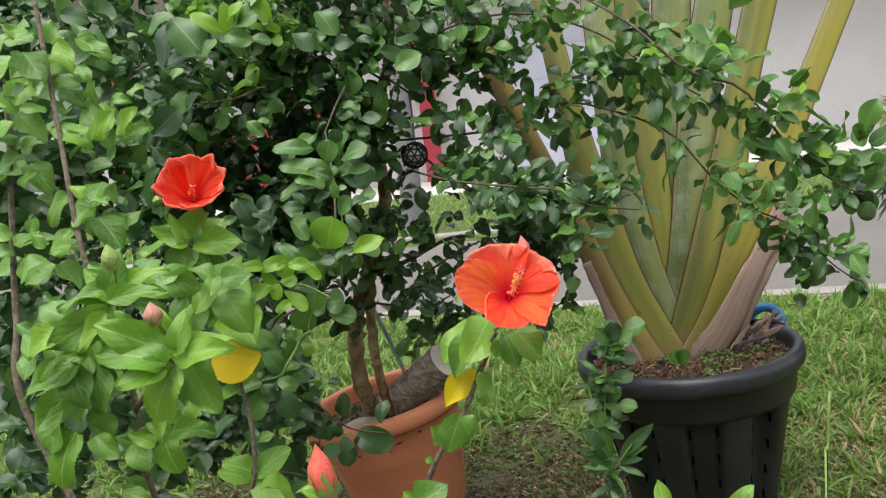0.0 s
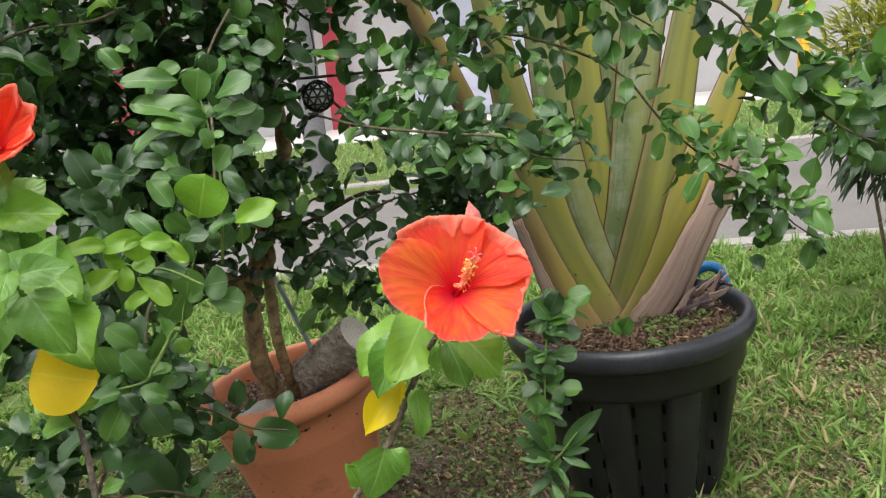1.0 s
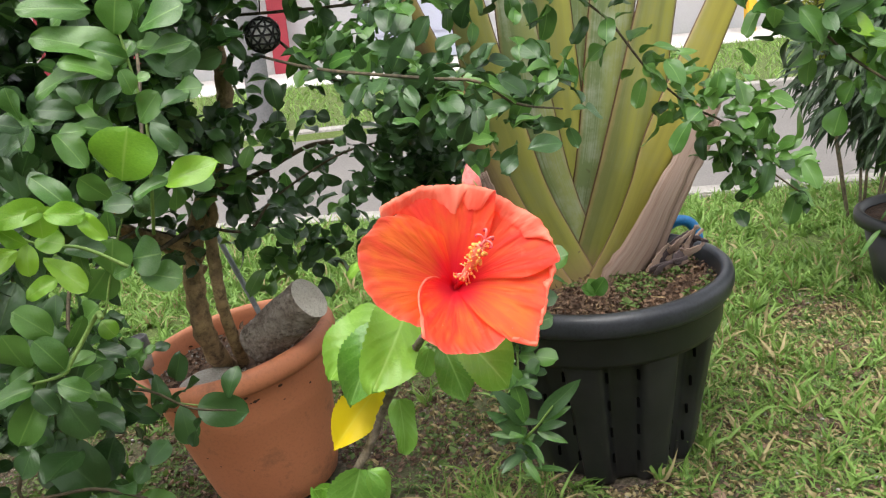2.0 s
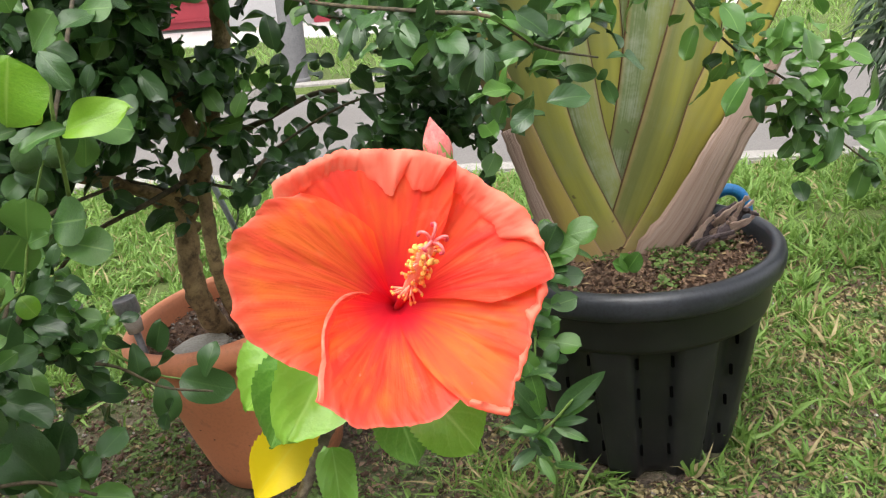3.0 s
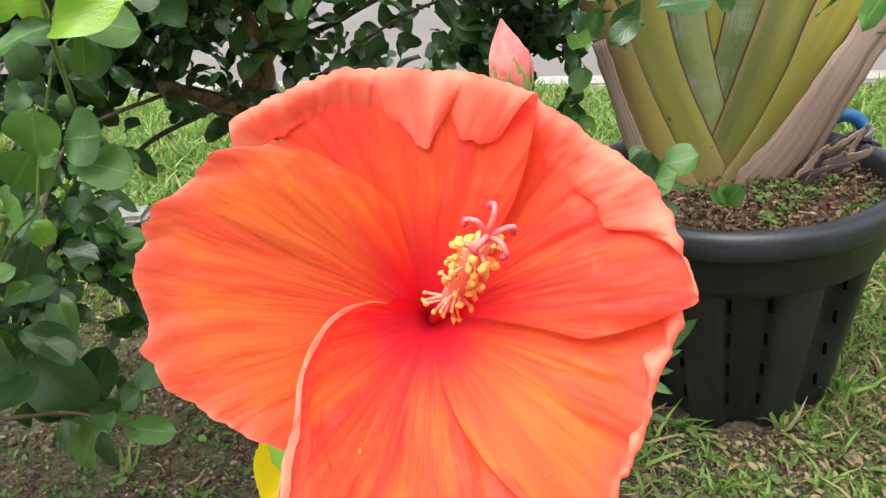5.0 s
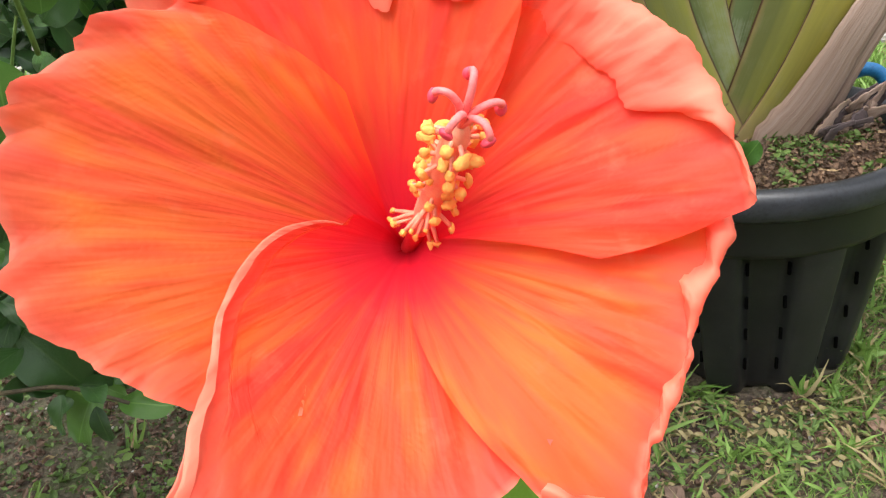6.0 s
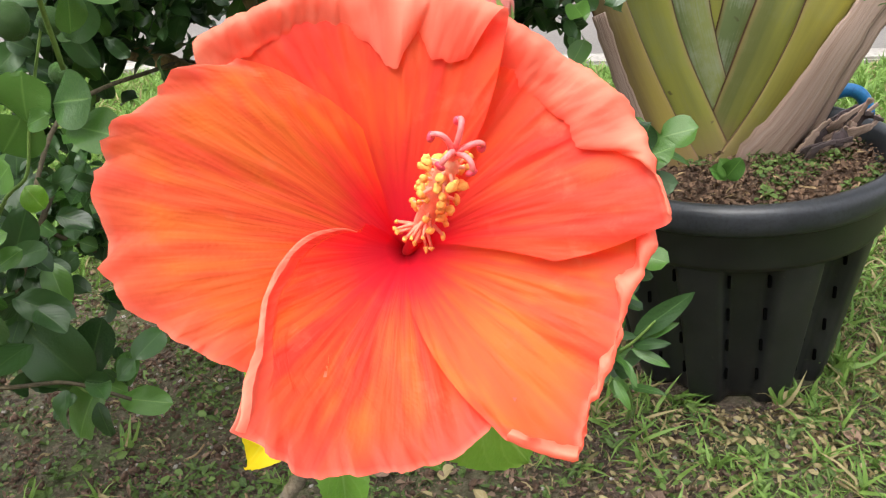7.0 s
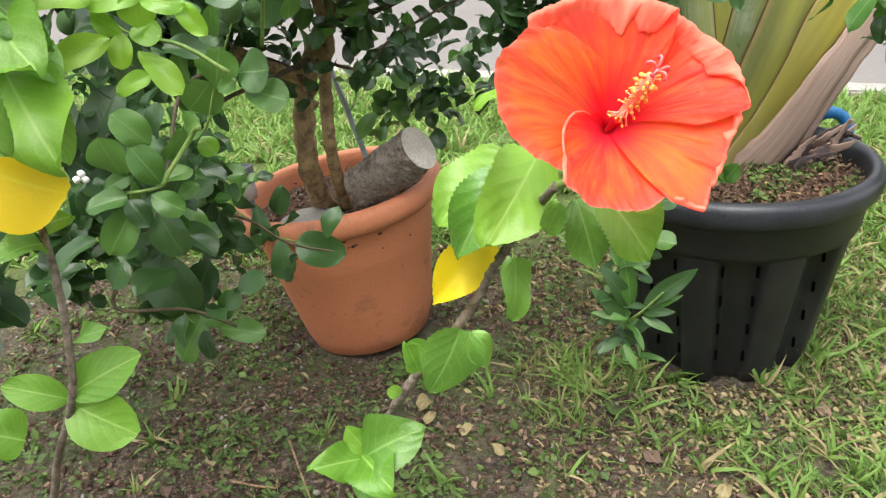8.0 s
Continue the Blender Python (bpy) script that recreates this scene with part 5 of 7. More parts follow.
bud(hib, (-0.134, 0.740, 0.824), (-0.07, -0.05, 1), 0.056, 0.0108, "bud_red")
bud(hib, (-0.254, 0.715, 1.006), (-0.05, -0.1, 1), 0.021, 0.0068, "bud_pink", 0.6)
bud(hib, (-0.298, 0.755, 1.051), (-0.05, -0.1, 1), 0.024, 0.0066, "calyx", 0.6)
bud(hib, (-0.378, 1.140, 1.080), (-0.2, -0.2, 1), 0.012, 0.0055, "calyx", 0.5)
bud(hib, (0.092, 1.075, 0.971), (-0.16, -0.05, 1), 0.028, 0.0060, "bud", 0.8)
stem(hib, [(0.092, 1.075, 0.971), (0.085, 1.070, 0.959), (0.079, 1.060, 0.940)], 0.002, 0.0025, "stem", seed=31, n=8)
stem(hib, [(-0.135, 0.740, 0.825), (-0.134, 0.745, 0.782), (-0.166, 0.780, 0.697)], 0.0022, 0.003, "stem", seed=32, n=8)


def petal(cw, ccw, radii, fold=(0.0,), hem=0.0, lift=(0.0, 0.0), free=(1.0,), scale=1.0, seed=0, deep=1.0, nu=76, nv=46, mat="petal"):
    """One petal of a wheel-shaped flower about +z. cw, ccw: the angles of its two edges at even steps from foot to rim; the cw edge lies on top.
    radii: rim radius at even steps from cw to ccw. fold: how far the rim is folded back over the face; free: whether the fold ends in a loose edge (1) or rolls into the face (0); hem: the same for the cw edge."""
    r = np.random.default_rng(seed)
    ph = r.uniform(0, 6, 6)
    steps = np.linspace(0, 1, len(cw))
    v, uv = [], []
    ch = 0.11 if hem else 0.0
    for i in range(nv + 1):
        s = i / nv
        a0, a1 = np.interp(s, steps, cw), np.interp(s, steps, ccw)
        for k in range(nu + 1):
            c = (k / nu) ** (1.25 if hem else 1.0)
            R = float(np.interp(c * (len(radii) - 1), range(len(radii)), radii))
            R *= 1 + 0.016 * noise.noise((c * 7, seed, 0.4)) + 0.012 * noise.noise((c * 19, seed, 7.4)) + 0.009 * noise.noise((c * 48, seed, 3.1))
            b = float(np.interp(c * (len(fold) - 1), range(len(fold)), fold)) * (1 + (0.35 if len(free) < 2 else 0.14) * noise.noise((c * 5, seed, 1.7)) + 0.10 * noise.noise((c * 14, seed, 5.2)))
            up, flat, rho, se = 0.0, 0.80, 0.0021, s
            open_edge = float(np.interp(c * (len(free) - 1), range(len(free)), free))
            b = max(b, 0.0004) if max(fold) > 0 else 0.0
            rho = min(rho, 0.0010 + 0.45 * b)
            if b > 0:
                if s > flat:
                    q = (s - flat) / (1 - flat)
                    if q < 0.4:
                        g = math.pi * q / 0.4
                        rr, up = R - rho + rho * math.sin(g), rho * (1 - math.cos(g))
                    else:
                        qq = (q - 0.4) / 0.6
                        loose, rolled = 2 * rho * (1 - 0.85 * qq**1.6), rho * (1 + math.cos(math.pi * qq)) - 0.0003 * qq
                        rr, up = R - rho - b * qq, rolled + (loose - rolled) * open_edge
                        up += (0.0008 * noise.noise((c * 9, q * 3, seed)) + 0.0005 * noise.noise((c * 25, q * 7, seed))) * math.sin(math.pi * qq * (1 - 0.4 * open_edge))
                    ss, se = 0.96 + (0.30 - 0.06 * open_edge) * q, flat * rr / (R - rho)
                else:
                    rr, ss = (R - rho) * s / flat, 0.96 * s / flat
            else:
                rr, ss = R * s, 0.98 * s
            rr = max(rr, 0.0012)
            cc, push = c, 0.0
            if c < ch and s > 0.2:
                span = abs(radians(a1 - a0))
                g = 2.5 * (ch - c) / ch
                rad = hem / 2.2 * (1 + 0.5 * noise.noise((s * 6, seed, 2.2)) + 0.12 * noise.noise((s * 15, seed, 4.2))) * min(1, (s - 0.2) / 0.3)
                cc = ch + (0 - rad * math.sin(g)) / (rr * span)
                push = 0.32 * rad * (1 - math.cos(g))
                ss = max(ss, 0.92 + 0.16 * (ch - c) / ch)
            a = radians(a0 + (a1 - a0) * cc)
            base = min(rr, R)
            z = 0.045 * deep * (1 - math.exp(-base / 0.022))
            z += (0.5 - cc) * 0.0050 * min(1, rr / 0.016) + up + push + (lift[0] + (lift[1] - lift[0]) * cc) * (base / 0.06) ** 2
            crease = 0.0016 * noise.noise((a * 4.5 + seed, se * 1.8, 0.3)) + 0.0008 * noise.noise((a * 10, se * 3.0, seed + 0.7)) + 0.0007 * noise.noise((a * 17, se * 6, seed + 4.1)) + 0.0004 * noise.noise((a * 34, se * 7, seed + 6.3))
            wave = 0.0018 * math.sin(7.5 * c + ph[3]) * se**2
            frill = (0.0055 * noise.noise((c * 15, seed, 9.3)) + 0.0034 * noise.noise((c * 41, seed, 2.9))) * max(0, (s - 0.82) / 0.18) ** 2
            v.append((rr * math.cos(a), rr * math.sin(a), z + crease * min(1, se * 1.7) ** 1.6 + wave + (frill if b < 0.002 else 0)))
            uv.append((a * 0.7, ss * 0.8))
    f = [(i * (nu + 1) + k, i * (nu + 1) + k + 1, (i + 1) * (nu + 1) + k + 1, (i + 1) * (nu + 1) + k) for i in range(nv) for k in range(nu)]
    return mesh_of("petal", np.array(v) * scale, f, M[mat], np.array(uv))


def flower(parent, m, petals, scale=1.0, label="orange-red hibiscus flower, fully open", col_dir=(0.0, 0.0, 1.0)):
    fl = new("flower")
    fl.empty_display_size = 0.02
    fl.parent = parent
    fl.matrix_basis = m
    fl["label"] = label
    for p in petals:
        piece("petal", p, fl)
    piece("throat", mesh_of("throat", *lathe([(0.0, 0.001), (0.004, 0.0012), (0.006, 0.004)], 20), M["throat"]), fl)
    d, L = unit(np.array(col_dir)), 0.055 * scale
    side = unit(np.cross(d, (0, 1, 0.1)))
    over = np.cross(side, d)
    bend = lambda s: d * L * s + over * 0.004 * scale * s * s  # noqa: E731
    piece("column", mesh_of("column", *tube([bend(0), bend(0.14), bend(0.26)], [0.0019 * scale, 0.0018 * scale, 0.0020 * scale], 10, 10)[:2], M["column_red"]), fl, "red staminal column")
    piece("column", mesh_of("column", *tube([bend(0.24), bend(0.6), bend(0.9), bend(0.97)], [0.0022 * scale, 0.0028 * scale, 0.0023 * scale, 0.0009 * scale], 16, 12, 0.05, 3)[:2], M["column"]), fl, "pinkish-orange upper column")
    r = np.random.default_rng(12)
    shapes = []
    for g in range(4):
        ab = bmesh.new()
        bmesh.ops.create_icosphere(ab, subdivisions=2, radius=0.00108 * scale)
        for x in ab.verts:
            x.co *= 1 + 0.16 * r.normal()
            x.co.x *= (1.5, 1.2, 1.7, 1.0)[g]
            x.co.z *= 0.85
        shapes.append(from_bm("anther", ab, M["pollen"], True))
    many = 74 if scale > 0.9 else 18
    for k in range(many):
        s = 0.30 + 0.63 * ((k + r.uniform()) / many) ** 0.85
        ang = 2.4 * k + r.uniform(-0.5, 0.5)
        out = math.cos(ang) * side + math.sin(ang) * over
        reach = (0.0056 if s < 0.50 else 0.0046 if k % 3 else 0.0032) * scale * r.uniform(0.7, 1.15)
        root = bend(s)
        tip = root + out * reach + d * 0.0013 * r.normal() - d * (0.004 if s < 0.5 else 0.0)
        fil = mesh_of("filament", *tube([root, (root + tip) / 2 + d * 0.0004, tip], [0.00060 * scale, 0.00040 * scale], 4, 5)[:2], M["column"])
        piece("anther", shapes[k % 4], fl, "", Matrix.Translation(tip) @ Euler(r.uniform(0, 6, 3)).to_matrix().to_4x4() @ Matrix.Scale(r.uniform(0.7, 1.15) * (0.72 if s < 0.5 else 1), 4))
        piece("filament", fil, fl)
    if scale > 0.9:
        sb = bmesh.new()
        bmesh.ops.create_uvsphere(sb, u_segments=14, v_segments=8, radius=0.0013)
        for x in sb.verts:
            x.co.z *= 0.6
            x.co *= 1 + 0.08 * noise.noise(x.co * 2500)
        knob = from_bm("stigma", sb, M["stigma"], True)
        root = bend(0.95)
        for k in range(5):
            ang = 2 * math.pi * k / 5 + 0.5
            out = math.cos(ang) * side + math.sin(ang) * over
            rise_ = (0.0075, 0.0085, 0.0062, 0.0070, 0.0080)[k]
            tip = root + d * (rise_ - 0.0018) + out * 0.0058
            piece("style", mesh_of("style", *tube([root, root + d * rise_ * 0.75 + out * 0.0014, root + d * (rise_ + 0.0006) + out * 0.0036, root + d * rise_ + out * 0.0054, tip], [0.00075, 0.00065, 0.0006], 16, 7)[:2], M["style"]), fl)
            piece("stigma", knob, fl, "crimson stigma knob", Matrix(turn(np.cross(out, d), out - 0.4 * d, tip).tolist()))
    return fl


THROAT = np.array((0.0615, 1.0065, 0.932))
AXIS = unit(np.array((-0.085, -0.84, 0.5426)))
RIGHT = unit(np.array((1, 0, 0)) - AXIS * AXIS[0])
UP = np.cross(AXIS, RIGHT)
FACE = Matrix([[RIGHT[i], UP[i], AXIS[i], THROAT[i]] for i in range(3)] + [[0, 0, 0, 1]])
PETALS = [
    petal((115, 100, 99, 114, 126), (150, 170, 208, 238, 246), (0.050, 0.0545, 0.057, 0.0586, 0.0567, 0.0555, 0.052, 0.046, 0.042, 0.038, 0.034), lift=(0.008, 0.024), seed=1),
    petal((120, 148, 191, 223, 233), (295, 298, 303, 310, 314), (0.0478, 0.049, 0.052, 0.0508, 0.051, 0.0505, 0.049, 0.047, 0.043), hem=0.0115, lift=(0.027, -0.008), seed=2, mat="petal_coral"),
    petal((276, 282, 289, 296, 300), (375, 366, 361, 369, 376), (0.052, 0.0635, 0.058, 0.057, 0.0553, 0.056, 0.0595, 0.060, 0.057), fold=(0, 0, 0.0002, 0.0004, 0.0018, 0.0002, 0.0004, 0.0026, 0.0006, 0.0020, 0.0002, 0.0022, 0.0004), lift=(-0.003, -0.006), seed=3, nu=110),
    petal((0, -10, -14, -5, 2), (58, 54, 57, 64, 71), (0.0624, 0.060, 0.0605, 0.0605, 0.0585, 0.0565, 0.0555, 0.055, 0.0545), fold=(0, 0.0006, 0.0115, 0.0110, 0.0105, 0.0100, 0.0100, 0.0095, 0.009), lift=(-0.003, -0.003), free=(1, 1, 0.6, 0.1, 0.0, 0.0, 0.0, 0.1), seed=4, nu=110, nv=56, mat="petal_red"),
    petal((35, 37, 44, 53, 60), (130, 119, 117, 127, 137), (0.0545, 0.0548, 0.055, 0.0557, 0.057, 0.0585, 0.0600, 0.0612), fold=(0.0115, 0.0130, 0.0120, 0.0060, 0.0150, 0.0130, 0.0095, 0.0065, 0.0055, 0.0052, 0.0052, 0.0050, 0.0048, 0.0048, 0.0050), free=(0.3, 0.4, 0.4, 0.3, 0.9, 0.7, 0.4, 0.1, 0.0, 0.0, 0.0, 0.0, 0.0, 0.0, 0.0), seed=5, nu=120, nv=56, mat="petal_red"),
]
flower(hib, FACE, PETALS, 1.0, "orange-red hibiscus flower, fully open, with a crimson eye", col_dir=(0.325, 0.18, 0.93))
# sepals behind the flower
for k in range(5):
    a = 2 * math.pi * k / 5 + 0.3
    b0 = THROAT - AXIS * 0.012
    leaf_at(hib, HIB_ME[k % 6, Y2], b0, b0 + AXIS * 0.018 + (RIGHT * math.cos(a) + UP * math.sin(a)) * 0.016, AXIS, "", 0.7)
stem(hib, [THROAT + AXIS * 0.001, THROAT - AXIS * 0.012, THROAT - AXIS * 0.026 - np.array((0.006, 0, 0.012)), (0.042, 1.035, 0.891)], 0.003, 0.0024, "stem", seed=33, n=12)
# half-open flower higher on the bush
SIDE = Matrix(turn((-0.1, 0.45, 0.85), (0.22, -0.88, 0.36), (-0.342, 1.180, 1.072)).tolist())
CUP = [petal((72 * k - 30, 72 * k - 42, 72 * k - 46), (72 * k + 85, 72 * k + 76, 72 * k + 66), (0.026, 0.033 + 0.003 * (k % 2), 0.030, 0.036 - 0.003 * (k % 3), 0.031, 0.034, 0.027), fold=(0.001, 0.005, 0.0, 0.006, 0.001, 0.004), lift=(0.030, 0.020), seed=20 + k, deep=1.35, nu=44, nv=30, mat="petal_red") for k in range(5)]
flower(hib, SIDE @ Matrix.Diagonal((1.36, 1.22, 1.3, 1)), CUP, 0.75, "half-open orange-red hibiscus flower")


# ---- kaffir lime tree in the terracotta pot ----
lime = thing("lime_tree", "kaffir lime tree with dark double leaves and knobbly green fruit", "tree", at=(0, 0, 0))
ROOT = on_clay(-0.03, 0.02, 0.33)
T1 = [ROOT.tolist(), (-0.301, 2.420, 0.417), (-0.298, 2.430, 0.607), (-0.221, 2.420, 0.787), (-0.172, 2.400, 0.964), (-0.175, 2.380, 1.160), (-0.111, 2.350, 1.344), (-0.101, 2.350, 1.561)]
T2 = [on_clay(0.01, 0.0, 0.33).tolist(), (-0.246, 2.380, 0.482), (-0.247, 2.380, 0.655), (-0.235, 2.360, 0.722), (-0.279, 2.330, 0.922), (-0.332, 2.300, 1.128), (-0.407, 2.250, 1.353), (-0.466, 2.250, 1.554)]
stem(lime, T1, 0.027, 0.011, "bark", "trunk", 41, 90, 0.10)
stem(lime, T2, 0.0155, 0.008, "bark", "trunk", 42, 90, 0.08)
BOUGHS = []


def bough(r0, r1, *pts):
    """A limb of the lime tree through the given points, thick end first."""
    BOUGHS.append((pts, r0, r1))


bough(0.013, 0.007, (-0.281, 2.42, 0.586), (-0.33, 2.4, 0.644), (-0.41, 2.35, 0.683), (-0.45, 2.2, 0.746))
bough(0.01, 0.006, (-0.277, 2.44, 0.555), (-0.335, 2.45, 0.595), (-0.396, 2.45, 0.644), (-0.473, 2.4, 0.699))
bough(0.013, 0.006, (-0.291, 2.43, 0.613), (-0.34, 2.4, 0.64), (-0.397, 2.35, 0.687), (-0.473, 2.2, 0.783))
bough(0.007, 0.004, (-0.236, 2.4, 0.74), (-0.122, 2.38, 0.775), (-0.013, 2.36, 0.824), (0.063, 2.34, 0.83))
bough(0.008, 0.003, (-0.185, 2.4, 0.928), (-0.113, 2.36, 1.083), (-0.034, 2.3, 1.041), (0.017, 2.25, 0.979), (0.14, 2.2, 0.958), (0.259, 2.15, 0.938))
bough(0.0042, 0.0018, (-0.138, 2.36, 1.107), (0.029, 2.25, 1.107), (0.17, 2.17, 1.115), (0.283, 2.14, 1.162), (0.415, 2.12, 1.131), (0.556, 2.1, 1.058), (0.642, 2.09, 0.944), (0.737, 2.1, 0.86), (0.839, 2.12, 0.803), (0.95, 2.16, 0.692), (1.007, 2.145, 0.643))
bough(0.0038, 0.0014, (-0.089, 2.33, 1.527), (0.156, 1.9, 1.458), (0.322, 1.58, 1.309), (0.409, 1.45, 1.193), (0.494, 1.43, 1.151), (0.547, 1.42, 1.072), (0.593, 1.41, 1.017), (0.633, 1.39, 0.981), (0.666, 1.38, 0.962))
bough(0.0042, 0.002, (-0.112, 2.35, 1.329), (0.087, 2.25, 1.386), (0.253, 2.2, 1.384), (0.407, 2.15, 1.315), (0.512, 2.1, 1.22), (0.614, 2.05, 1.142))
bough(0.0036, 0.0015, (-0.1, 2.34, 1.027), (0.015, 1.9, 1.016), (0.14, 1.6, 1.012), (0.194, 1.52, 1.008), (0.262, 1.6, 0.966), (0.415, 1.9, 0.91))
bough(0.009, 0.003, (-0.121, 2.35, 1.256), (-0.18, 2.15, 1.29), (-0.215, 1.95, 1.22), (-0.235, 1.8, 1.15))
bough(0.003, 0.002, (-0.235, 1.8, 1.15), (-0.205, 1.6, 1.06), (-0.187, 1.4, 0.96))
bough(0.007, 0.003, (-0.407, 2.25, 1.353), (-0.551, 2.1, 1.37), (-0.65, 1.9, 1.317), (-0.64, 1.6, 1.23))
bough(0.007, 0.003, (-0.231, 2.3, 1.424), (-0.41, 2.0, 1.259), (-0.54, 1.9, 1.233), (-0.674, 1.8, 1.165))
bough(0.007, 0.003, (-0.397, 2.35, 0.687), (-0.404, 1.9, 0.741), (-0.37, 1.65, 0.7), (-0.34, 1.5, 0.72))
bough(0.005, 0.002, (-0.359, 1.7, 0.705), (-0.405, 1.65, 0.611), (-0.465, 1.62, 0.508), (-0.367, 1.62, 0.499), (-0.301, 1.62, 0.471))
bough(0.004, 0.0018, (-0.406, 1.75, 0.63), (-0.382, 1.82, 0.566), (-0.323, 1.86, 0.529), (-0.263, 1.86, 0.488), (-0.191, 1.86, 0.471))
bough(0.006, 0.0025, (-0.265, 2.4, 0.667), (-0.16, 2.3, 0.671), (-0.097, 2.28, 0.736), (0.037, 2.28, 0.808), (0.143, 2.28, 0.831))
for k, (pts, r0, r1) in enumerate(BOUGHS):
    stem(lime, pts, r0 if k < 4 else min(0.0036, 0.75 * r0), min(r1, 0.9 * r0 if k < 4 else 0.002), "bark" if k < 3 else "twig", "limb", 60 + k, 26, 0.05)

LEAVES = []  # (pose, shape, material)


def sprig(pts, count, size, mat, loose=0.05, seed=0, upward=0.8, both=None):
    """Leaves on short side shoots along a branch."""
    r = np.random.default_rng(seed)
    c = spline(pts, 60)
    tan = np.gradient(c, axis=0)
    for _ in range(count):
        i = int(r.integers(4, 60))
        d = unit(tan[i])
        out = unit(np.cross(d, unit(r.normal(size=3))))
        off = out * loose * r.uniform(0.1, 1.0)
        ahead = unit(out + 0.5 * d + np.array((0, -0.25, 0.35)) + 0.35 * r.normal(size=3))
        up = np.array((0, -0.45, upward)) + 0.45 * r.normal(size=3)
        ln = size * r.uniform(0.65, 1.25)
        mm = mat if both is None or r.uniform() > 0.3 else both
        LEAVES.append((turn(ahead, up, c[i] + off, ln), int(r.integers(5)), mm))


def thicket(centre, half, count, size, mat, seed=0, both=None, mix=0.3):
    """Leaves in clumps filling a rounded part of the crown; the outline stays uneven."""
    r = np.random.default_rng(seed)
    centre, half = np.array(centre), np.array(half)
    done = 0
    while done < count:
        q = r.normal(size=3)
        q = q / np.linalg.norm(q) * r.uniform(0, 1) ** 0.42
        node = centre + half * q
        lean = unit(r.normal(size=3) + np.array((0, -0.5, 0.3)))
        for k in range(int(r.integers(4, 9))):
            ahead = unit(0.6 * lean + r.normal(size=3) * 0.75 + np.array((0, 0, 0.25)))
            up = np.array((0, -0.4, 0.9)) + 0.45 * r.normal(size=3)
            mm = mat if both is None or r.uniform() > mix else both
            LEAVES.append((turn(ahead, up, node + lean * 0.018 * k + 0.012 * r.normal(size=3), size * r.uniform(0.65, 1.25)), int(r.integers(5)) if centre[1] > 1.65 else (0, 5, 6, 1, 6, 5)[int(r.integers(6))], mm))
            done += 1


D, B, N = "lime_dark", "lime_mid", "lime_bright"
for k, (i, count, size, mat, loose, other) in enumerate([
    (3, 26, 0.07, D, 0.05, None), (4, 40, 0.075, B, 0.06, D), (5, 125, 0.082, B, 0.045, D), (6, 120, 0.054, B, 0.036, D), (7, 110, 0.080, B, 0.055, D),
    (8, 46, 0.050, D, 0.045, None), (9, 30, 0.060, D, 0.06, B), (11, 60, 0.08, D, 0.09, B), (12, 60, 0.08, D, 0.09, B),
    (13, 18, 0.058, D, 0.05, B), (14, 6, 0.062, D, 0.03, None), (15, 8, 0.07, D, 0.022, None), (16, 34, 0.068, D, 0.05, None), (2, 30, 0.075, D, 0.07, None), (0, 16, 0.07, D, 0.06, None),
]):
    sprig(BOUGHS[i][0], count, size, mat, loose, 300 + k, both=other)
thicket((-0.624, 2.25, 1.361), (0.62, 0.28, 0.3), 1100, 0.08, D, 500, B, 0.34)
thicket((-0.261, 2.25, 1.309), (0.24, 0.22, 0.27), 520, 0.08, D, 501, B, 0.34)
thicket((-0.527, 2.2, 1.037), (0.42, 0.25, 0.2), 640, 0.075, D, 502, B, 0.12)
thicket((-1.04, 2.3, 1.187), (0.48, 0.32, 0.47), 900, 0.08, D, 503, B, 0.15)
thicket((-0.343, 2.2, 0.886), (0.16, 0.2, 0.16), 200, 0.072, D, 504, B, 0.12)
thicket((0.064, 2.2, 1.314), (0.16, 0.12, 0.13), 150, 0.075, D, 505, B, 0.3)
thicket((-0.932, 2.0, 0.703), (0.35, 0.3, 0.35), 520, 0.08, D, 506, B, 0.15)
thicket((-0.383, 1.5899999999999999, 0.816), (0.085, 0.08, 0.11), 62, 0.052, D, 507, None, 0)
thicket((-0.392, 1.56, 0.665), (0.07, 0.07, 0.08), 35, 0.052, D, 508, None, 0)
thicket((-0.807, 1.6400000000000001, 0.604), (0.16, 0.12, 0.1), 91, 0.058, D, 509, None, 0)
thicket((-0.598, 1.5899999999999999, 0.571), (0.13, 0.1, 0.06), 56, 0.055, D, 510, None, 0)
thicket((-0.431, 2.0, 1.387), (0.2, 0.1, 0.07), 70, 0.085, B, 514, N, 0.4)
thicket((0.238, 2.15, 0.947), (0.12, 0.08, 0.06), 40, 0.085, D, 515, B, 0.4)
thicket((0.453, 1.45, 1.206), (0.1, 0.06, 0.05), 25, 0.046, B, 516, N, 0.175)
thicket((0.588, 1.43, 1.134), (0.06, 0.05, 0.035), 13, 0.046, B, 517, N, 0.25)
thicket((0.622, 1.4, 1.031), (0.06, 0.05, 0.05), 22, 0.046, B, 518, N, 0.15)
thicket((0.678, 1.4, 1.001), (0.035, 0.05, 0.06), 16, 0.046, B, 519, N, 0.15)
thicket((0.762, 2.05, 0.858), (0.08, 0.05, 0.05), 22, 0.075, B, 520, None, 0)
thicket((0.886, 2.07, 0.751), (0.07, 0.06, 0.07), 30, 0.072, B, 521, D, 0.3)
thicket((0.19, 2.15, 0.80), (0.045, 0.06, 0.14), 80, 0.07, D, 570, None, 0)
thicket((0.23, 2.05, 0.93), (0.07, 0.07, 0.06), 60, 0.068, D, 571, None, 0)
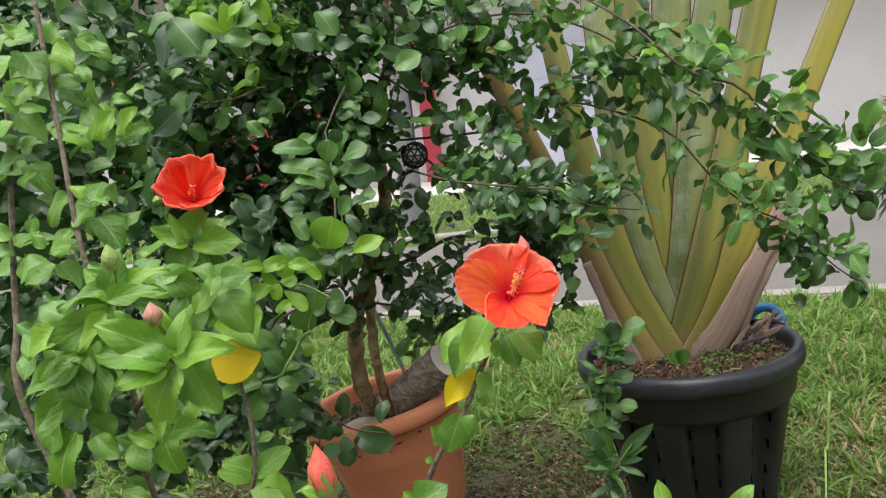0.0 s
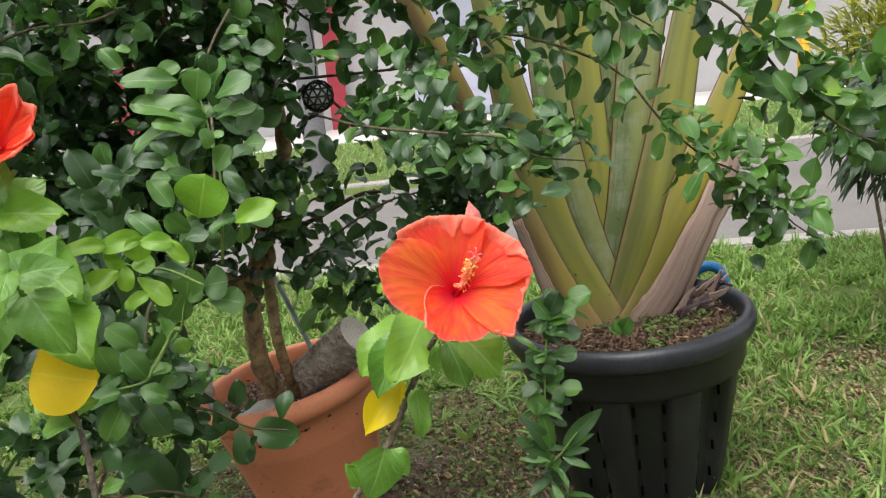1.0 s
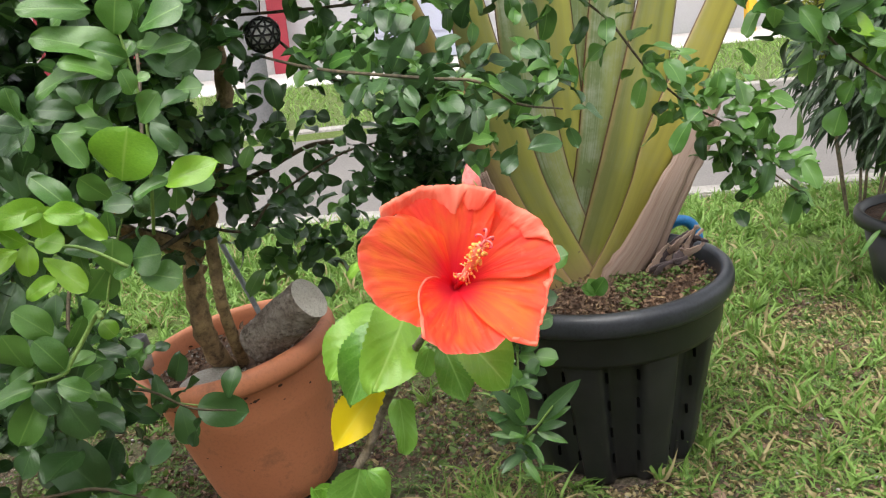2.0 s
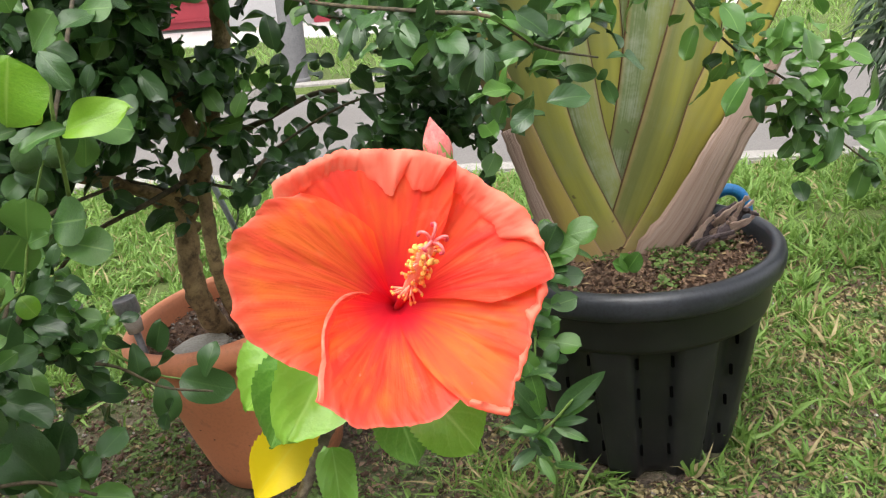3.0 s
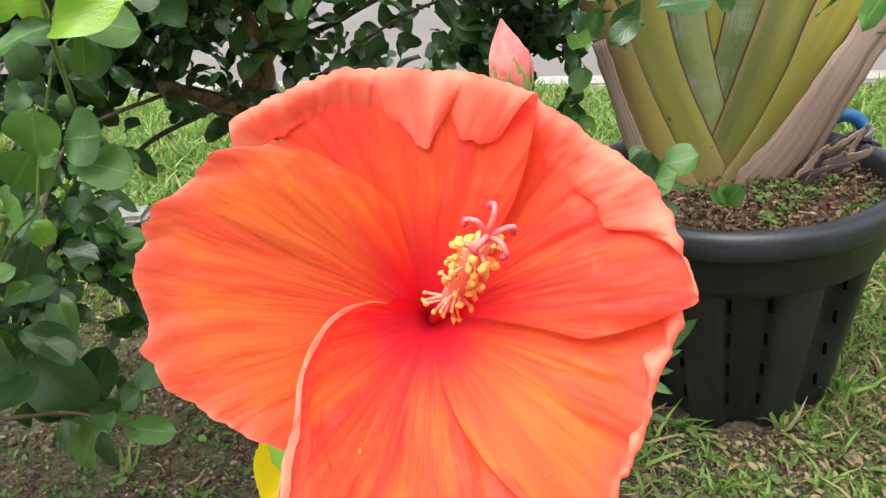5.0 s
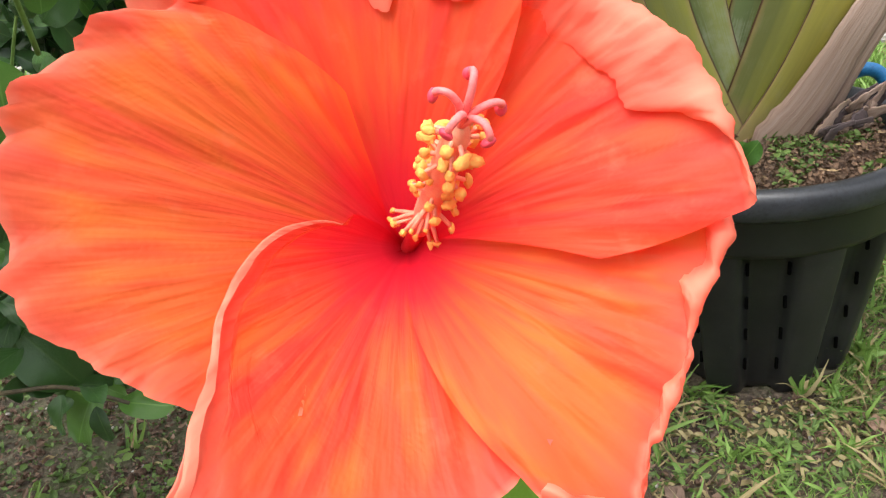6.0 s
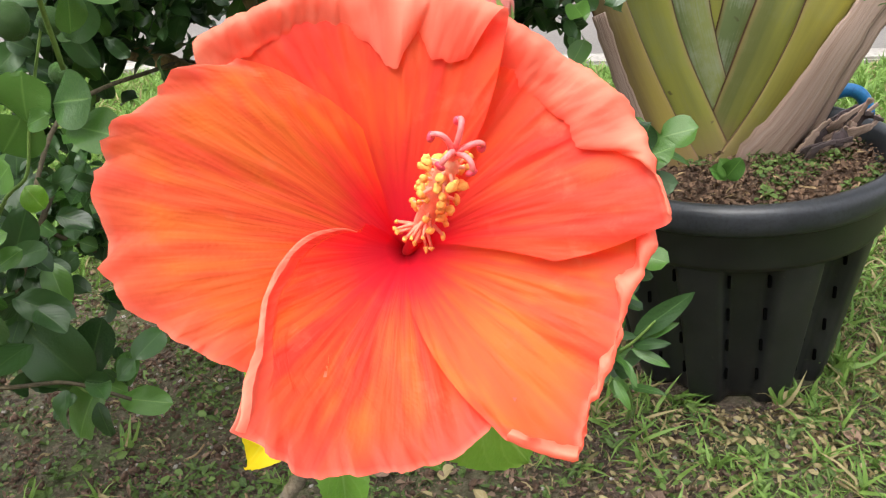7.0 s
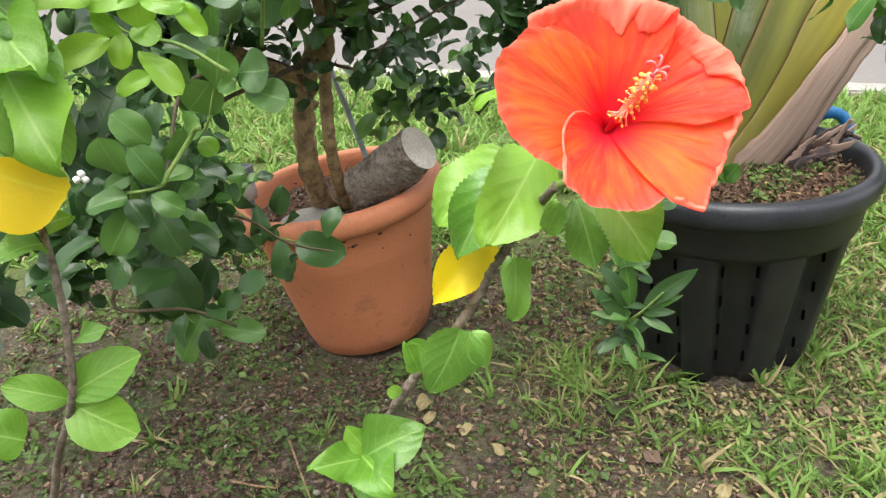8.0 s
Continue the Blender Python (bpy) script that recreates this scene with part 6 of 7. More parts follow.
thicket((0.178, 1.53, 1.018), (0.07, 0.06, 0.05), 14, 0.048, D, 522, B, 0.3)
thicket((0.302, 1.75, 0.937), (0.1, 0.08, 0.05), 30, 0.07, D, 523, B, 0.5)
thicket((0.482, 2.05, 1.161), (0.22, 0.08, 0.08), 34, 0.075, D, 524, B, 0.5)
thicket((0.249, 2.15, 1.187), (0.16, 0.1, 0.12), 60, 0.075, D, 525, B, 0.4)
thicket((0.062, 2.2, 1.079), (0.1, 0.1, 0.09), 30, 0.072, B, 526, D, 0.3)
thicket((0.133, 1.9, 0.982), (0.12, 0.1, 0.06), 44, 0.07, D, 527, B, 0.35)
thicket((0.08, 2.2, 0.848), (0.12, 0.06, 0.03), 22, 0.08, D, 528, None, 0)
thicket((0.063, 2.2, 1.019), (0.08, 0.08, 0.07), 40, 0.075, B, 529, D, 0.3)
thicket((0.143, 2.25, 0.721), (0.05, 0.06, 0.1), 34, 0.075, D, 530, None, 0)
thicket((-0.079, 2.55, 0.626), (0.08, 0.1, 0.07), 46, 0.08, D, 531, B, 0.2)
thicket((0.048, 2.5, 0.584), (0.05, 0.08, 0.1), 36, 0.075, D, 532, None, 0)
thicket((-0.107, 2.5, 0.535), (0.05, 0.05, 0.03), 14, 0.085, B, 533, None, 0)
thicket((-0.527, 1.6400000000000001, 0.559), (0.09, 0.08, 0.08), 42, 0.055, D, 538, None, 0)
thicket((-0.411, 1.8599999999999999, 0.536), (0.03, 0.04, 0.06), 5, 0.08, D, 539, None, 0)
thicket((-0.196, 2.35, 0.818), (0.17, 0.1, 0.06), 75, 0.075, D, 540, B, 0.35)
thicket((0.263, 2.2, 0.714), (0.05, 0.07, 0.12), 40, 0.07, D, 541, B, 0.2)
thicket((0.141, 2.3, 0.827), (0.1, 0.1, 0.05), 40, 0.072, D, 542, B, 0.1)
thicket((-0.257, 2.3, 0.912), (0.2, 0.12, 0.09), 90, 0.075, D, 543, B, 0.35)
thicket((0.014, 2.25, 0.886), (0.13, 0.1, 0.08), 80, 0.072, D, 544, B, 0.15)
thicket((-0.5, 2.2, 0.731), (0.13, 0.12, 0.16), 170, 0.08, D, 545, B, 0.12)
thicket((-0.489, 2.3, 0.89), (0.2, 0.15, 0.2), 260, 0.08, D, 546, None, 0)
thicket((-0.455, 1.6600000000000001, 0.653), (0.09, 0.07, 0.11), 56, 0.052, D, 547, None, 0)
thicket((-0.423, 2.5, 0.858), (0.15, 0.12, 0.16), 170, 0.075, D, 548, B, 0.08)
thicket((-0.555, 2.3, 0.895), (0.16, 0.12, 0.12), 130, 0.075, D, 549, B, 0.1)
thicket((-0.43, 1.8, 0.638), (0.06, 0.06, 0.09), 70, 0.055, D, 560, B, 0.25)
thicket((-0.469, 1.8, 0.545), (0.06, 0.06, 0.05), 40, 0.055, D, 561, B, 0.25)
thicket((-0.398, 1.85, 0.612), (0.07, 0.06, 0.05), 44, 0.055, D, 562, B, 0.25)
thicket((-0.542, 1.3, 1.133), (0.1, 0.08, 0.1), 90, 0.055, D, 563, B, 0.25)
thicket((-0.618, 1.25, 1.046), (0.07, 0.06, 0.12), 70, 0.055, D, 564, B, 0.25)
thicket((-0.626, 1.2, 0.865), (0.05, 0.06, 0.1), 60, 0.055, D, 565, B, 0.25)
thicket((-0.513, 1.5, 1.282), (0.1, 0.08, 0.08), 60, 0.055, D, 566, B, 0.25)
# single leaves on the shoots nearest to the path
spray(lime, 1.34, 1, [
    ("B", -0.175, 1.081, -0.246, 1.118, 0.4), ("B", -0.198, 1.127, -0.259, 1.136, 0.42), ("B", -0.179, 1.103, -0.170, 1.138, 0.8), ("D", -0.162, 1.131, -0.160, 1.153, 0.9),
    ("B", -0.155, 1.106, -0.113, 1.127, 0.6), ("B", -0.159, 1.082, -0.111, 1.096, 0.34), ("B", -0.171, 1.080, -0.208, 1.097, 0.4), ("D", -0.142, 1.069, -0.107, 1.087, 0.7),
    ("B", -0.204, 1.076, -0.260, 1.064, 0.42), ("B", -0.184, 1.068, -0.223, 1.091, 0.45), ("D", -0.179, 1.059, -0.203, 1.047, 0.6), ("B", -0.136, 1.048, -0.108, 1.051, 0.7),
    ("B", -0.169, 1.023, -0.148, 1.050, 0.7), ("B", -0.196, 1.011, -0.224, 1.029, 0.6),
])
spray(lime, 1.3, 2, [
    ("B", -0.234, 1.025, -0.209, 0.996, 0.5), ("D", -0.260, 1.031, -0.290, 1.044, 0.5), ("D", -0.293, 1.023, -0.304, 1.068, 0.6), ("N", -0.190, 0.974, -0.175, 1.023, 1.05),
    ("N", -0.151, 0.968, -0.103, 0.988, 0.42), ("B", -0.149, 0.971, -0.182, 0.964, 0.36), ("B", -0.202, 0.959, -0.224, 0.982, 0.7), ("D", -0.153, 1.026, -0.133, 1.001, 0.5),
    ("B", -0.163, 1.052, -0.166, 1.074, 0.8), ("D", -0.215, 1.041, -0.245, 1.050, 0.5), ("D", -0.288, 0.997, -0.310, 1.016, 0.7), ("D", -0.262, 0.994, -0.249, 0.975, 0.7),
])
spray(lime, 1.205, 3, [
    ("N", -0.264, 0.974, -0.304, 0.979, 0.4), ("N", -0.231, 0.977, -0.272, 0.974, 0.45), ("N", -0.239, 0.951, -0.234, 0.979, 0.85), ("N", -0.232, 0.974, -0.198, 0.973, 0.5),
    ("N", -0.204, 0.971, -0.186, 0.950, 0.45), ("N", -0.257, 0.946, -0.305, 0.929, 0.42), ("N", -0.253, 0.948, -0.254, 0.923, 0.62), ("N", -0.247, 0.950, -0.223, 0.947, 0.75),
    ("N", -0.244, 0.934, -0.211, 0.906, 0.42), ("N", -0.231, 0.920, -0.255, 0.912, 0.5), ("N", -0.254, 0.946, -0.272, 0.962, 0.5),
])
spray(lime, 1.46, 4, [
    ("B", -0.249, 0.846, -0.239, 0.889, 0.90), ("B", -0.225, 0.862, -0.192, 0.868, 1.19), ("B", -0.219, 0.844, -0.173, 0.838, 0.72), ("B", -0.247, 0.847, -0.225, 0.858, 0.62),
    ("B", -0.273, 0.856, -0.263, 0.880, 1.00), ("B", -0.285, 0.818, -0.256, 0.848, 1.06), ("B", -0.288, 0.797, -0.270, 0.817, 1.00), ("N", -0.276, 0.788, -0.261, 0.771, 0.88),
    ("D", -0.204, 0.910, -0.176, 0.937, 0.75), ("B", -0.217, 0.911, -0.195, 0.919, 0.75), ("D", -0.214, 0.938, -0.245, 0.943, 0.53), ("N", -0.217, 0.951, -0.230, 0.971, 0.75),
    ("D", -0.157, 0.965, -0.135, 0.958, 0.78), ("D", -0.230, 0.901, -0.244, 0.913, 0.75), ("D", -0.206, 0.928, -0.225, 0.923, 0.75), ("D", -0.237, 0.908, -0.257, 0.892, 0.75),
])
spray(lime, 1.4, 5, [
    ("B", -0.312, 0.798, -0.340, 0.836, 0.66), ("B", -0.343, 0.766, -0.359, 0.810, 0.85), ("B", -0.305, 0.760, -0.323, 0.803, 0.66), ("B", -0.310, 0.755, -0.275, 0.743, 0.62),
    ("B", -0.339, 0.748, -0.381, 0.745, 0.52), ("B", -0.333, 0.741, -0.364, 0.687, 0.52), ("B", -0.308, 0.735, -0.280, 0.715, 0.45), ("D", -0.311, 0.730, -0.288, 0.686, 0.8),
    ("B", -0.335, 0.767, -0.365, 0.756, 0.5), ("D", -0.336, 0.747, -0.315, 0.722, 0.6),
])
spray(lime, 1.67, 6, [
    ("D", -0.380, 0.457, -0.427, 0.567, 0.5), ("B", -0.338, 0.441, -0.270, 0.444, 0.46), ("B", -0.364, 0.453, -0.409, 0.387, 0.6), ("B", -0.371, 0.460, -0.329, 0.445, 0.5),
    ("D", -0.359, 0.444, -0.349, 0.401, 0.5), ("D", -0.384, 0.455, -0.417, 0.433, 0.5), ("D", -0.331, 0.450, -0.352, 0.476, 0.4),
])
spray(lime, 2.08, 7, [
    ("D", -0.401, 0.458, -0.452, 0.411, 0.5), ("D", -0.358, 0.463, -0.351, 0.385, 0.45), ("D", -0.323, 0.445, -0.302, 0.502, 0.5), ("D", -0.320, 0.395, -0.310, 0.317, 0.55),
    ("D", -0.286, 0.395, -0.194, 0.367, 0.6), ("D", -0.411, 0.471, -0.452, 0.514, 0.5), ("D", -0.358, 0.463, -0.395, 0.490, 0.5), ("D", -0.332, 0.390, -0.332, 0.421, 0.8),
])
spray(lime, 1.35, 8, [
    ("B", -0.389, 1.346, -0.343, 1.289, 0.7), ("N", -0.311, 1.313, -0.301, 1.358, 0.45), ("B", -0.308, 1.317, -0.256, 1.337, 0.45), ("N", -0.311, 1.313, -0.350, 1.346, 0.45),
    ("B", -0.307, 1.311, -0.266, 1.296, 0.5), ("B", -0.321, 1.306, -0.342, 1.282, 0.6), ("N", -0.301, 1.329, -0.275, 1.359, 0.4), ("B", -0.387, 1.354, -0.422, 1.324, 0.6),
    ("D", -0.371, 1.290, -0.407, 1.281, 0.6),
])
spray(lime, 1.75, 9, [
    ("B", -0.625, 1.246, -0.661, 1.283, 0.6), ("B", -0.600, 1.226, -0.570, 1.234, 0.6), ("B", -0.774, 1.399, -0.832, 1.389, 0.6), ("B", -0.694, 1.412, -0.667, 1.371, 0.5),
    ("D", -0.659, 1.387, -0.629, 1.362, 0.7), ("B", -0.605, 1.193, -0.589, 1.225, 0.6), ("B", -0.378, 1.187, -0.348, 1.155, 0.5), ("B", -0.399, 0.995, -0.409, 1.042, 0.7),
    ("B", -0.427, 0.998, -0.463, 0.990, 0.5), ("B", -0.417, 0.991, -0.387, 0.953, 0.6), ("D", -0.266, 1.347, -0.226, 1.310, 0.6), ("B", -0.217, 1.385, -0.178, 1.337, 0.6),
    ("B", -0.075, 1.261, -0.022, 1.283, 0.6),
])
for k, (pts, r0) in enumerate([
    ([(-0.187, 1.400, 0.900), (-0.170, 1.350, 0.974), (-0.166, 1.350, 1.024), (-0.172, 1.345, 1.086), (-0.175, 1.345, 1.106)], 0.0019),
    ([(-0.182, 1.230, 0.914), (-0.215, 1.230, 0.935), (-0.254, 1.228, 0.946), (-0.274, 1.228, 0.970)], 0.0018),
    ([(-0.230, 1.300, 0.850), (-0.263, 1.410, 0.816), (-0.295, 1.410, 0.772), (-0.311, 1.410, 0.754), (-0.369, 1.408, 0.748)], 0.0030),
    ([(-0.340, 1.500, 0.720), (-0.292, 1.470, 0.780), (-0.268, 1.468, 0.800), (-0.255, 1.468, 0.840), (-0.232, 1.468, 0.900), (-0.215, 1.468, 0.940)], 0.0018),
    ([(-0.443, 1.690, 0.579), (-0.416, 1.680, 0.531), (-0.385, 1.680, 0.450), (-0.341, 1.680, 0.435)], 0.0024),
    ([(-0.476, 2.100, 0.538), (-0.413, 2.090, 0.468), (-0.336, 2.090, 0.405), (-0.283, 2.090, 0.384)], 0.0028),
]):
    stem(lime, pts, r0, 0.55 * r0, "stem", "limb", 120 + k, 20)
for k, (pts, r0, r1) in enumerate([
    ([(-0.285, 2.415, 0.640), (-0.333, 2.400, 0.645), (-0.381, 2.390, 0.663), (-0.425, 2.370, 0.699)], 0.013, 0.009),
    ([(-0.270, 2.420, 0.600), (-0.320, 2.400, 0.646), (-0.380, 2.400, 0.672), (-0.467, 2.400, 0.690), (-0.560, 2.400, 0.704)], 0.008, 0.005),
    ([(-0.284, 2.400, 0.667), (-0.343, 2.300, 0.654), (-0.455, 2.300, 0.605), (-0.533, 2.300, 0.532), (-0.560, 2.300, 0.477)], 0.006, 0.003),
]):
    stem(lime, pts, r0, r1, "bark" if k == 0 else "twig", "limb", 130 + k, 24)


def lay_leaves(parent, items, whole=260):
    """The leaves nearest to the path one by one, the rest as one crown for each shade."""
    items = sorted(items, key=lambda it: it[0][1][3])
    for m, k, mat in items[:whole]:
        piece("leaf", LIME_ME[k, mat], parent, "", Matrix(m.tolist()))
    for k in range(7):
        for mat in (D, B, N):
            lot = [m for m, kk, mm in items[whole:] if kk == k and mm == mat]
            if lot:
                tagged(scatter("crown", LIME[k], lot, M[mat], parent), kind="stuff")


# open gaps in the crown between the boughs, where only a few leaves hang
OPEN = [(-0.05, 0.13, 0.05, 0.791, 0.962, 0.0), (-0.095, 0.002, -0.02, 0.967, 1.117, 0.0), (-0.47, -0.28, -0.27, 0.575, 0.722, -0.22)]


def sparse(it, k):
    x, y, z = it[0][0][3], it[0][1][3], it[0][2][3]
    return k % 8 and any(y > 1.75 and x0 + (y - 2.2) * sx < x < x1 + (y - 2.2) * sx and z0 < z - (y - 2.2) * sz < z1 for x0, x1, sx, z0, z1, sz in OPEN)


lay_leaves(lime, [it for k, it in enumerate(LEAVES) if not sparse(it, k)])


def fruit_mesh():
    bm = bmesh.new()
    bmesh.ops.create_icosphere(bm, subdivisions=4, radius=1.0)
    for x in bm.verts:
        n = noise.noise(x.co * 4.5)
        x.co *= 1 + 0.06 * n + 0.03 * noise.noise(x.co * 11)
        x.co.z *= 1.12
    return from_bm("fruit", bm, M["fruit"], True)


fruit = fruit_mesh()
for at, r in (((-0.267, 1.620, 0.895), 0.014), ((-0.305, 1.660, 0.838), 0.010), ((-0.214, 1.400, 0.934), 0.012), ((-0.196, 1.420, 0.929), 0.009), ((0.668, 1.380, 0.936), 0.014), ((1.010, 2.140, 0.626), 0.013), ((0.653, 2.090, 0.957), 0.016), ((0.518, 1.420, 1.090), 0.020), ((0.543, 1.420, 1.060), 0.011), ((-0.446, 1.600, 0.889), 0.013), ((-0.000, 2.300, 0.887), 0.010)):
    piece("fruit", fruit, lime, "knobbly green lime fruit", Matrix.Translation(at) @ Matrix.Diagonal((r, r, r, 1)))
bl = bmesh.new()
bmesh.ops.create_icosphere(bl, subdivisions=2, radius=0.0036)
for x in bl.verts:
    x.co *= 1 + 0.35 * noise.noise(x.co * 700)
blossom = from_bm("blossom", bl, M["white_petal"], True)
for at in ((-0.355, 1.340, 0.796), (-0.352, 1.340, 0.790), (-0.358, 1.335, 0.792)):
    piece("blossom", blossom, lime, "white blossom bud", Matrix.Translation(at))
piece("hanging_twig", mesh_of("hanging_twig", *tube([(BALL + (0, 0.01, 0.16)).tolist(), (BALL + (-0.05, 0.02, 0.20)).tolist(), (-0.121, 2.350, 1.256)], [0.003, 0.004], 8, 6)[:2], M["twig"]), lime)


# ---- seedling against the black planter ----
seedling = thing("seedling", "self-sown citrus seedling growing up the side of the black planter", "plant", at=(0, 0, 0))
gx, gy = 0.40, 2.19
stem(seedling, [(gx, gy, float(rise(gx, gy)) - 0.01), (0.37, 2.04, 0.12), (0.308, 1.900, 0.310), (0.316, 1.920, 0.500), (0.344, 1.950, 0.623)], 0.004, 0.002, "stem", seed=71)
stem(seedling, [(0.304, 1.900, 0.299), (0.328, 1.860, 0.350), (0.353, 1.840, 0.395)], 0.003, 0.0015, "stem", seed=72)
r = np.random.default_rng(77)
def seedling_leaf(k, t0, t1):
    leaf_at(seedling, LIME_ME[k % 5, B if k % 3 else D] if k > 9 else OVAL_ME[k % 2], t0, t1, (0.1 * r.normal(), -0.7, 0.6), "", 1.25)


seedling_leaf(0, (0.329, 1.86, 0.361), (0.396, 1.82, 0.446))
seedling_leaf(1, (0.334, 1.86, 0.355), (0.377, 1.83, 0.396))
seedling_leaf(2, (0.328, 1.86, 0.344), (0.367, 1.82, 0.372))
seedling_leaf(3, (0.327, 1.86, 0.338), (0.372, 1.82, 0.333))
seedling_leaf(4, (0.311, 1.88, 0.343), (0.257, 1.85, 0.441))
seedling_leaf(5, (0.311, 1.88, 0.349), (0.295, 1.85, 0.452))
seedling_leaf(6, (0.304, 1.88, 0.321), (0.243, 1.85, 0.398))
seedling_leaf(7, (0.319, 1.88, 0.306), (0.335, 1.84, 0.288))
seedling_leaf(8, (0.301, 1.88, 0.285), (0.254, 1.85, 0.274))
seedling_leaf(9, (0.306, 1.88, 0.272), (0.326, 1.84, 0.242))
seedling_leaf(10, (0.32, 1.92, 0.477), (0.359, 1.89, 0.516))
seedling_leaf(11, (0.317, 1.92, 0.465), (0.38, 1.88, 0.471))
seedling_leaf(12, (0.316, 1.92, 0.495), (0.278, 1.9, 0.559))
seedling_leaf(13, (0.319, 1.92, 0.511), (0.366, 1.89, 0.549))
seedling_leaf(14, (0.334, 1.94, 0.594), (0.402, 1.9, 0.64))
seedling_leaf(15, (0.337, 1.94, 0.604), (0.361, 1.92, 0.673))
seedling_leaf(16, (0.343, 1.95, 0.617), (0.42, 1.92, 0.654))
seedling_leaf(17, (0.336, 1.94, 0.599), (0.306, 1.92, 0.659))
seedling_leaf(18, (0.331, 1.94, 0.56), (0.377, 1.9, 0.588))
seedling_leaf(19, (0.324, 1.93, 0.53), (0.286, 1.9, 0.524))
seedling_leaf(20, (0.31, 1.9, 0.416), (0.266, 1.88, 0.478))
seedling_leaf(21, (0.309, 1.9, 0.428), (0.341, 1.88, 0.466))

climb = spline([(0.37, 2.04, 0.12), (0.308, 1.900, 0.310), (0.316, 1.920, 0.500), (0.344, 1.950, 0.623)], 50)
for k in range(64):
    p = climb[int(r.integers(8, 50))] + r.normal(size=3) * 0.012
    tip = p + unit(np.array((r.normal(), r.normal() - 0.5, 0.25 + 0.4 * r.normal()))) * r.uniform(0.035, 0.07)
    leaf_at(seedling, LIME_ME[k % 5, D if k % 3 else B] if k % 2 else OVAL_ME[k % 4 // 2], p, tip, (0.2 * r.normal(), -0.6, 0.8))

# ---- strap-leaved shrub with yellow croton in the second planter ----
shrub = thing("strap_leaf_shrub", "dark narrow-leaved shrub growing in the second planter", "shrub", at=(0, 0, 0))
cx, cy, cz = 1.95, 2.90, 0.30
r = np.random.default_rng(21)
for k in range(9):
    a, q = r.uniform(0, 6.28), r.uniform(0.02, 0.12)
    stem(shrub, [(cx + q * math.cos(a), cy + q * math.sin(a), cz), (cx + 1.2 * q * math.cos(a) - 0.02, cy + 1.2 * q * math.sin(a), cz + 0.35), (cx + 2.2 * q * math.cos(a), cy + 2.2 * q * math.sin(a), cz + r.uniform(0.6, 0.95))], 0.007, 0.003, "stem", seed=80 + k)
straps = []
for _ in range(3000):
    q = r.normal(size=3)
    q = q / np.linalg.norm(q) * r.uniform(0, 1) ** 0.4
    p = np.array((cx - 0.02, cy, cz + 0.50)) + q * (0.44, 0.32, 0.32)
    ahead = unit(q * (1, 1, 0.2) + np.array((0, -0.1, -0.45)) + 0.5 * r.normal(size=3))
    straps.append(turn(ahead, (0, -0.4, 1), p, r.uniform(0.06, 0.12)))
tagged(scatter("foliage", LANCE[2], straps, M["strap_leaf"], shrub), kind="stuff")
straps = []
for _ in range(36):
    q = r.normal(size=3)
    p = np.array((cx - 0.05, cy - 0.08, cz + 0.14)) + q * (0.1, 0.08, 0.1)
    straps.append(turn(unit(q + np.array((0, -0.3, 0.1))), (0, -0.4, 1), p, r.uniform(0.1, 0.16)))
tagged(scatter("low_foliage", LANCE[1], straps, M["lime_mid"], shrub), kind="stuff")
croton = thing("croton_bush", "croton bush with yellow-splashed leaves growing behind the planters", "shrub", at=(0, 0, 0))
ox, oy = 2.30, 3.75
for k in range(6):
    a = k * 1.05
    stem(croton, [(ox + 0.05 * math.cos(a), oy + 0.05 * math.sin(a), -0.02), (ox + 0.15 * math.cos(a), oy + 0.15 * math.sin(a), 0.5), (ox + 0.25 * math.cos(a), oy + 0.2 * math.sin(a), 1.0)], 0.007, 0.004, "twig", seed=90 + k)
straps = []
for _ in range(1700):
    q = r.normal(size=3)
    q = q / np.linalg.norm(q) * r.uniform(0, 1) ** 0.4
    p = np.array((ox, oy, 0.98)) + q * (0.36, 0.3, 0.26)
    straps.append(turn(unit(q + np.array((0, -0.2, 0.2)) + 0.4 * r.normal(size=3)), (0, -0.4, 1), p, r.uniform(0.06, 0.10)))
tagged(scatter("foliage", OVAL[0], straps, M["croton"], croton), kind="stuff")

cane = thing("green_cane", "thin pale green cane standing upright in the ground", "cane", at=(0, 0, 0))
piece("shaft", mesh_of("shaft", *tube([(*(0.407, 0.980, 0.573)[:2], -0.05), (0.416, 0.980, 0.658), (0.420, 0.980, 0.716), (0.424, 0.980, 0.791)], [0.002, 0.0016], 8, 8)[:2], M["stem"]), cane)


# ---- ground cover ----
def grass_blade(seed):
    r = np.random.default_rng(seed)
    v, uv = [], []
    lean = r.uniform(0.5, 1.3)
    for i, (s, w) in enumerate(((0, 0.5), (0.35, 0.45), (0.7, 0.3), (1.0, 0.02))):
        y = lean * s * s
        z = s * (1 - 0.35 * lean * s)
        v += [(-w * 0.13, y, z), (w * 0.13, y, z)]
        uv += [(0.2, s), (0.8, s)]
    f = [(2 * i, 2 * i + 1, 2 * i + 3, 2 * i + 2) for i in range(3)]
    return np.array(v), f, np.array(uv)


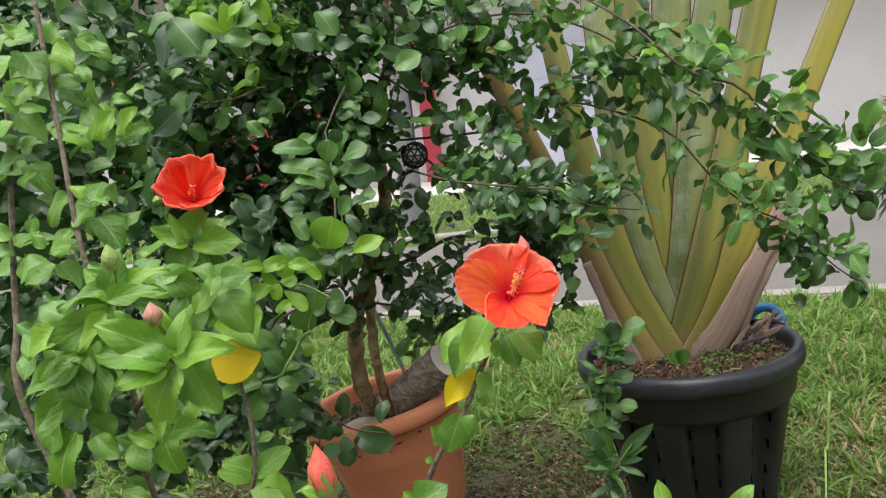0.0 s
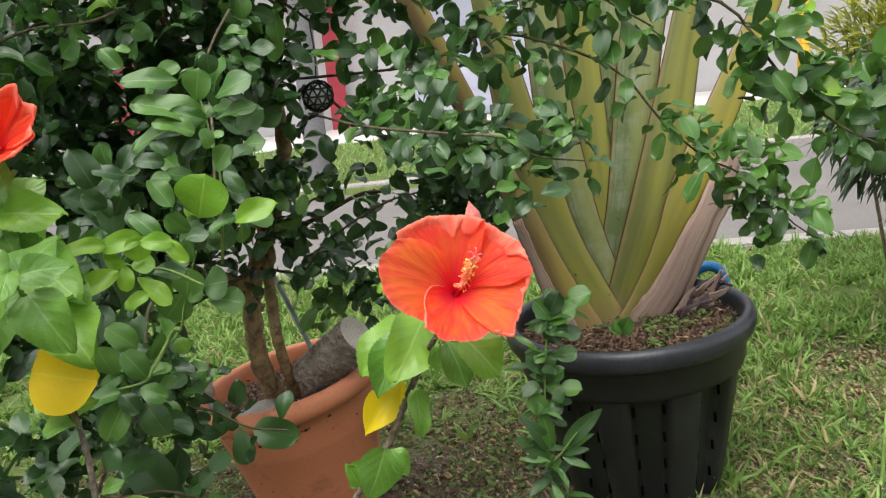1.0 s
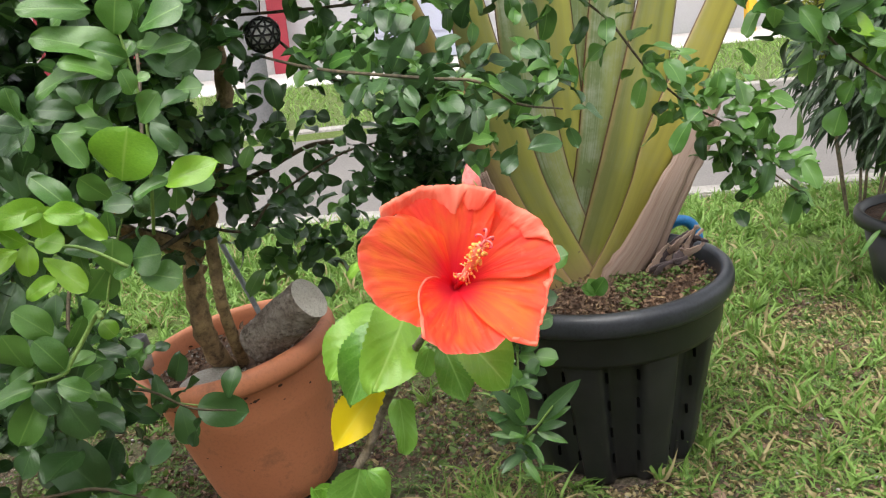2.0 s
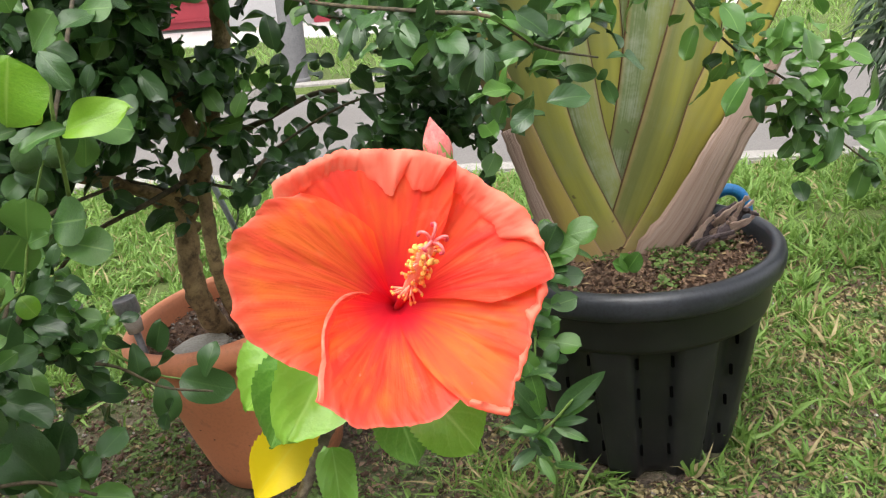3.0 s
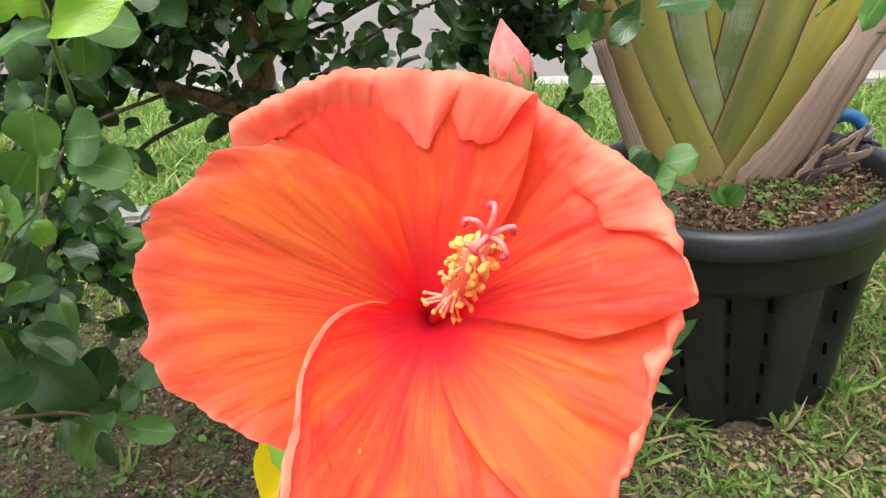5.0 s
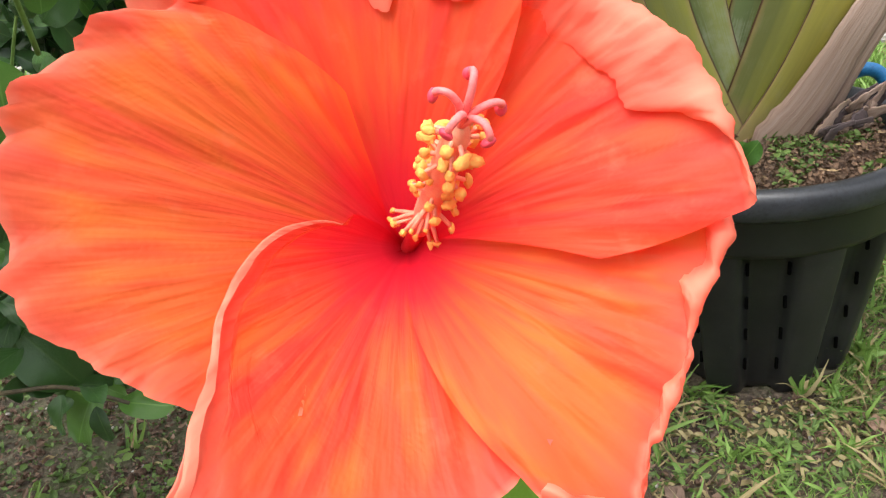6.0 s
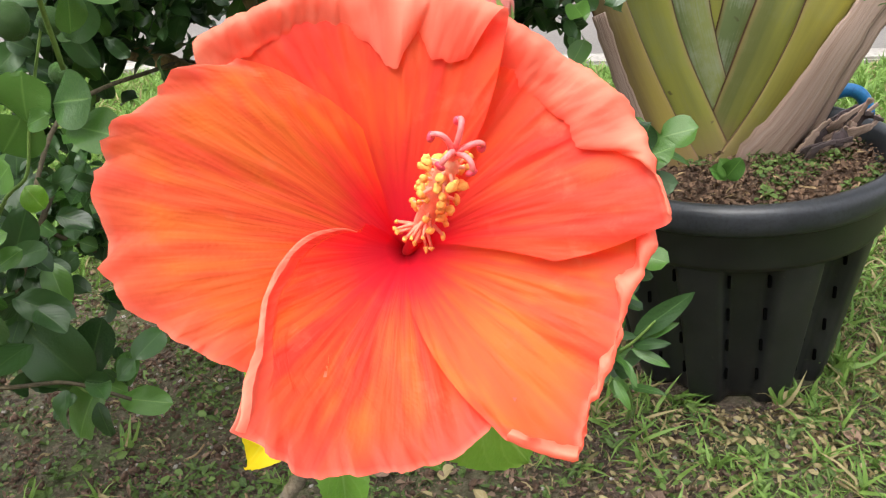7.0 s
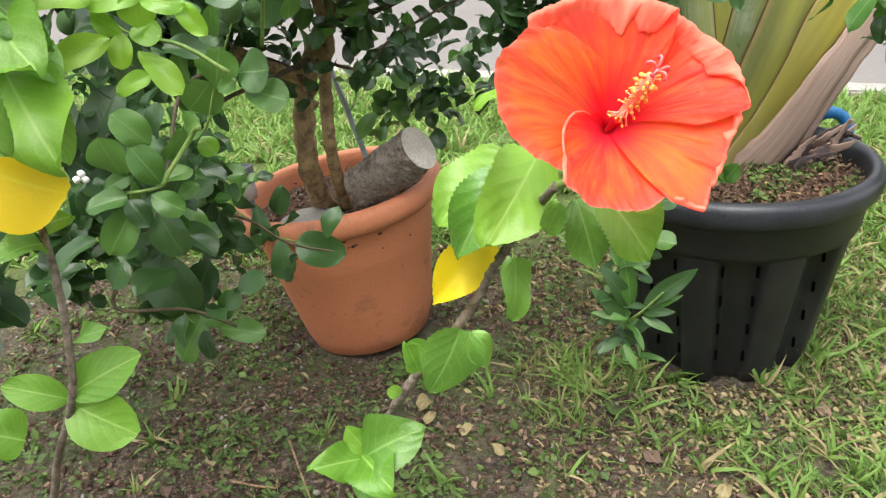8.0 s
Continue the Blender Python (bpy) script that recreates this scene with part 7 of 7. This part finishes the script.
def flake(seed, fold):
    r = np.random.default_rng(seed)
    v, uv = [], []
    for i, w in enumerate((0.25, 0.8, 0.3)):
        for k in range(3):
            v.append(((k - 1) * 0.4 * w * r.uniform(0.8, 1.2), i / 2 + 0.06 * r.normal(), fold * abs(k - 1) * w + 0.07 * r.normal()))
            uv.append((0.1 + 0.4 * k, i / 2))
    f = [(i * 3 + k, i * 3 + k + 1, (i + 1) * 3 + k + 1, (i + 1) * 3 + k) for i in range(2) for k in range(2)]
    return np.array(v), f, np.array(uv)


def upright(x, y, z, ang, size, tip=0.0, side=0.0):
    m = pose(x, y, z, tip, side, ang) @ Matrix.Diagonal((size, size, size, 1))
    return np.array(m)


def lawn_share(x, y):
    """How much of the ground is grass: full by the kerb and to +x, thin and patchy round the pots."""
    base = max(np.clip((y - 2.95) / 0.45, 0, 1), np.clip((x - 0.75) / 0.45, 0, 1) * (0.95 if y > 2.75 else 0.72))
    patch = 0.5 + 1.2 * noise.noise((x * 2.3, y * 2.3, 4)) + 0.9 * noise.noise((x * 6, y * 6, 9))
    near = 0.004 + 0.05 * max(0, noise.noise((x * 3.3 + 5, y * 3.3, 1))) + 0.65 * np.clip((x - 0.35) / 0.5, 0, 1)
    edge = np.clip(min((x + 2.25) / 0.9, (3.65 - x) / 0.9, (y - 1.2) / 0.5), 0, 1)
    return float(edge * np.clip(max(base * (np.clip(patch + 0.25, 0.12, 1) if y > 2.95 else np.clip(1.3 * patch - 0.1, 0.03, 1)), near * np.clip(patch, 0, 1)), 0, 1))


r = np.random.default_rng(99)
BLADES = [grass_blade(k) for k in range(4)]
STRAW = blade(0.07, 4, 1, 0.0, 0.0, 0.12, 3.0, "lance", 66)
lots = {(k, m): [] for k in range(4) for m in ("grass", "dry_grass")}
for x0, x1, y0, y1, count, size in ((-1.3, 2.9, 1.25, 3.0, 9000, 0.060), (-2.2, 3.6, 2.85, 5.3, 24000, 0.064)):
    for _ in range(count):
        x, y = r.uniform(x0, x1), r.uniform(y0, y1)
        if y > KERB(x) - 0.01 or r.uniform() > lawn_share(x, y):
            continue
        if math.hypot(x - 0.655, y - 2.375) < 0.205 or math.hypot(x + 0.188, y - 2.553) < 0.165:
            continue
        z, grow = float(rise(x, y)) - 0.003, size * r.uniform(0.6, 1.3)
        dry = 0.10 if y > 2.8 else 0.2
        for _ in range(int(r.integers(5, 13))):
            m = "dry_grass" if r.uniform() < dry else "grass"
            lots[int(r.integers(4)), m].append(upright(x + 0.006 * r.normal(), y + 0.006 * r.normal(), z, r.uniform(0, 360), grow * r.uniform(0.6, 1.3), r.normal() * 26, r.normal() * 26))
for (k, m), lot in lots.items():
    if lot:
        ob = scatter("lawn_grass", BLADES[k], lot, M[m])
        tagged(ob, "short green lawn grass, patchy near the pots" if m == "grass" else "dry straw-coloured grass blades on the lawn", "grass", kind="stuff")
# coarser, longer tufts of grass towards the palm's planter and at its foot
g = np.random.default_rng(7)
lots = {m: [] for m in ("grass", "dry_grass")}
spots = []
for _ in range(9000):
    x, y = g.uniform(0.05, 2.3), g.uniform(1.3, 2.9)
    share = np.clip((x - 0.12) / 0.6, 0.03, 1) * (0.6 if x < 0.8 and y < 2.15 else 1.0) * np.clip(0.32 + 2.4 * noise.noise((x * 4.5, y * 4.5, 3)), 0, 1)
    if g.uniform() < share:
        spots.append((x, y, 0.031))
spots += [(0.32 + 0.07 * g.normal(), 2.22 + 0.07 * g.normal(), 0.070) for _ in range(46)]
for x, y, size in spots:
    if math.hypot(x - 0.655, y - 2.375) < 0.21 or math.hypot(x + 0.188, y - 2.553) < 0.18:
        continue
    for _ in range(int(g.integers(6, 13))):
        m = upright(x + 0.009 * g.normal(), y + 0.009 * g.normal(), float(rise(x, y)) - 0.003, g.uniform(0, 360), size * g.uniform(0.4, 1.4), g.normal() * 38, g.normal() * 38)
        lots["dry_grass" if g.uniform() < 0.28 else "grass"].append(m @ np.diag((g.uniform(0.4, 0.8), 1, 1, 1)))
for m, lot in lots.items():
    tagged(scatter("coarse_grass", BLADES[0 if m == "grass" else 3], lot, M[m]), "coarse green grass tufts by the black planter" if m == "grass" else "straw-coloured dry blades among the grass tufts", "grass", kind="stuff")
lot = []
for _ in range(9000):
    x, y = r.uniform(-6, 9), r.uniform(8.6, 13.1)
    lot.append(upright(x, y, -0.01, r.uniform(0, 360), 0.12 * r.uniform(0.5, 1.2), r.normal() * 12, r.normal() * 12))
tagged(scatter("verge_grass", BLADES[1], lot, M["grass"]), "short green grass verge across the road", "grass", kind="stuff")

# pale dry thatch lying flat round the grass
lot = []
for _ in range(15000):
    x, y = g.uniform(0.15, 2.3), g.uniform(1.3, 2.95)
    if math.hypot(x - 0.655, y - 2.375) < 0.21 or g.uniform() > np.clip((x - 0.1) / 0.5, 0.1, 1) * np.clip(0.75 - 1.5 * noise.noise((x * 4.5, y * 4.5, 3)), 0.15, 1):
        continue
    a = g.uniform(0, 6.283)
    lot.append(turn((math.cos(a), math.sin(a), 0.08 * g.normal()), (0.3 * g.normal(), 0.3 * g.normal(), 1), (x, y, float(rise(x, y)) + g.uniform(0.001, 0.012)), 0.034 * g.uniform(0.4, 1.6)))
tagged(scatter("dry_thatch", STRAW, lot, M["dry_grass"]), "pale dry grass thatch lying on the soil", "thatch", kind="stuff")

# dense short tufts of broad grass beside the planter
lot = []
for _ in range(900):
    x, y = g.uniform(0.5, 1.9), g.uniform(1.3, 2.6)
    if math.hypot(x - 0.655, y - 2.375) < 0.27 or g.uniform() > 0.25 + 2.0 * noise.noise((x * 3.3 + 7, y * 3.3, 4)) + 0.35 * (x - 0.8):
        continue
    z = float(rise(x, y))
    for k in range(int(g.integers(7, 14))):
        a = g.uniform(0, 6.283)
        lot.append(turn((math.cos(a), math.sin(a), g.uniform(0.35, 1.4)), (0.4 * g.normal(), 0.4 * g.normal(), 1), (x + 0.010 * g.normal(), y + 0.010 * g.normal(), z), g.uniform(0.022, 0.048)))
tagged(scatter("tuft_grass", LANCE[1], lot, M["grass"]), "short broad-bladed green grass tufts beside the planter", "grass", kind="stuff")

# low broad-leaved weeds in clumps between the pots
lot = []
for _ in range(2600):
    x, y = g.uniform(-0.5, 1.9), g.uniform(1.35, 2.75)
    if math.hypot(x - 0.655, y - 2.375) < 0.22 or math.hypot(x + 0.188, y - 2.553) < 0.18 or g.uniform() > 2.2 * noise.noise((x * 4.1 + 3, y * 4.1, 6)) + (0.25 if x > 0.15 else 0.05):
        continue
    grow, z = g.uniform(0.012, 0.026), float(rise(x, y))
    for k in range(int(g.integers(4, 8))):
        a = g.uniform(0, 6.283)
        lot.append(turn((math.cos(a), math.sin(a), 0.35 + 0.3 * g.normal()), (0.3 * g.normal(), -0.2, 1), (x + 0.006 * g.normal(), y + 0.006 * g.normal(), z + g.uniform(0.002, 0.02)), grow * g.uniform(0.6, 1.3)))
tagged(scatter("broad_weed", OVAL[0], lot, M["weed"]), "low broad-leaved weeds in clumps among the grass", "weed", kind="stuff")

# dead leaves, grit and creeping weeds on the bare soil
for name, label, mat, shape, count, size, flat in (
    ("leaf_litter", "small brown dead leaves scattered on the soil", "litter", flake(1, 0.35), 62000, 0.0076, 2.0),
    ("twig_litter", "straw and broken twigs on the soil", "dry_grass", STRAW, 1400, 0.042, 9.0),
    ("soil_grit", "grey grit and crumbs of soil", "pebble", nugget, 2500, 0.008, 1.0),
    ("soil_crumbs", "dark crumbs of soil", "soil", nugget, 13000, 0.011, 1.0),
    ("creeping_weed", "small creeping green weeds on the soil", "weed", flake(5, 0.3), 120000, 0.0092, 1.5),
):
    lot = []
    for _ in range(count):
        x, y = r.uniform(-1.3, 1.9), r.uniform(1.2, 3.35)
        if math.hypot(x - 0.655, y - 2.375) < 0.2 or math.hypot(x + 0.188, y - 2.553) < 0.165:
            continue
        if name != "creeping_weed" and r.uniform() > 0.75 + 1.4 * noise.noise((x * 6, y * 6, 8)):
            continue
        if r.uniform() > min((x + 1.3) / 0.35, (1.9 - x) / 0.35, (y - 1.2) / 0.25, (3.35 - y) / 0.2):
            continue
        if name == "creeping_weed" and r.uniform() > 0.20 + 1.5 * max(0, noise.noise((x * 5, y * 5, 2)) + 0.5 * noise.noise((x * 17, y * 17, 6))):
            continue
        z = float(rise(x, y)) + r.uniform(0.0, 0.010)
        if name == "twig_litter":
            a = r.uniform(0, 6.283)
            lot.append(turn((math.cos(a), math.sin(a), 0.06 * r.normal()), (0.2 * r.normal(), 0, 1), (x, y, z), size * r.uniform(0.4, 1.3)))
        else:
            lot.append(turn((r.normal(), r.normal(), 0.3 * flat * r.normal()), (flat * r.normal() * 0.6, flat * r.normal() * 0.6, 1), (x, y, z), size * min(2.6, math.exp(0.5 * r.normal()))))
    tagged(scatter(name, shape, lot, M[mat]), label, name.replace("_", " "), kind="stuff")

# a few larger fallen leaves lying singly
for k in range(26):
    x, y = r.uniform(-0.9, 1.0), r.uniform(1.35, 2.2)
    if math.hypot(x - 0.655, y - 2.375) < 0.22 or math.hypot(x + 0.188, y - 2.553) < 0.2:
        continue
    ob = tagged(new("fallen_leaf"), "curled tan dead leaf lying on the soil" if k % 4 else "pale yellow-green fallen leaf on the soil", "leaf", "fallen leaves")
    me = mesh_of("blade", *HIB[k % 6][:2], M["litter"] if k % 4 else M["dry_grass"], HIB[k % 6][2])
    piece("blade", me, ob)
    s = r.uniform(0.03, 0.055)
    ob.matrix_basis = pose(x, y, float(rise(x, y)) + 0.012, r.normal() * 12, r.normal() * 12, r.uniform(0, 360)) @ Matrix.Diagonal((s, s, s, 1))
for k, (a, b, c) in enumerate((((-0.493, 2.200, 0.187), (-0.471, 2.220, 0.210), (-0.464, 2.250, 0.221)), ((-0.334, 2.050, 0.170), (-0.295, 1.950, 0.143), (-0.258, 1.850, 0.113)), ((-0.438, 1.950, 0.147), (-0.387, 1.930, 0.146), (-0.343, 1.920, 0.142)))):
    tw = thing("twig", "thin dry brown twig on the soil", "twig", "twigs on the soil")
    pts = [(p[0], p[1], float(rise(p[0], p[1])) + 0.012 + (0.02 if i == 0 and k == 1 else 0)) for i, p in enumerate((a, b, c))]
    piece("stick", mesh_of("stick", *tube(pts, [0.003, 0.002], 10, 6, 0.1, k)[:2], M["bark"]), tw)
block = thing("concrete_block", "weathered grey concrete block lying behind the lime tree", "block", at=(-0.98, 3.46, 0.012))
piece("body", from_bm("body", box(0.16, 0.12, 0.05, 0.015), earthy("mossy_concrete", (0.20, 0.19, 0.17), (0.28, 0.27, 0.24), (0.10, 0.11, 0.07), 20, 0.95, 0.6, 0.004, 90)), block)

sprout = thing("sprout", "small broad-leaved green sprout in the palm's soil", "sprout")
for k, (p, q) in enumerate((((0.561, 2.200, 0.456), (0.582, 2.170, 0.510)), ((0.561, 2.200, 0.456), (0.527, 2.180, 0.494)), ((0.561, 2.200, 0.456), (0.550, 2.180, 0.508)))):
    leaf_at(sprout, LIME_ME[2 if k else 4, "lime_mid"], p, q, (0.1, -0.7, 0.7), "", 1.3)
